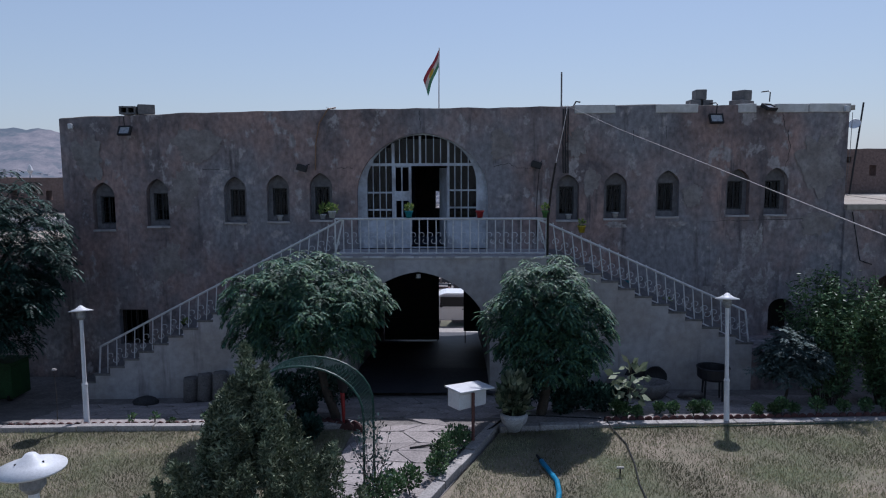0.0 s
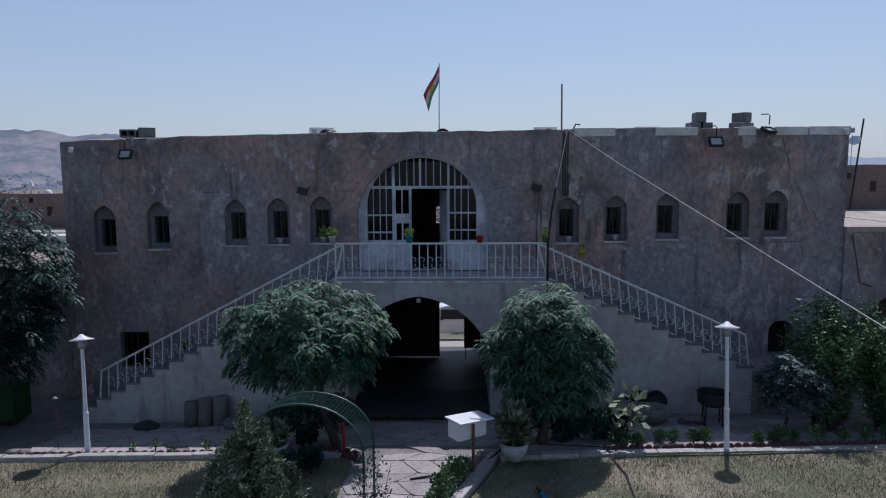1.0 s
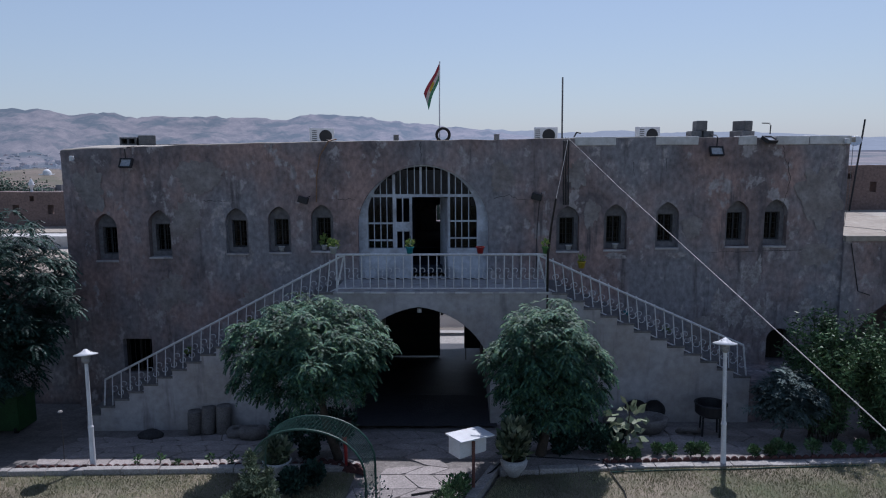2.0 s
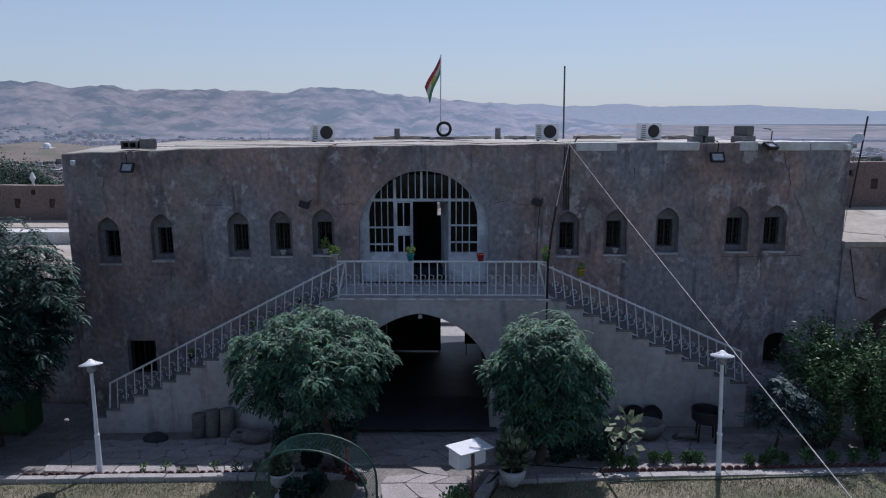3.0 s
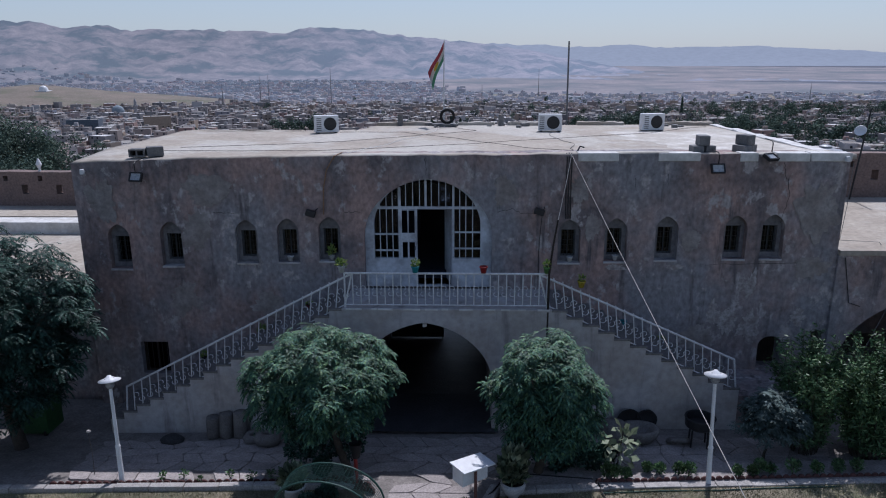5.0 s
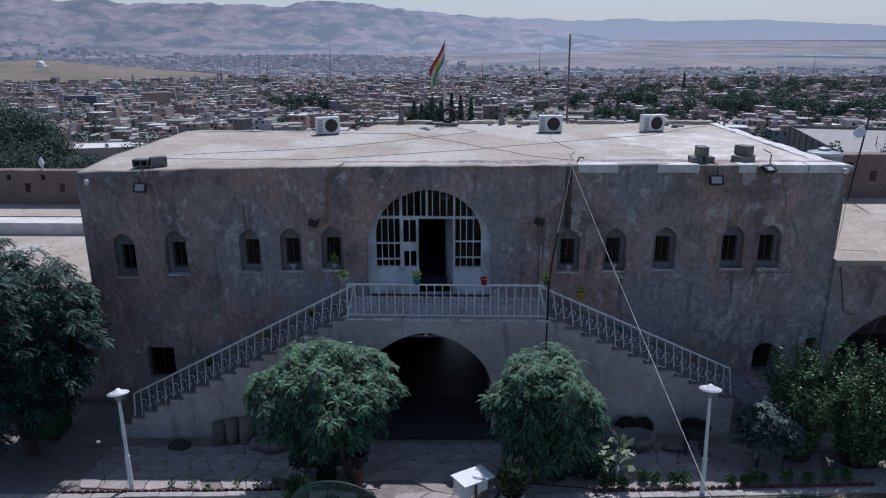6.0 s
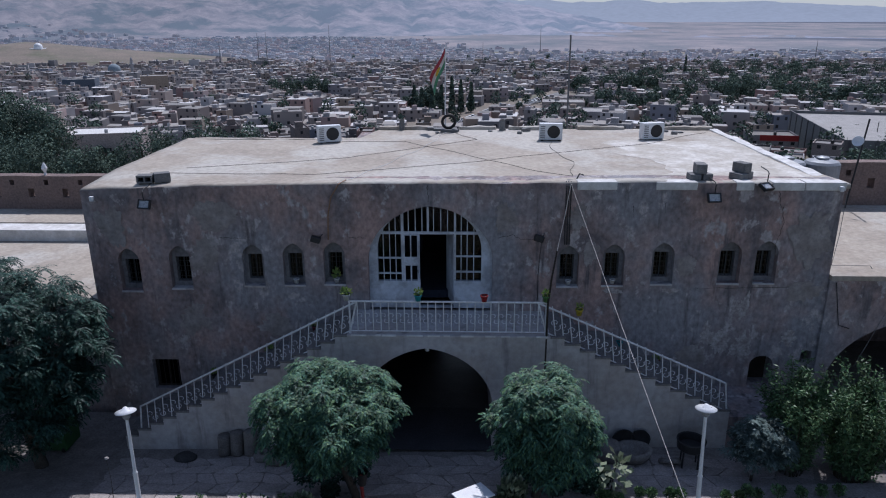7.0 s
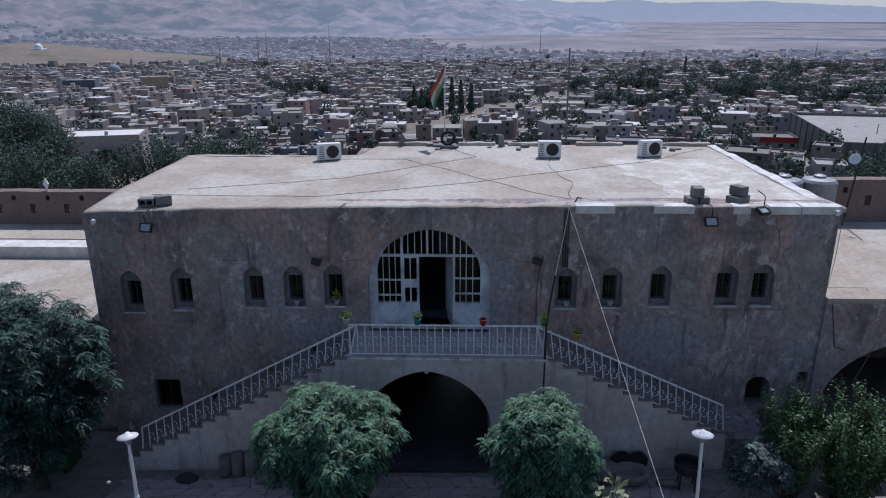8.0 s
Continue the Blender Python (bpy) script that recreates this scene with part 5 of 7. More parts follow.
# low plants along the kerb
def low_plant(x, y, h, label, seed, material, n=90, size=0.09):
    r = random.Random(seed)
    th = thing("bed_plant", pose(x, y, 0.12 if x > 3 else 0), label, "plant", "bed plants")
    bm = bmesh.new()
    for _ in range(4):
        add_tube(bm, [(0, 0, -0.03), (r.uniform(-0.06, 0.06), r.uniform(-0.06, 0.06), h * 0.8)], 0.008, 4, 0.004)
    part("stem", bm, BARK, th)
    part("leaves", leaf_tuft(r, n, (0, 0, h * 0.62), (h * 0.42, h * 0.42, h * 0.4), size, 0.6, 0.35), material, th)


kr = random.Random(8)
for k, x in enumerate([3.2, 3.35, 3.6, 4.1, 4.35, 4.75, 4.95, 6.0, 6.3, 6.5, 6.75, 7.2, 7.7, 8.2, 8.6]):
    low_plant(x, kerb_y(x) + kr.uniform(-0.08, 0.15), kr.uniform(0.2, 0.34), "small dark green bed plant beside the kerb", 30 + k, LEAF_NARROW, 240, 0.06)
for k, x in enumerate([-6.3, -5.9, -5.5, -4.9, -4.4, -4.0]):
    low_plant(x, kerb_y(x) + kr.uniform(0.0, 0.2), kr.uniform(0.12, 0.25), "sparse weed beside the kerb", 60 + k, LEAF_NARROW, 40, 0.06)
for k, (x, y, h) in enumerate(((0.15, 16.6, 0.5), (0.3, 17.0, 0.55), (0.05, 16.1, 0.42), (-0.35, 15.6, 0.45), (-0.6, 15.3, 0.5), (-0.75, 14.9, 0.6), (0.45, 17.35, 0.4))):
    low_plant(x - 0.28, y, h, "leafy border plant along the path", 80 + k, LEAF_NARROW, 420, 0.06)
for k, (x, y, h) in enumerate(((2.5, 19.1, 0.75), (2.9, 19.0, 0.7), (3.3, 19.2, 0.5), (2.2, 18.95, 0.5), (-2.9, 18.7, 0.45), (-2.6, 17.6, 0.5), (-2.9, 17.2, 0.55), (1.9, 19.25, 1.15), (1.45, 19.1, 1.0), (2.35, 19.25, 1.1), (-2.95, 19.1, 0.95), (-2.4, 19.2, 0.95), (-3.45, 19.1, 0.85))):
    low_plant(x, y, h, "dense dark bush under the tree", 90 + k, LEAF_SHADE, 1100, 0.075)
# tall pale-leaved plant
r = random.Random(21)
th = thing("broad_leaf_plant", pose(3.45, 18.95, 0), "tall plant with broad pale leaves in the bed", "plant")
part("stem", tube([(0, 0, -0.05), (0.05, 0, 0.6), (0.12, 0.02, 1.15)], 0.02, 6, 0.008), BARK, th)
PALE = island_mat("pale_leaf", [(0.16, 0.2, 0.13), (0.24, 0.28, 0.18), (0.3, 0.33, 0.24)], 0.55, 0.15)
part("leaves", leaf_tuft(r, 70, (0.05, 0, 0.68), (0.34, 0.3, 0.5), 0.2, -0.1, 0.42), PALE, th)
th = thing("thistle", pose(-7.95, 18.75, 0), "tall dry thistle with a pale seed head", "plant")
part("stem", tube([(0, 0, -0.03), (0.02, 0, 0.5), (-0.01, 0, 1.0)], 0.008, 5, 0.004), BARK, th)
part("seed_head", lathe([(0, 1.0), (0.05, 1.01), (0.035, 1.04), (0, 1.05)], 10), KERB, th)
th = thing("dry_shrub", pose(-1.15, 15.1, 0), "thin grey shrub growing up the trellis leg", "shrub")
bm = bmesh.new()
r = random.Random(31)
for _ in range(14):
    a = r.uniform(0, math.tau)
    add_tube(bm, [(0, 0, -0.02), (0.12 * math.cos(a), 0.12 * math.sin(a), r.uniform(0.5, 0.8)), (0.3 * math.cos(a), 0.3 * math.sin(a), r.uniform(0.7, 1.5))], 0.008, 4, 0.003)
part("stem", bm, BARK, th)
part("leaves", leaf_tuft(r, 420, (0, 0, 0.75), (0.3, 0.3, 0.75), 0.06, 0.3), LEAF_SILVER, th)


# on the roof
def ac_unit(at, yaw, label):
    th = thing("air_conditioner", pose(*at, 0, 0, yaw), label, "air conditioner", "roof air conditioners")
    part("casing", box((-0.4, -0.15, 0.04), (0.4, 0.15, 0.6), 0.015), WHITE, th)
    g = part("grille", lathe([(0, -0.01), (0.2, -0.01), (0.22, 0.0), (0.2, 0.012), (0, 0.012)], 24), DARKMETAL, th, "dark round fan grille")
    g.matrix_local = pose(0.1, -0.155, 0.32, 90, 0, 0)
    for k in range(4):
        part("ring", tube([(0.1 + (0.05 + 0.045 * k) * math.cos(a * math.tau / 18), -0.172, 0.32 + (0.05 + 0.045 * k) * math.sin(a * math.tau / 18)) for a in range(18)], 0.005, 4, closed=True), CONCRETE, g).matrix_parent_inverse = g.matrix_local.inverted()
    for k in range(7):
        part("slat", box((-0.36, -0.158, 0.1 + 0.065 * k), (-0.2, -0.151, 0.13 + 0.065 * k)), CONCRETE, th)
    for x in (-0.3, 0.3):
        part("foot", box((x - 0.04, -0.17, -0.02), (x + 0.04, 0.17, 0.04), 0.005), DARKMETAL, th)


RZ = 6.375
ac_unit((-4.58, 29.45, RZ), 22, "white outdoor air conditioner with a dark fan on the roof")
ac_unit((3.1, 30.0, RZ), -4, "dusty outdoor air conditioner with a dark fan on the roof")
ac_unit((6.65, 30.2, RZ), 14, "white outdoor air conditioner with a dark fan on the roof")


def block(parent, at, yaw, hollow=False):
    if not hollow:
        b = part("concrete_block", box((-0.2, -0.135, 0), (0.2, 0.135, 0.25), 0.025), CONCRETE, parent)
        b.matrix_local = pose(*at, 0, 0, yaw)
        return b
    ob = part("concrete_block", rough_up(wall_with_holes([(-0.2, 0), (-0.2, 0.2), (0.2, 0.2), (0.2, 0)], [[(-0.16, 0.04), (-0.16, 0.16), (-0.02, 0.16), (-0.02, 0.04)], [(0.02, 0.04), (0.02, 0.16), (0.16, 0.16), (0.16, 0.04)]], -0.1, 0.3, [0.28, 0.28]), 0.004, 9), CONCRETE, parent)
    ob.matrix_local = pose(*at, 0, 0, yaw)
    # black sheet added behind the holes in place of their shade
    part("web", box((-0.19, 0.17, 0.01), (0.19, 0.19, 0.19)), BLACK, ob)
    return ob


for x, y, yaw in ((6.12, 23.25, 6), (7.25, 23.4, 38)):
    th = thing("block_stack", pose(x, y, RZ + 0.03, 0, 0, yaw), "small stack of grey concrete blocks holding a lamp bracket", "concrete blocks", "block stacks")
    block(th, (-0.15, 0.0, 0), 84)
    block(th, (0.145, 0.04, 0), 96)
    block(th, (0.01, 0.03, 0.25), 80)
th = thing("block_stack", pose(-8.15, 23.15, RZ, 0, 0, 0), "hollow concrete blocks holding a lamp bracket", "concrete blocks", "block stacks")
block(th, (-0.1, 0, 0), 8, True)
block(th, (0.3, 0.12, 0), 30)

LENS = mat("lamp_lens", (0.5, 0.52, 0.54), (0.4, 0.42, 0.45), rough=0.2, fine=20, bump=0)


def floodlight(at, label, yaw=0, tilt=-25):
    th = thing("floodlight", pose(*at), label, "floodlight", "floodlights")
    part("arm", tube([(0, 0.45, 0.42), (0, 0.05, 0.40), (0, -0.04, 0.36), (0, -0.02, 0.14)], 0.014, 6), DARKMETAL, th)
    h = part("housing", wall_with_holes([(-0.17, -0.12), (-0.17, 0.12), (0.17, 0.12), (0.17, -0.12)], [[(-0.14, -0.09), (-0.14, 0.09), (0.14, 0.09), (0.14, -0.09)]], -0.03, 0.07, [0.03]), DARKMETAL, th)
    h.matrix_local = pose(0, -0.03, 0.02, tilt, 0, yaw)
    g = part("lens", box((-0.14, -0.008, -0.09), (0.14, 0.0, 0.09)), LENS, th, "pale lamp glass")
    g.matrix_local = pose(0, -0.03, 0.02, tilt, 0, yaw)
    part("back", box((-0.165, 0.035, -0.115), (0.165, 0.06, 0.115), 0.01), DARKMETAL, th).matrix_local = pose(0, -0.03, 0.02, tilt, 0, yaw)


floodlight((-8.1, 22.6, 5.92), "black floodlight on an arm hanging over the wall top", -10)
floodlight((6.34, 22.65, 6.14), "black floodlight on an arm hanging over the wall top", 6)
floodlight((7.62, 22.72, 6.42), "black floodlight tipped up at the wall top", 30, -60)
for x, z, w in ((-9.5, 6.05, "small white security camera under the wall top"), (9.45, 6.38, "small white security camera at the roof corner")):
    th = thing("security_camera", pose(x, GY, z), w, "camera", "security cameras")
    part("bracket", tube([(0, 0.01, 0), (0, -0.08, 0)], 0.015, 6), WHITE, th)
    part("body", box((-0.045, -0.18, -0.06), (0.045, -0.08, 0.07), 0.02), WHITE, th)
for x, z, w in ((-3.72, 5.02, "dark wall lamp box with a bracket"), (2.05, 5.08, "dark wall lamp turned aside on a bracket")):
    th = thing("wall_lamp", pose(x, GY, z), w, "lamp", "wall lamps")
    part("bracket", tube([(0.12, 0.02, 0.08), (0.1, -0.12, 0.06), (0.0, -0.15, 0.0)], 0.012, 6), DARKMETAL, th)
    part("housing", box((-0.15, -0.24, -0.1), (0.1, -0.1, 0.06), 0.02, Matrix.Rotation(0.3, 4, "Y")), DARKMETAL, th)
# pale coping slabs on the wall top
for x0, x1 in ((2.95, 3.95), (4.92, 5.95), (6.92, 7.35), (7.82, 8.6), (8.62, 9.62)):
    ob = part("coping_slab", rough_up(box((x0, GY - 0.03, 6.31), (x1, GY + 0.35, 6.52), 0.02), 0.012, 3, x0), WHITEWASH, None)
    tagged(ob, "pale cement coping slab along the wall top", "coping", "coping slabs")

# flag, mast, tyre
th = thing("flag", pose(-0.64, 32.2, RZ), "faded red, white and green flag on a pole", "flag")
part("pole", tube([(0, 0, 0), (0.0, 0, 1.5), (0.02, 0, 3.12)], 0.026, 8, 0.02), RAIL, th)
cols = {"red_stripe": (0.40, 0.06, 0.08), "white_stripe": (0.64, 0.60, 0.55), "green_stripe": (0.10, 0.28, 0.16)}


def flag_pt(u, v):
    """u along the cloth from the pole, v from its top edge down; it hangs in folds."""
    x = -0.58 * u + 0.05 * math.sin(6 * u + 2 * v) * u
    z = 3.05 - 0.62 * v - 1.1 * u
    y = 0.1 * math.sin(9 * u + 1.5 * v) * u + 0.08 * v * u
    return (x + 0.12 * v * u, y, z)


for k, (nm, c) in enumerate(cols.items()):
    vs, fs = [], []
    for i in range(17):
        for j in range(4):
            vs.append(flag_pt(i / 16, (k + j / 3) / 3))
    for i in range(16):
        for j in range(3):
            a = i * 4 + j
            fs.append((a, a + 1, a + 5, a + 4))
    part(nm, (vs, fs), mat(nm, c, tuple(0.85 * q for q in c), rough=0.8, scale=5, fine=40, bump=0.05), th, "", True)
vs, fs = [(*flag_pt(0.5, 0.5)[:1], flag_pt(0.5, 0.5)[1] - 0.012, flag_pt(0.5, 0.5)[2])], []
for i in range(18):
    a = math.tau * i / 18
    p = flag_pt(0.5 + 0.14 * math.cos(a), 0.5 + 0.16 * math.sin(a))
    vs.append((p[0], p[1] - 0.012, p[2]))
    fs.append((0, 1 + i, 1 + (i + 1) % 18))
part("disc", (vs, fs), mat("yellow_disc", (0.6, 0.42, 0.05), fine=40), th)
part("base", box((-0.45, -0.2, 0), (0.45, 0.25, 0.1), 0.03), CONCRETE, th)
th = thing("tyre", pose(-0.5, 31.75, RZ + 0.02), "old black tyre leaning against the flag pole", "tyre")
t = part("tread", tube([(0.24 * math.cos(math.tau * i / 28), 0, 0.24 * math.sin(math.tau * i / 28)) for i in range(28)], 0.055, 10, closed=True), BLACK, th, "", True)
t.matrix_local = pose(0, 0.05, 0.38, 8, 0, 8)
part("rubble", rough_up(box((-0.3, -0.1, -0.02), (0.35, 0.25, 0.1), 0.04), 0.02, 5), CONCRETE, th)
th = thing("utility_pole", pose(5.2, 40.5, ground_z(5.2, 40.5)), "tall thin steel pole standing behind the castle", "pole")
part("pole", tube([(0, 0, -0.2), (0, 0, 6), (-0.05, 0, 9.7 - ground_z(5.2, 40.5))], 0.06, 8, 0.04), CONCRETE, th)
part("collar", tube([(0, 0, 8.2), (0, 0, 8.35)], 0.075, 8), DARKMETAL, th)
for x, y, w in ((1.52, 32.2, 0.22), (-2.3, 32.3, 0.3)):
    ob = part("clay_pipe", lathe([(0.1, 0), (0.11, 0.02), (0.1, 0.4), (0.12, 0.42), (0.09, 0.42), (0.08, 0.05)], 16), CONCRETE, None)
    ob.location = (x, y, RZ)
    tagged(ob, "short grey vent pipe standing on the roof", "vent pipe", "vent pipes")
# low mud ridge along the roof's back edge, in broken lengths
for k, (x0, x1, y) in enumerate(((-9.6, -3.7, 30.1), (-3.2, -1.1, 32.45), (-0.1, 1.3, 32.5), (1.8, 3.7, 32.45), (4.4, 6.2, 32.5), (7.3, 9.5, 32.5))):
    bm = box((x0, y - 0.14, 0), (x1, y + 0.14, 0.17 if x0 > -3.5 else 0.07), 0.05)
    bmesh.ops.subdivide_edges(bm, edges=[e for e in bm.edges if abs((e.verts[0].co - e.verts[1].co).x) > 0.5], cuts=10)
    ob = part("roof_ridge", rough_up(bm, 0.05, 2.5, k), ROOFING, None)
    ob.location = (0, 0, RZ - 0.03)
    tagged(ob, "broken low mud ridge along the roof edge", "ridge", "roof ridges", "structure")
bm = box((X1 - 0.22, GY + 1.0, 0), (X1 + 0.12, 32.5, 0.07), 0.03)
bmesh.ops.subdivide_edges(bm, edges=[e for e in bm.edges if abs((e.verts[0].co - e.verts[1].co).y) > 0.5], cuts=16)
ob = part("roof_ridge", rough_up(bm, 0.06, 1.5, 9), WHITEWASH, None)
ob.location = (0, 0, RZ - 0.02)
tagged(ob, "low limewashed ridge along the roof edge", "ridge", "roof ridges", "structure")
# a limewashed patch of the roof
pv, pf = [], []
NP = 26
for i in range(NP + 1):
    for j in range(NP + 1):
        u, v = i / NP, j / NP
        y = 23.3 + 6.4 * v
        left = 5.0 + 0.9 * math.sin(v * 5.0) + 0.35 * noise.noise(Vector((v * 9, 2, 0))) + (0.8 if v > 0.7 else 0)
        x = left + (9.3 - left) * u
        if v > 0.8:
            y += 0.25 * noise.noise(Vector((u * 6, 1, 4)))
        pv.append((x, y, roof_z(x, y) + 0.056))
for i in range(NP):
    for j in range(NP):
        a = i * (NP + 1) + j
        pf.append((a, a + NP + 1, a + NP + 2, a + 1))
setting("roof_patch", (pv, pf), mat("worn_limewash", (0.68, 0.65, 0.60), (0.47, 0.425, 0.365), scale=2.4, fine=8, bump=0.2, col3=(0.46, 0.42, 0.36), scale3=0.9, amount=0.6), "worn limewashed patch on the roof", "roof", True)
for k, pts in enumerate((((-8.6, 24.3), (-4.0, 24.0), (0.5, 26.0), (3.0, 27.5), (6.3, 29.2), (9.3, 32.0)), ((-7.8, 24.9), (-3.5, 26.5), (0.5, 30.0), (-0.5, 32.0)), ((2.9, 23.6), (0.2, 27.0), (-2.0, 29.6), (-4.4, 29.5)), ((-3.1, 22.75), (-2.4, 25.0), (-1.2, 28.5), (-0.55, 32.0)), ((2.9, 23.6), (3.3, 26.0), (2.9, 28.0), (3.1, 29.8)))):
    bm = bmesh.new()
    dense = []
    for p, q in zip(pts, pts[1:]):
        for i in range(10):
            x, y = p[0] + (q[0] - p[0]) * i / 10, p[1] + (q[1] - p[1]) * i / 10
            dense.append((x + 0.05 * math.sin(y * 3), y, roof_z(x, y) + 0.065))
    add_tube(bm, dense, 0.006, 5)
    th = thing("roof_cable", pose(0, 0, 0), "thin cable lying across the roof", "cable", "roof cables")
    part("wire", bm, (RAIL if k == 3 else BLACK), th)
# wires at the front
COPPER = mat("orange_cable", (0.34, 0.20, 0.12), rough=0.6, fine=30, bump=0.05)


def wire(pts, rad, material, label):
    th = thing("cable", pose(0, 0, 0), label, "cable", "wall cables")
    part("wire", tube(pts, rad, 6), material, th)


wire([(-2.95, 23.0, 6.5), (-3.1, 22.75, 6.45), (-3.32, 22.74, 6.1), (-3.42, 22.76, 5.6), (-3.45, 22.78, 4.95)], 0.018, COPPER, "orange cable curving down over the wall top")
for x in (2.68, 2.74, 2.80):
    wire([(x, GY + 0.1, 6.5), (x, GY - 0.03, 6.42), (x, GY - 0.025, 5.6), (x + 0.02, GY - 0.02, 4.86)], 0.016, DARKMETAL, "dark cable running down the wall")
wire([(2.1, GY - 0.1, 5.0), (2.08, GY - 0.02, 4.6), (2.05, GY - 0.02, 4.0), (2.06, GY - 0.02, 3.3)], 0.008, DARKMETAL, "thin dark wire hanging from the wall lamp")
wire([(9.75, GY - 0.12, 3.9), (10.0, GY - 0.12, 2.7), (10.3, GY - 0.12, 2.6)], 0.012, DARKMETAL, "loose wire hanging on the wing wall")
wire([(9.62, GY - 0.1, 6.3), (9.6, GY - 0.12, 5.2), (9.66, GY + 0.1, 4.3), (10.9, GY + 0.5, 4.15), (11.3, GY - 0.1, 3.4), (10.6, GY - 0.14, 1.5)], 0.007, CONCRETE, "pale cable sagging from the roof corner")
wire([(-10.0, 24.2, 5.9), (-10.5, 24.5, 4.2), (-11.0, 25.0, 2.97)], 0.012, DARKMETAL, "loose wire hanging beside the corner")
ROPE = mat("pale_rope", (0.55, 0.52, 0.48), rough=0.8, fine=60)
wire([(2.77, 22.7, 6.49), (2.755, 17.0, 5.60), (2.73, 9.64, 4.54), (2.70, 3.0, 3.5)], 0.0045, ROPE, "pale rope strung from the roof towards the garden")
wire([(2.77, 22.7, 6.49), (2.6, 22.2, 5.9), (2.33, 21.5, 5.05)], 0.008, ROPE, "pale rope tied from the roof to the post")
th = thing("rail_pole", pose(2.14, SY + 0.02, 0), "dark bent pole tied upright at the railing", "pole")
part("pole", tube([(0, 0, LAND_Z - 0.9), (0, 0, LAND_Z + 0.9), (0.08, 0.1, 4.5), (0.2, 0.3, 5.1)], 0.03, 8, 0.02), WOODDARK, th)
th = thing("roof_bracket", pose(2.85, 23.1, RZ), "small dark metal bracket and block at the wall top", "bracket")
part("block", box((-0.12, -0.1, -0.02), (0.12, 0.1, 0.12), 0.02), CONCRETE, th)
part("arm", tube([(0.1, 0, 0.1), (0.2, 0.1, 0.26), (0.3, 0.05, 0.24)], 0.02, 6), DARKMETAL, th)

# rubble and scraps near the roof's back edge
RB = random.Random(5)
for k in range(14):
    x = RB.choice((RB.uniform(-1.2, 4.6), RB.uniform(6.9, 8.6)))
    q = RB.uniform(0.07, 0.16)
    ob = part("rubble_stone", rough_up(box((-q, -q * 0.8, -0.01), (q, q * 0.8, q * 0.9), 0.02), 0.03, 5, k), CONCRETE, None)
    ob.matrix_world = pose(x, RB.uniform(31.2, 32.3), RZ, 0, 0, RB.uniform(0, 90))
    tagged(ob, "grey lump of rubble lying on the roof", "rubble", "roof rubble")

# water tanks, dish and lantern on the wings
TANK = mat("tank_sheet", (0.30, 0.31, 0.33), (0.22, 0.23, 0.24), rough=0.5, metal=0.2, scale=2, fine=6, amount=0.4, bump=0.05)
for x in (10.95, 12.1):
    th = thing("water_tank", pose(x, 29.0, 4.07), "grey cylindrical water tank on the wing roof", "water tank", "water tanks")
    part("shell", lathe([(0, 0), (0.56, 0), (0.57, 0.04), (0.57, 0.6), (0.585, 0.63), (0.57, 0.66), (0.57, 1.2), (0.585, 1.23), (0.57, 1.26), (0.57, 1.72), (0.5, 1.8), (0.2, 1.86), (0, 1.86)], 28), TANK, th)
    part("lid", lathe([(0, 1.86), (0.2, 1.86), (0.2, 1.92), (0.1, 1.96), (0, 1.96)], 18), TANK, th)
th = thing("satellite_dish", pose(13.45, 29.6, 4.07), "white satellite dish on a leaning dark pole", "satellite dish")
part("pole", tube([(0, 0, 0), (0.35, 0.1, 3.1)], 0.03, 8), DARKMETAL, th)
d = part("dish", lathe([(0, 0.0), (0.1, 0.015), (0.18, 0.055), (0.19, 0.055), (0.1, 0.007), (0, -0.015)], 24), WHITE, th, "", True)
d.matrix_local = pose(0.02, -0.05, 2.35, 60, 0, -40)
th = thing("parapet_lantern", pose(-16.2, 31.7, 4.7), "small white lantern on the parapet", "lantern")
part("body", lathe([(0, 0), (0.05, 0), (0.04, 0.12), (0.11, 0.28), (0.06, 0.42), (0.02, 0.5), (0, 0.52)], 12), WHITE, th)
th = thing("roof_drum", pose(10.6, 27.6, 4.07), "rusty cylindrical tank lying on the wing roof", "tank")
part("drum", lathe([(0, -0.45), (0.24, -0.45), (0.27, -0.4), (0.27, 0.4), (0.24, 0.45), (0, 0.45)], 20), mat("rust", (0.16, 0.08, 0.06), (0.1, 0.06, 0.05), fine=20), th).matrix_local = pose(0, 0, 0.27, 90, 0, 40)


# the town below
def house_tints():
    return [(0.33, 0.275, 0.25), (0.24, 0.20, 0.185), (0.31, 0.285, 0.28), (0.17, 0.16, 0.165), (0.44, 0.38, 0.34), (0.30, 0.19, 0.17), (0.48, 0.46, 0.46), (0.16, 0.15, 0.15), (0.36, 0.28, 0.22), (0.21, 0.225, 0.27)]


TOWNWALL = [mat("house_wall_tint", c, tuple(0.8 * q for q in c), scale=0.5, fine=4, bump=0.1) for c in house_tints()]
TOWNROOF = [mat("house_roof_tint", c, tuple(0.8 * q for q in c), scale=0.4, fine=4, bump=0.1) for c in ((0.30, 0.285, 0.27), (0.25, 0.23, 0.21), (0.42, 0.40, 0.38), (0.19, 0.18, 0.175))]
DARKPANE = mat("far_window", (0.03, 0.035, 0.04), rough=0.25, fine=5, bump=0)
TOWNMIX = island_mat("far_houses", house_tints(), 0.9)
TOWNTOPS = island_mat("far_roofs", [(0.17, 0.16, 0.155), (0.24, 0.225, 0.21), (0.30, 0.28, 0.26), (0.20, 0.18, 0.165), (0.55, 0.54, 0.53), (0.26, 0.245, 0.23), (0.15, 0.145, 0.14)], 0.9)
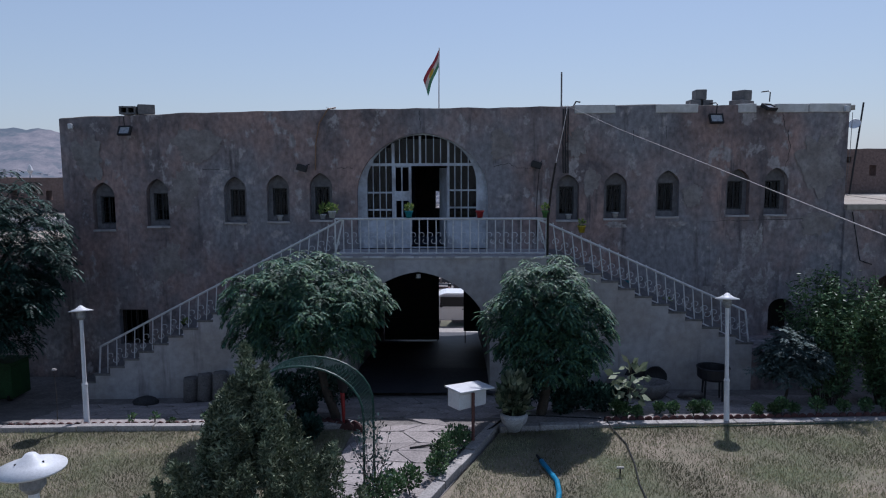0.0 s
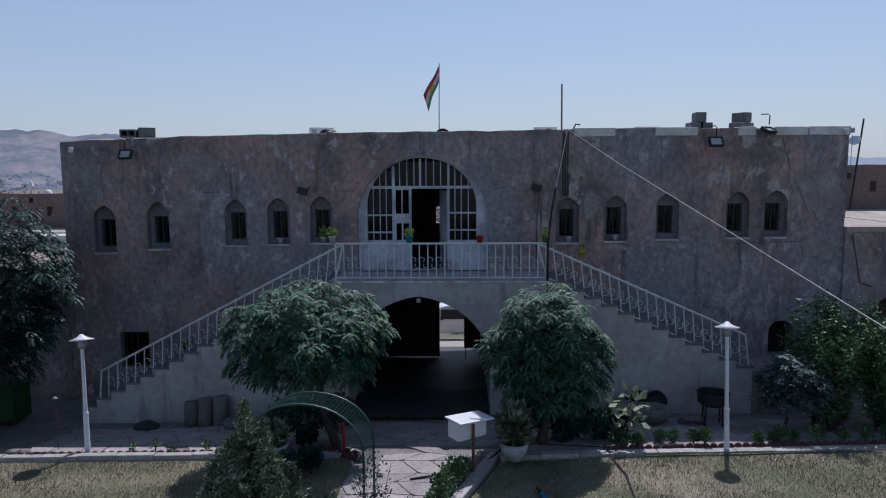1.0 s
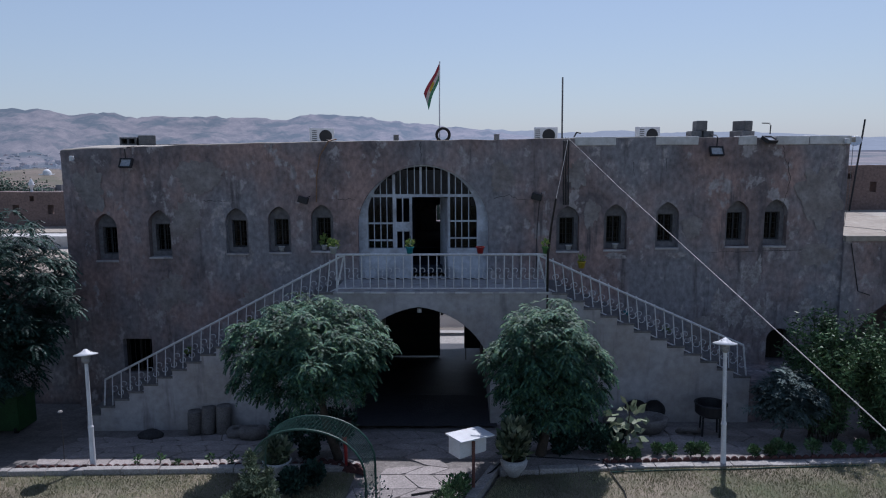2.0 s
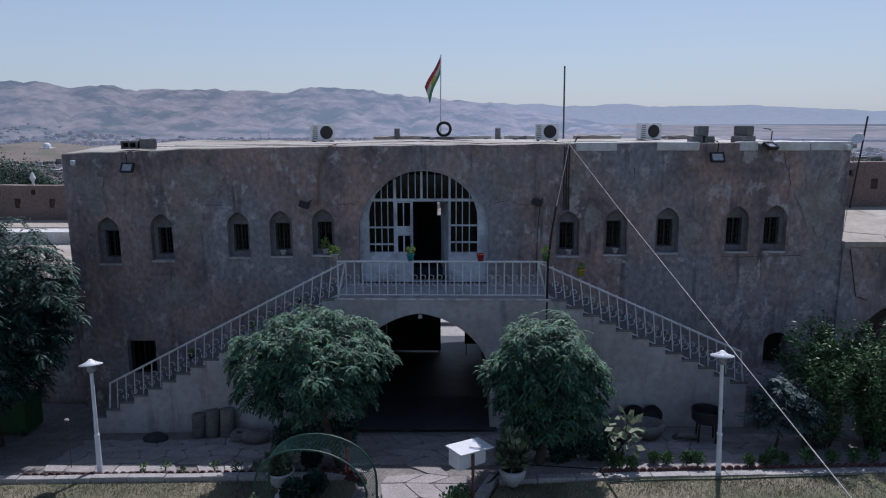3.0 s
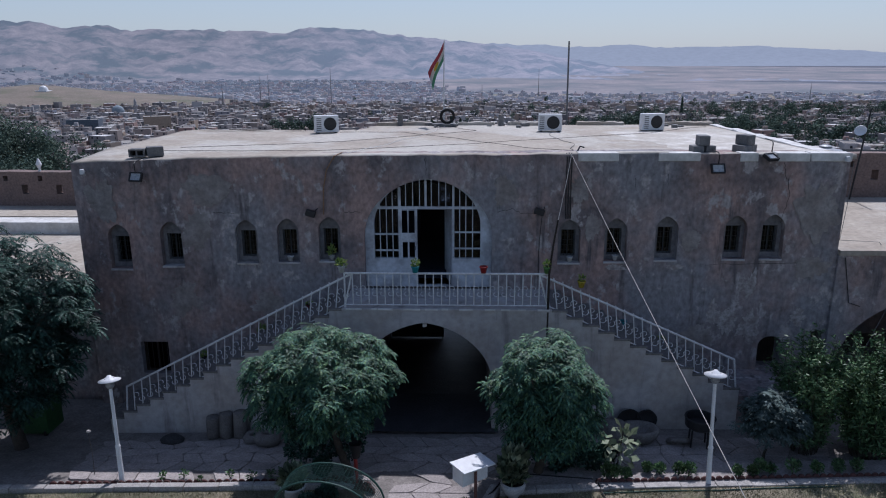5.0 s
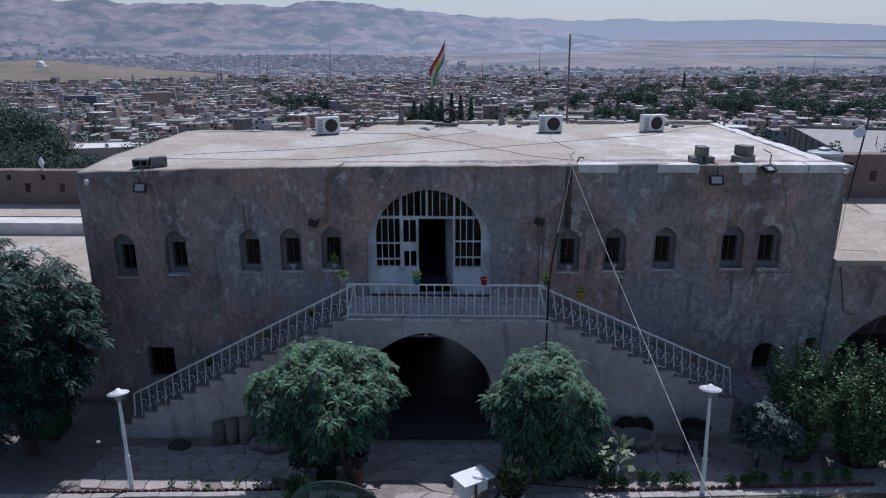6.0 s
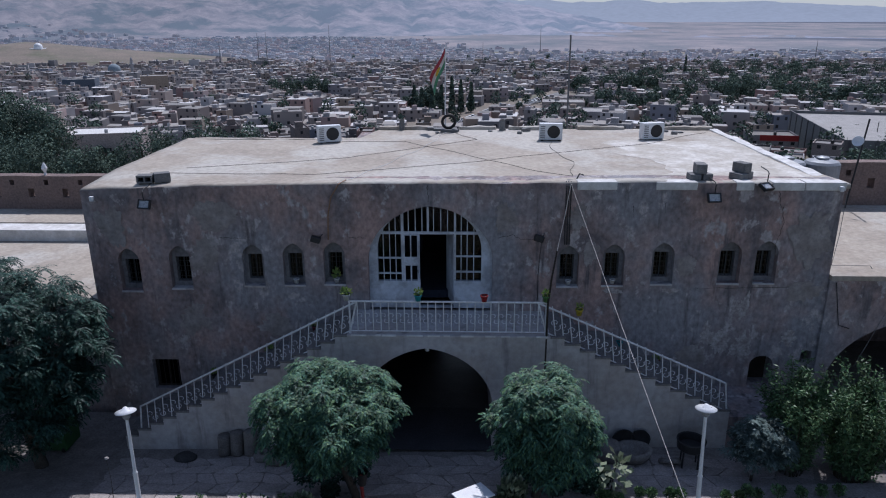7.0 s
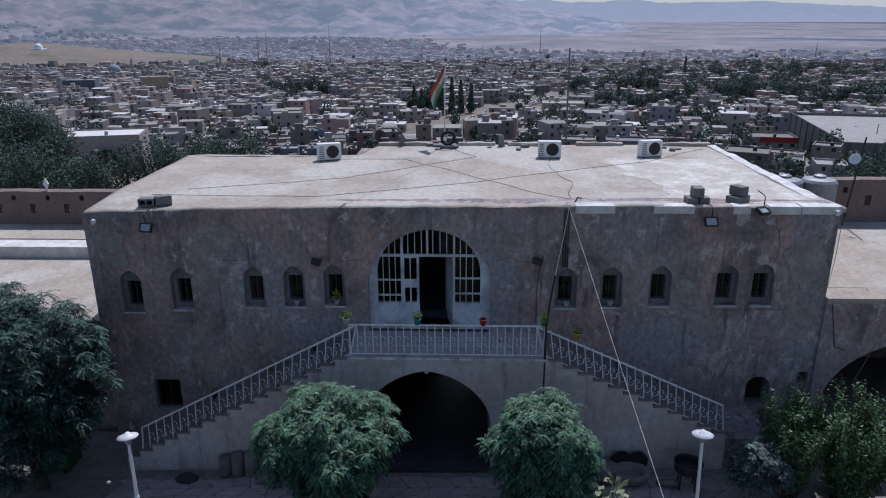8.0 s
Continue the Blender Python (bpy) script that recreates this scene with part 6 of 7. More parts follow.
# house colours with blue haze painted on as a weak glow
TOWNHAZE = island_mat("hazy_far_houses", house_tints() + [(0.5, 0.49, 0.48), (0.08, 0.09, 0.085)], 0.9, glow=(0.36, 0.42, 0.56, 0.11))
TOWNDARK = island_mat("far_openings", [(0.03, 0.03, 0.035), (0.06, 0.06, 0.065)], 0.6)


def house(m, w, d, h, wallmat, roofmat, r, label, storeys=1, pw=0.25, group="town houses"):
    """A flat-roofed house: walls with a parapet round a sunken roof, windows and a door on the sides that show."""
    th = thing("house", m, label, "house", group)
    bm = bmesh.new()
    lo, hi = [(-w / 2, 0), (w / 2, 0), (w / 2, d), (-w / 2, d)], []
    inner = [(-w / 2 + pw, pw), (w / 2 - pw, pw), (w / 2 - pw, d - pw), (-w / 2 + pw, d - pw)]
    rings = [[bm.verts.new((x, y, z)) for x, y in ring] for ring, z in ((lo, -5), (lo, h), (inner, h), (inner, h - 0.6))]
    for A, B in zip(rings, rings[1:]):
        for i in range(4):
            j = (i + 1) % 4
            bm.faces.new((A[i], A[j], B[j], B[i]))
    part("wall", bm, wallmat, th)
    rv = [(x, y, h - 0.5) for x, y in inner]
    part("roof", (rv, [(0, 1, 2, 3)]), roofmat, th)
    for s in range(storeys):
        z = 1.0 + s * 3.1
        n = max(1, int(w / 3.4))
        for i in range(n):
            if r.random() < 0.25:
                continue
            x = -w / 2 + w * (i + 0.5) / n + r.uniform(-0.4, 0.4)
            ww, hh = r.uniform(0.9, 1.5), r.uniform(1.0, 1.3)
            win = part("window", box((x - ww / 2, -0.05, z), (x + ww / 2, 0.1, z + hh)), wallmat, th)
            part("pane", box((x - ww / 2 + 0.08, -0.07, z + 0.08), (x + ww / 2 - 0.08, 0.0, z + hh - 0.08)), DARKPANE, win)
    k = r.random()
    if k < 0.55:
        x, y = r.uniform(-w / 3, w / 3), r.uniform(d * 0.3, d * 0.8)
        part("roof_room", box((x - 1.3, y - 1.2, h - 0.5), (x + 1.3, y + 1.2, h + 1.6)), wallmat, th)
    if k > 0.3:
        x, y = r.uniform(-w / 3, w / 3), r.uniform(d * 0.2, d * 0.8)
        t = part("water_tank", lathe([(0, 0), (0.5, 0), (0.5, 1.0), (0.2, 1.15), (0, 1.15)], 12), r.choice([TANK, WHITE, DARKMETAL]), th)
        t.location = (x, y, h - 0.5)
    return th


tr = random.Random(77)
# named buildings just below the castle
house(pose(-106, 206, -27.0, 0, 0, 14), 21, 15, 6.2, mat("pale_tan_wall", (0.46, 0.39, 0.36), (0.40, 0.34, 0.31), scale=0.4, fine=3), WHITEWASH, tr, "tan house with a bright white flat roof among trees", 1, 0.05)
bigr = pose(109, 208, -31.6, 0, 0, -12)
th = thing("block_building", bigr, "large unfinished grey block building with a pale flat roof", "building")
bm = bmesh.new()
W, D, H = 60, 70, 9.0
rings = [[bm.verts.new((x, y, z)) for x, y in ring] for ring, z in (([(0, 0), (W, 0), (W, D), (0, D)], -3), ([(0, 0), (W, 0), (W, D), (0, D)], H), ([(0.3, 0.3), (W - 0.3, 0.3), (W - 0.3, D - 0.3), (0.3, D - 0.3)], H), ([(0.3, 0.3), (W - 0.3, 0.3), (W - 0.3, D - 0.3), (0.3, D - 0.3)], H - 1.1))]
for A, B in zip(rings, rings[1:]):
    for i in range(4):
        bm.faces.new((A[i], A[(i + 1) % 4], B[(i + 1) % 4], B[i]))
part("wall", bm, CONCRETE, th)
part("roof", ([(0.3, 0.3, H - 1.0), (W - 0.3, 0.3, H - 1.0), (W - 0.3, D - 0.3, H - 1.0), (0.3, D - 0.3, H - 1.0)], [(0, 1, 2, 3)]), TOWNROOF[2], th)
for i in range(9):
    part("pilaster", box((-0.25, 1 + i * 8.2, -3), (0.0, 1.8 + i * 8.2, H + 0.02)), TOWNWALL[3], th)
    part("pilaster", box((1 + i * 7, -0.25, -3), (1.8 + i * 7, 0.0, H + 0.02)), TOWNWALL[3], th)
for i in range(4):
    part("starter_bar", tube([(16 + i * 9, 25, H - 1), (16 + i * 9, 25, H + 2.2)], 0.12, 5), DARKMETAL, th)
th = house(pose(103, 240, -33.6, 0, 0, -10), 15, 12, 7.2, TOWNWALL[2], TOWNROOF[1], tr, "grey house with a red painted parapet band", 2)
part("parapet_band", box((-4.5, -0.08, 5.4), (7.55, 0.0, 7.25)), paint["red"], th, "red painted parapet band")
house(pose(128, 322, -37.5, 0, 0, 0), 10, 10, 8.0, WHITEWASH, TOWNROOF[2], tr, "narrow white house above its neighbours", 2)
house(pose(54, 392, -40.5, 0, 0, -6), 23, 18, 8.2, TOWNWALL[4], TOWNROOF[2], tr, "pale two-storey house with wide balconies", 2)
house(pose(64, 343, -38.4, 0, 0, -4), 27, 18, 7.0, TOWNWALL[6], TOWNROOF[2], tr, "long pale two-storey house with a flat roof", 2)
house(pose(-310, 570, -47, 0, 0, 16), 24, 18, 13, mat("blue_grey_wall", (0.16, 0.19, 0.24), fine=4), TOWNROOF[0], tr, "blue-grey three-storey public building", 3)
house(pose(-240, 552, -46, 0, 0, 24), 20, 16, 16, mat("ochre_wall", (0.47, 0.37, 0.29), (0.41, 0.32, 0.25), scale=0.4, fine=3), TOWNROOF[2], tr, "tan three-storey building with a flat roof", 3)

STREET = [(-16, 285), (-2, 345), (4.5, 371), (17, 422), (50, 501), (80, 590)]


def near_street(x, y):
    return abs(x - ramp_at([(b, a) for a, b in STREET], y)) < 19 and 285 < y < 600


taken = [(-106, 214, 15), (140, 240, 44), (105, 246, 10), (128, 326, 9), (54, 400, 16), (64, 352, 18), (-318, 580, 28), (-240, 560, 20), (-399, 810, 24)]
near_n = 0
V, F, V2, F2, V3, F3 = [], [], [], [], [], []


def far_box(vs, fs, m, lo, hi, bottom=False):
    n = len(vs)
    for z in (lo[2], hi[2]):
        for x, y in ((lo[0], lo[1]), (hi[0], lo[1]), (hi[0], hi[1]), (lo[0], hi[1])):
            vs.append(tuple(m @ Vector((x, y, z))))
    fs.extend([(n + 4, n + 5, n + 6, n + 7), (n, n + 1, n + 5, n + 4), (n + 1, n + 2, n + 6, n + 5), (n + 2, n + 3, n + 7, n + 6), (n + 3, n, n + 4, n + 7)])


y = 150.0
VH, FH = [], []
while y < 2330:
    step = 9.0 + 0.008 * y
    half = 0.70 * y + 25
    x = -half
    while x < half:
        w = tr.uniform(4, 11) * (1 + y / 3000)
        xx, yy = x + w / 2 + tr.uniform(-1, 1), y + tr.uniform(-0.5, 0.5) * step
        x += w + tr.choice((0.6, 1.0, 1.5, 2.5, 5.0))
        gz = max(land_z(xx, yy), plain_z(yy), slope_z(xx, yy)) if yy > 1500 else land_z(xx, yy)
        west = min(1.0, max(0.0, (4 - math.degrees(math.atan2(xx, yy))) / 9))
        reach = 1000 + 900 * west
        if yy < 200 and (xx < -50 or (xx > 60 and yy < 180)):
            continue
        if any(math.hypot(xx - a, yy - b) < c + 4 for a, b, c in taken) or near_street(xx, yy):
            continue
        if math.hypot((xx + 720) / 350, (yy - 1150) / 200) < 1 or (yy > reach and tr.random() < (yy - reach) / (800 - 350 * west)):
            continue
        if tr.random() < 0.10:
            continue
        d = tr.uniform(6, 11)
        st = tr.choice((1, 1, 1, 1, 1, 2, 2, 3) if yy < 600 else (1, 1, 1, 1, 2, 2, 2, 3))
        h = 3.0 * st + tr.uniform(-0.5, 0.6)
        m = pose(xx, yy, gz, 0, 0, tr.gauss(0, 7) + 55 * noise.noise(Vector((xx * 0.006, yy * 0.006, 8))))
        if yy < 300 and near_n < 230:
            near_n += 1
            mi = tr.randrange(len(TOWNWALL))
            tone = ("tan", "brown", "grey", "dark grey", "pale tan", "reddish brown", "whitish", "dark grey", "ochre", "blue-grey")[mi]
            house(m, w, d, h, TOWNWALL[mi], tr.choice(TOWNROOF), tr, "%s flat-roofed %s town house below the castle" % (tone, "single-storey" if st == 1 else "two-storey"), st)
            continue
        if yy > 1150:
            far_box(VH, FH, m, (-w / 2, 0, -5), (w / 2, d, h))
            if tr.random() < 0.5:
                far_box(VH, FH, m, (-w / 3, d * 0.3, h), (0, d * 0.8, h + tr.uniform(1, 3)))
            continue
        far_box(V, F, m, (-w / 2, 0, -3), (w / 2, d, h))
        far_box(V2, F2, m, (-w / 2 + 0.25, 0.25, h - 0.1), (w / 2 - 0.25, d - 0.25, h + 0.06))
        if tr.random() < 0.6:
            a, b = tr.uniform(-w / 3, w / 4), tr.uniform(0.2, 0.7) * d
            far_box(V, F, m, (a - 1.3, b - 1.2, h), (a + 1.3, b + 1.2, h + tr.uniform(0.9, 2.4)))
        if tr.random() < 0.45:
            a, b = tr.uniform(-w / 3, w / 3), tr.uniform(0.1, 0.9) * d
            far_box(V2, F2, m, (a - 0.5, b - 0.5, h), (a + 0.5, b + 0.5, h + 1.2))
        if yy < 900:
            for s in range(st):
                n = max(1, int(w / 3.2))
                for i in range(n):
                    if tr.random() < 0.75:
                        a = -w / 2 + w * (i + 0.5) / n
                        far_box(V3, F3, m, (a - 0.55, -0.06, 0.9 + 3.1 * s), (a + 0.55, 0.02, 2.2 + 3.1 * s))
        if tr.random() < 0.3:
            far_box(V, F, m, (-w / 2 - 3, -3, -3), (w / 2, -2.75, tr.uniform(1.5, 2.4)))
    y += step
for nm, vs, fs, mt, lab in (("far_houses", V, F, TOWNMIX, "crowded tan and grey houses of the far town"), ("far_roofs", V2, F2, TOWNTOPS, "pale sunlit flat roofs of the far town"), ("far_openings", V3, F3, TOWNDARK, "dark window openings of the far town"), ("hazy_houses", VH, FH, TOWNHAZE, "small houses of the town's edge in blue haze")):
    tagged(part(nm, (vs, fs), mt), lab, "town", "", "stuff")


# trees in and below the town
def clump(vs, fs, r, c, rx, rz, n, size):
    for _ in range(n):
        d = Vector((r.gauss(0, 1), r.gauss(0, 1), r.gauss(0.1, 1))).normalized()
        k = (0.62 + 0.38 * r.random()) * (0.85 + 0.35 * noise.noise(d * 2.2 + c))
        p = c + Vector((d.x * rx, d.y * rx, d.z * rz)) * k
        q = (d + Vector((r.gauss(0, 0.6), r.gauss(0, 0.6), r.gauss(0, 0.6)))).normalized()
        w = q.orthogonal().normalized() * size * r.uniform(0.35, 0.7)
        u = q.cross(w).normalized() * size * r.uniform(0.35, 0.7)
        m = len(vs)
        vs.extend([tuple(p - w - u), tuple(p + w - u * 0.6), tuple(p + u), tuple(p - w * 0.8 + u * 0.4)])
        fs.append((m, m + 1, m + 2, m + 3))


def far_tree(x, y, top, rx, label, seed, n=700, size=0.5, name="tree", group="trees below the castle", lobes=5, material=None):
    r = random.Random(seed)
    gz = land_z(x, y)
    th = thing(name, pose(x, y, gz), label, "tree", group)
    h = (top - gz) * 1.2
    part("trunk", trunk_mesh(r, Vector((0, 0, 0)), Vector((0, 0, h * 0.62)), (rx * 0.7, rx * 0.7, h * 0.3), 5, 0.018 * h), BARK, th)
    vs, fs = [], []
    for k in range(lobes):
        a = math.tau * k / lobes + r.uniform(-0.4, 0.4)
        off = 0.55 * rx if lobes > 1 else 0
        c = Vector((off * math.cos(a), off * math.sin(a), h * r.uniform(0.5, 0.8)))
        clump(vs, fs, r, c, rx * r.uniform(0.5, 0.75), h * r.uniform(0.18, 0.28), n // lobes, size)
    part("crown", (vs, fs), material or LEAF_FAR, th)


for k, (x, y, top, rx) in enumerate(((-48, 76, 2.2, 5.0), (-42.5, 72, 2.2, 4.4), (-54, 80, 2.4, 6.0), (-46, 64, -1.0, 4.0), (-40, 66, -0.6, 3.4))):
    far_tree(x, y, top, rx, "large dark green tree behind the parapet", 1 + k, 15000, 0.17, lobes=12)
for k, (x, y, top, rx) in enumerate(((-36, 60, -0.4, 2.6), (-31, 62, -0.9, 2.8), (-27, 64, 0.0, 2.8), (-23, 62, -0.2, 2.6), (-19, 64, -0.7, 2.4), (-39, 57, -0.8, 2.4), (-16, 62, -1.2, 2.0), (-30, 58, -1.4, 2.4), (-24, 70, -0.4, 2.6))):
    far_tree(x, y, top + 1.0, rx, "green leafy tree on the slope behind the castle", 20 + k, 6500, 0.14, lobes=7)
for k, (x, y, top, rx) in enumerate(((19, 66, -0.6, 2.0), (34, 62, -0.8, 2.6), (38, 64, -1.2, 2.6), (31, 60, -1.6, 2.2), (41, 70, -0.8, 2.6))):
    far_tree(x, y, top, rx, "green leafy tree on the slope behind the castle", 40 + k, 6000, 0.14, lobes=7)
for k, (x, y, h) in enumerate(((-25, 420, 15), (-18, 404, 20), (-13, 410, 17), (-7, 404, 22), (-2, 415, 20), (4, 425, 18), (-30, 430, 16), (240, 795, 26), (100, 470, 14))):
    r = random.Random(60 + k)
    gz = land_z(x, y)
    th = thing("cypress", pose(x, y, gz), "dark slender cypress tree in the town", "tree", "town cypresses")
    part("trunk", tube([(0, 0, -0.5), (0, 0, h * 0.4)], 0.3, 6, 0.15), BARK, th)
    vs, fs = [], []
    for z in range(6):
        clump(vs, fs, r, Vector((0, 0, h * (0.14 + 0.145 * z))), 2.9 * (1 - z * 0.13), h * 0.15, 150, 0.9)
    part("crown", (vs, fs), LEAF_FAR, th)
vs, fs = [], []
for _ in range(430):
    y = 150 + 1200 * tr.random() ** 1.3
    x = (tr.uniform(-0.68, 0.68) if tr.random() < 0.5 else tr.uniform(0.0, 0.68)) * y
    if x < -330 and y > 800:
        continue
    rad = tr.uniform(2.4, 5.0)
    clump(vs, fs, tr, Vector((x, y, land_z(x, y) + rad * 1.5)), rad, rad * tr.uniform(0.9, 1.5), 170, 0.9)
for cx, cy, sx, n in ((195, 512, 50, 45), (240, 600, 70, 40), (-24, 430, 14, 10), (135, 600, 40, 30), (270, 465, 50, 40), (460, 900, 170, 60), (-120, 560, 30, 16), (90, 420, 30, 14), (300, 780, 160, 50)):
    for _ in range(n):
        x, y = tr.gauss(cx, sx * 0.5), tr.gauss(cy, sx * 0.22)
        rad = tr.uniform(3.5, 7.0)
        clump(vs, fs, tr, Vector((x, y, land_z(x, y) + rad * 1.4)), rad, rad * tr.uniform(0.9, 1.6), 240, 1.1)
tagged(part("town_trees", (vs, fs), LEAF_FAR), "dark green trees scattered through the far town", "trees", "", "stuff")

# groves on the far slope
vs, fs = [], []
gr = random.Random(91)
for _ in range(5200):
    bear, dist = gr.choice((gr.uniform(-34, -3), gr.gauss(-23, 3.5))), gr.uniform(1450, 2420)
    x, y = dist * math.sin(radians(bear)), dist * math.cos(radians(bear))
    if math.hypot((x + 720) / 350, (y - 1150) / 200) < 1.3 or noise.noise(Vector((x * 0.004, y * 0.004, 5))) < -0.05:
        continue
    rad = gr.uniform(2.5, 6)
    clump(vs, fs, gr, Vector((x, y, max(land_z(x, y), plain_z(y), slope_z(x, y)) + rad * 0.5)), rad * 1.9, rad * 0.5, 22, 3.0)
# the haze over these groves is emission in their leaf material
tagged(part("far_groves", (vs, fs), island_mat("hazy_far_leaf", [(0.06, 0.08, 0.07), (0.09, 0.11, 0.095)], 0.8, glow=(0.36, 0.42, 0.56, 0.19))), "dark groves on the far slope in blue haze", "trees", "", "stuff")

# street with parked cars
sv, sf = [], []
for x, y in STREET:
    for s in (-5, 5):
        sv.append((x + s, y, land_z(x + s, y) + 0.5))
for i in range(len(STREET) - 1):
    sf.append((2 * i, 2 * i + 1, 2 * i + 3, 2 * i + 2))
setting("road", (sv, sf), mat("asphalt", (0.22, 0.21, 0.21), (0.17, 0.165, 0.16), scale=0.3, fine=3), "straight grey town street lined with parked cars", "road")


def town_car(m, material, label):
    th = thing("car", m, label, "car", "parked town cars")
    bm = bmesh.new()
    add_box(bm, (-0.85, -2.1, 0.25), (0.85, 2.1, 0.85), 0.12)
    part("body", bm, material, th)
    part("cabin", prism([(-0.75, -1.1), (0.75, -1.1), (0.75, 1.3), (-0.75, 1.3)], 0.85, 1.3), DARKPANE, th)
    part("roof", box((-0.72, -0.9, 1.3), (0.72, 1.1, 1.45), 0.05), material, th)
    for x in (-0.8, 0.8):
        for y in (-1.3, 1.3):
            part("wheel", lathe([(0, -0.1), (0.3, -0.1), (0.3, 0.1), (0, 0.1)], 8), BLACK, th).matrix_local = pose(x, y, 0.3, 0, 90, 0)


proto = None
for k in range(30):
    y = 352 + k * 6.6 + tr.uniform(-1, 1)
    cx = ramp_at([(b, a) for a, b in STREET], y)
    for s in (-3.6, 3.4, 0.5):
        if tr.random() < 0.3 or (s == 0.5 and tr.random() < 0.6):
            continue
        m = pose(cx + s, y, land_z(cx + s, y) + 0.52, 0, 0, -22)
        if proto is None:
            town_car(m, CARWHITE, "white car parked in the town street")
            proto = [o for o in scene.objects if o.name == "car"][0]
        else:
            copy_thing(proto, m)

# mosque, domed hilltop building, masts
DOMEMAT = mat("dome_tile", (0.30, 0.36, 0.40), (0.26, 0.31, 0.35), scale=1, fine=5)
th = thing("mosque", pose(-399, 812, -52), "low mosque with a pale dome and a minaret", "mosque")
part("hall", box((-13, -10, -4), (13, 10, 8), 0.3), TOWNWALL[6], th)
d = part("dome", lathe([(6.6, 8), (6.9, 9.6), (6.3, 12.4), (4.5, 14.6), (2, 16), (0, 16.4)], 24), DOMEMAT, th, "pale blue-grey dome", True)
mn = part("minaret", lathe([(1.9, -2), (1.8, 14.5), (2.8, 15), (2.8, 16.4), (1.6, 16.6), (1.5, 20.5), (0, 24)], 14), TOWNWALL[6], th)
mn.location = (21, 0, 0)
th = thing("domed_tomb", pose(-667, 1120, land_z(-667, 1120) - 1), "white dome on the bare hill", "tomb")
part("dome", lathe([(6.5, 0), (6.5, 3), (5.5, 6.5), (3, 8.6), (0, 9.4)], 20), WHITE, th, "", True)
part("base", box((-9, -9, -3), (9, 9, 1.5), 0.3), WHITE, th)
for x, y, h in ((-306, 1069, 48), (-293, 1068, 50), (-340, 1000, 38), (-205, 1100, 60), (140, 1355, 62), (25, 1000, 36), (600, 1260, 36)):
    gz = land_z(x, y)
    th = thing("radio_mast", pose(x, y, gz), "thin lattice radio mast above the town roofs", "mast", "radio masts")
    part("tower", tube([(0, 0, -1), (0, 0, h * 0.75)], 0.9, 4, 0.45), CONCRETE, th)
    part("tip", tube([(0, 0, h * 0.7), (0, 0, h)], 0.35, 5, 0.2), CONCRETE, th)


# lawn grass
def grass(name, n, x0, x1, y0, y1, keep, label, seed):
    r = random.Random(seed)
    vs, fs = [], []
    while len(fs) < n:
        x, y = r.uniform(x0, x1), r.uniform(y0, y1)
        if not keep(x, y) or noise.noise(Vector((x * 0.9, y * 0.9, 0))) + r.uniform(-0.5, 0.5) < -0.45:
            continue
        h, a = r.uniform(0.02, 0.065), r.uniform(0, math.tau)
        dx, dy = math.cos(a) * 0.006, math.sin(a) * 0.006
        lx, ly = r.gauss(0, 0.025), r.gauss(0, 0.025)
        m = len(vs)
        z = lawn_z(x, y)
        vs.extend([(x - dx, y - dy, z - 0.005), (x + dx, y + dy, z - 0.005), (x + lx, y + ly, z + h)])
        fs.append((m, m + 1, m + 2))
    tagged(part(name, (vs, fs), GRASS), label, "grass", "", "stuff")


GRASS = island_mat("dry_grass", [(0.15, 0.175, 0.085), (0.23, 0.22, 0.125), (0.31, 0.275, 0.185), (0.19, 0.20, 0.11), (0.35, 0.31, 0.22)], 0.8, 0.1, 0.9)
grass("grass", 60000, -9.5, -2.0, 13.5, 18.2, lambda x, y: y < kerb_y(x) - 0.32, "short dry grass of the lawn", 1)
grass("grass", 80000, -0.3, 10.5, 13.5, 19.2, lambda x, y: y < kerb_y(x) - 0.42 and x > -0.3 + (y - 15.2) * 0.36 + 0.15, "short dry grass of the lawn", 2)

# red scalloped edging along the beds
TERRA = mat("terracotta_edging", (0.13, 0.055, 0.05), (0.08, 0.04, 0.038), scale=8, fine=40, per=0.2)
bm = bmesh.new()
pts = [(0.075 * math.cos(math.pi * i / 8), 0.075 * math.sin(math.pi * i / 8)) for i in range(9)]
f = [bm.verts.new((x, -0.018, z)) for x, z in pts]
b = [bm.verts.new((x, 0.018, z)) for x, z in pts]
bm.faces.new(f)
bm.faces.new(b[::-1])
for i in range(8):
    bm.faces.new((f[i], b[i], b[i + 1], f[i + 1]))
scallop = to_mesh("edging_tile", bm)
for x0, x1, off in ((-8.6, -2.6, 0.0), (3.0, 9.2, -0.17)):
    th = thing("bed_edging", pose(0, 0, 0), "row of red scalloped edging tiles along the bed", "edging")
    x = x0
    while x < x1:
        o = part("edging_tile", scallop, TERRA, th)
        o.matrix_local = pose(x, kerb_y(x) + off, 0.13 if x > 0 else 0.01, rng.uniform(-8, 8), 0, 4)
        x += 0.16

th = thing("bed_edging", pose(0, 0, 0), "heap of red scalloped edging tiles beside the path", "edging")
for i in range(11):
    f = i / 10
    o = part("edging_tile", scallop, TERRA, th)
    o.matrix_local = pose(-2.7 + 0.9 * f, 18.5 - 0.3 * f + 0.12 * (i % 2), 0.0, rng.uniform(-12, 12), 0, -18 + rng.uniform(-10, 10)) @ Matrix.Diagonal((1.5, 1.5, 1.9, 1))

# flagstones of the courtyard and the path
PR = random.Random(12)


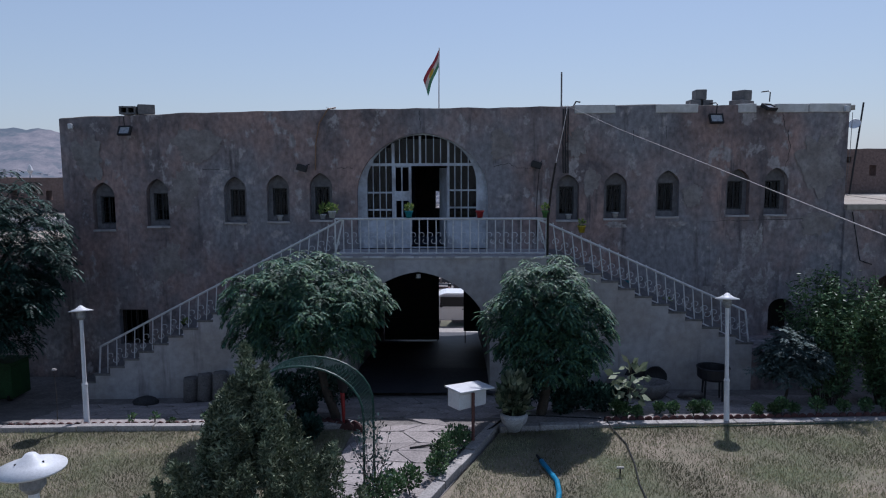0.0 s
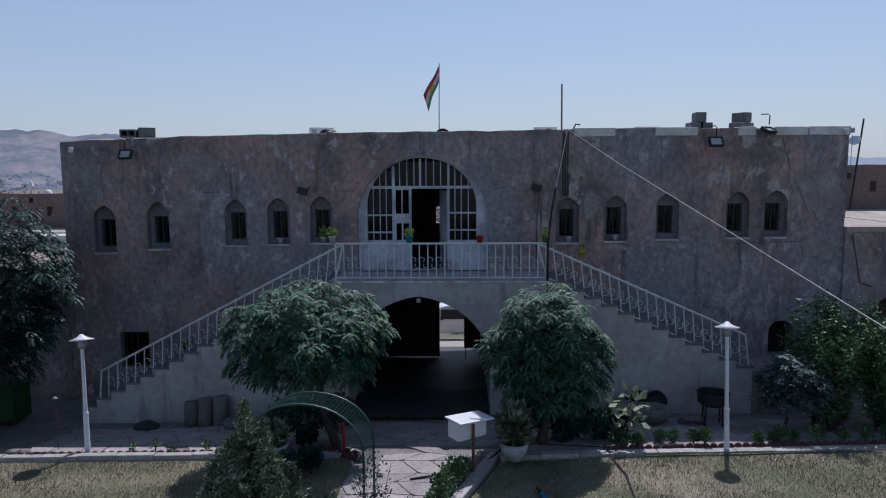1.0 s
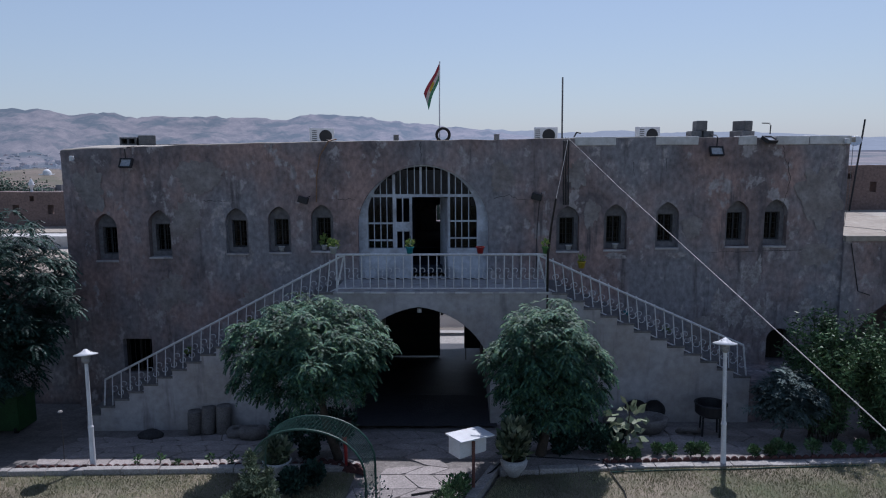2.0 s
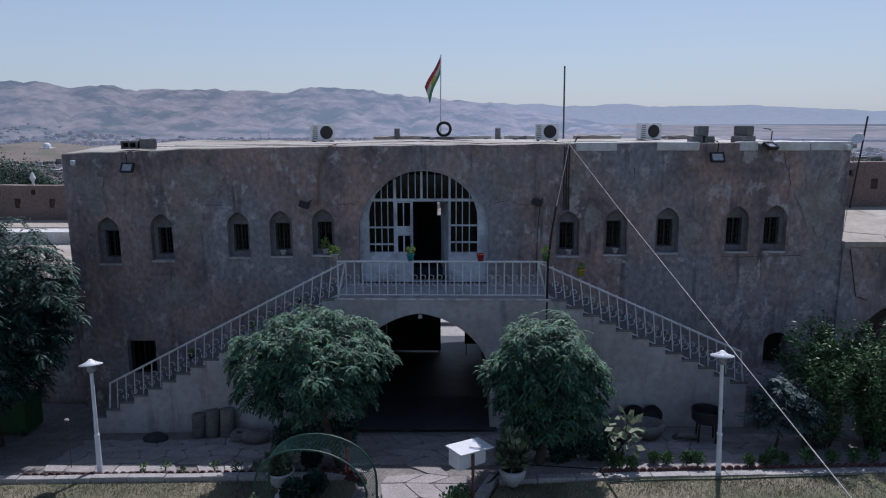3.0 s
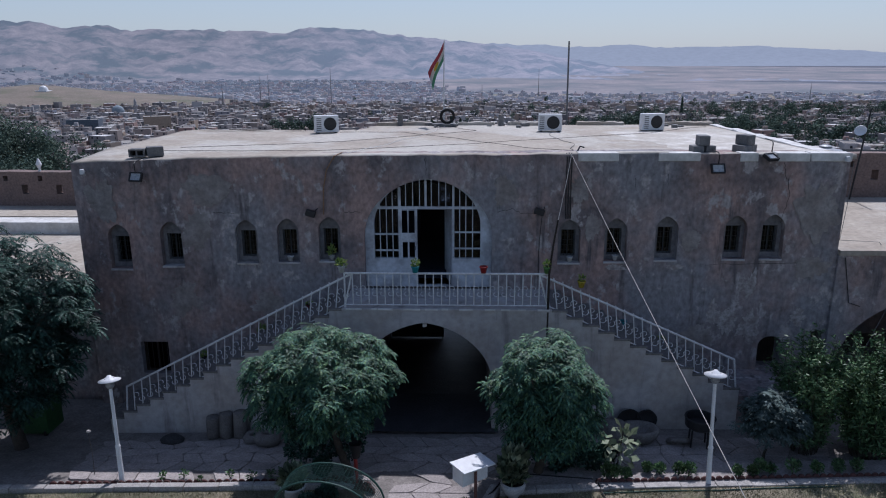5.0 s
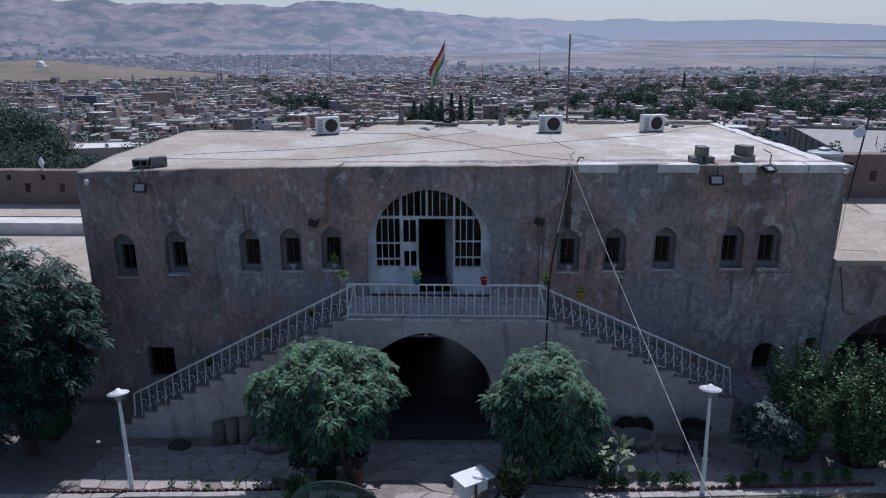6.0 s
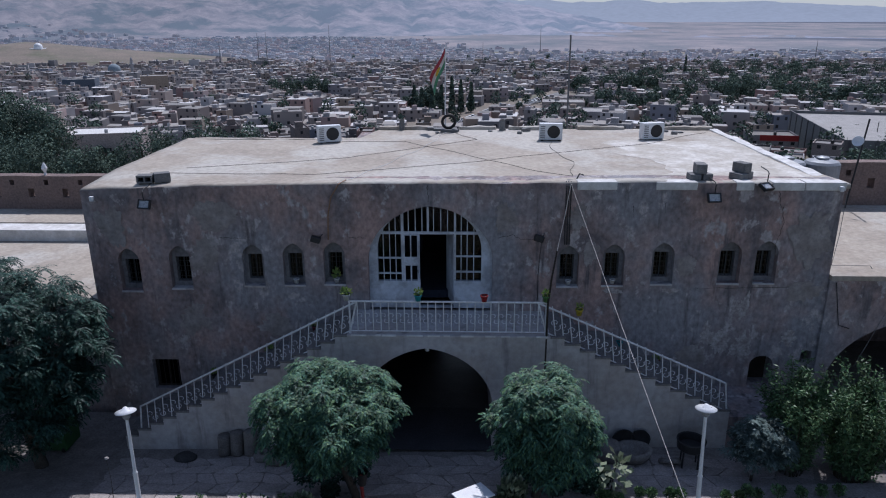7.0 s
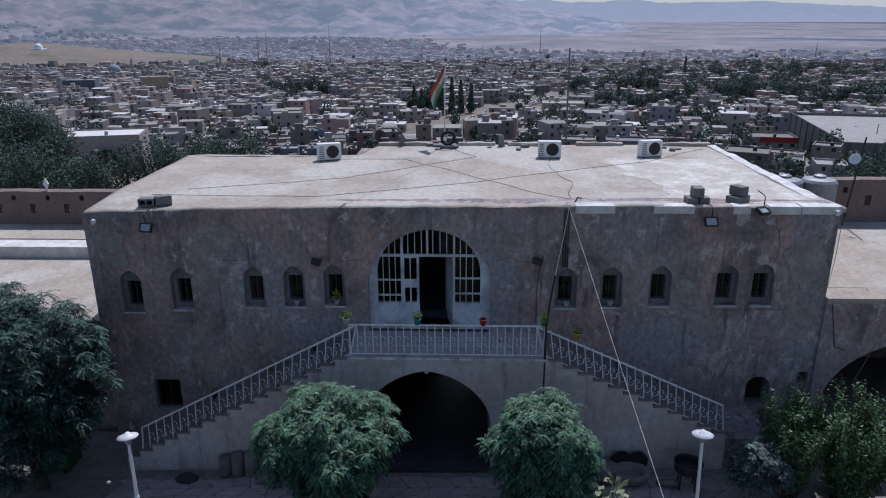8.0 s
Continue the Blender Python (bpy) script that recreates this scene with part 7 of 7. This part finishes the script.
def flag(corners):
    cx, cy = sum(p[0] for p in corners) / 4, sum(p[1] for p in corners) / 4
    pts = []
    for i in range(4):
        p, q = corners[i], corners[(i + 1) % 4]
        for f in (0.1, 0.5, 0.9):
            k = 0.972 + PR.uniform(-0.02, 0.012)
            pts.append((cx + k * (p[0] + (q[0] - p[0]) * f - cx), cy + k * (p[1] + (q[1] - p[1]) * f - cy)))
    n = len(pts)
    z = PR.uniform(-0.004, 0.006)
    bm = bmesh.new()
    lo = [bm.verts.new((x, y, court_z(x, y) - 0.05)) for x, y in pts]
    up = [bm.verts.new((x, y, court_z(x, y) + z - 0.006)) for x, y in pts]
    tp = [bm.verts.new((cx + (x - cx) * 0.975, cy + (y - cy) * 0.975, court_z(x, y) + z)) for x, y in pts]
    bm.faces.new(tp)
    for A, B in ((lo, up), (up, tp)):
        for i in range(n):
            j = (i + 1) % n
            bm.faces.new((A[i], A[j], B[j], B[i]))
    return bm


floor = bpy.data.objects["courtyard_floor"]
cells = []
GX, GN, GM = -8.8, 32, 17
grid = [[(GX + 0.56 * i + 0.28 * (j % 2) + PR.uniform(-0.15, 0.15), 13.6 + 0.45 * j + PR.uniform(-0.11, 0.11)) for i in range(GN)] for j in range(GM)]
for j in range(GM - 1):
    for i in range(GN - 1):
        c4 = (grid[j][i], grid[j][i + 1], grid[j + 1][i + 1], grid[j + 1][i])
        cx, cy = sum(p[0] for p in c4) / 4, sum(p[1] for p in c4) / 4
        xs, ys = [p[0] for p in c4], [p[1] for p in c4]
        path = min(xs) > -2.1 and max(xs) < -0.45 + (cy - 14.5) * 0.33 and cy < 18.6
        court = min(ys) > kerb_y(cx) + 0.02 and max(ys) < SY + 0.2
        if path or court:
            cells.append((cx, cy, c4))
cells.sort(key=lambda c: abs(c[1] - 17.5))
rest = bmesh.new()
for k, c in enumerate(cells):
    if k < 290:
        part("flagstone", flag(c[2]), PAVING, floor)
    else:
        b = flag(c[2])
        me = to_mesh("tmp", b)
        rest.from_mesh(me)
        bpy.data.meshes.remove(me)
o = part("flagstone_rest", rest, PAVING, floor)
tagged(o, kind="stuff")
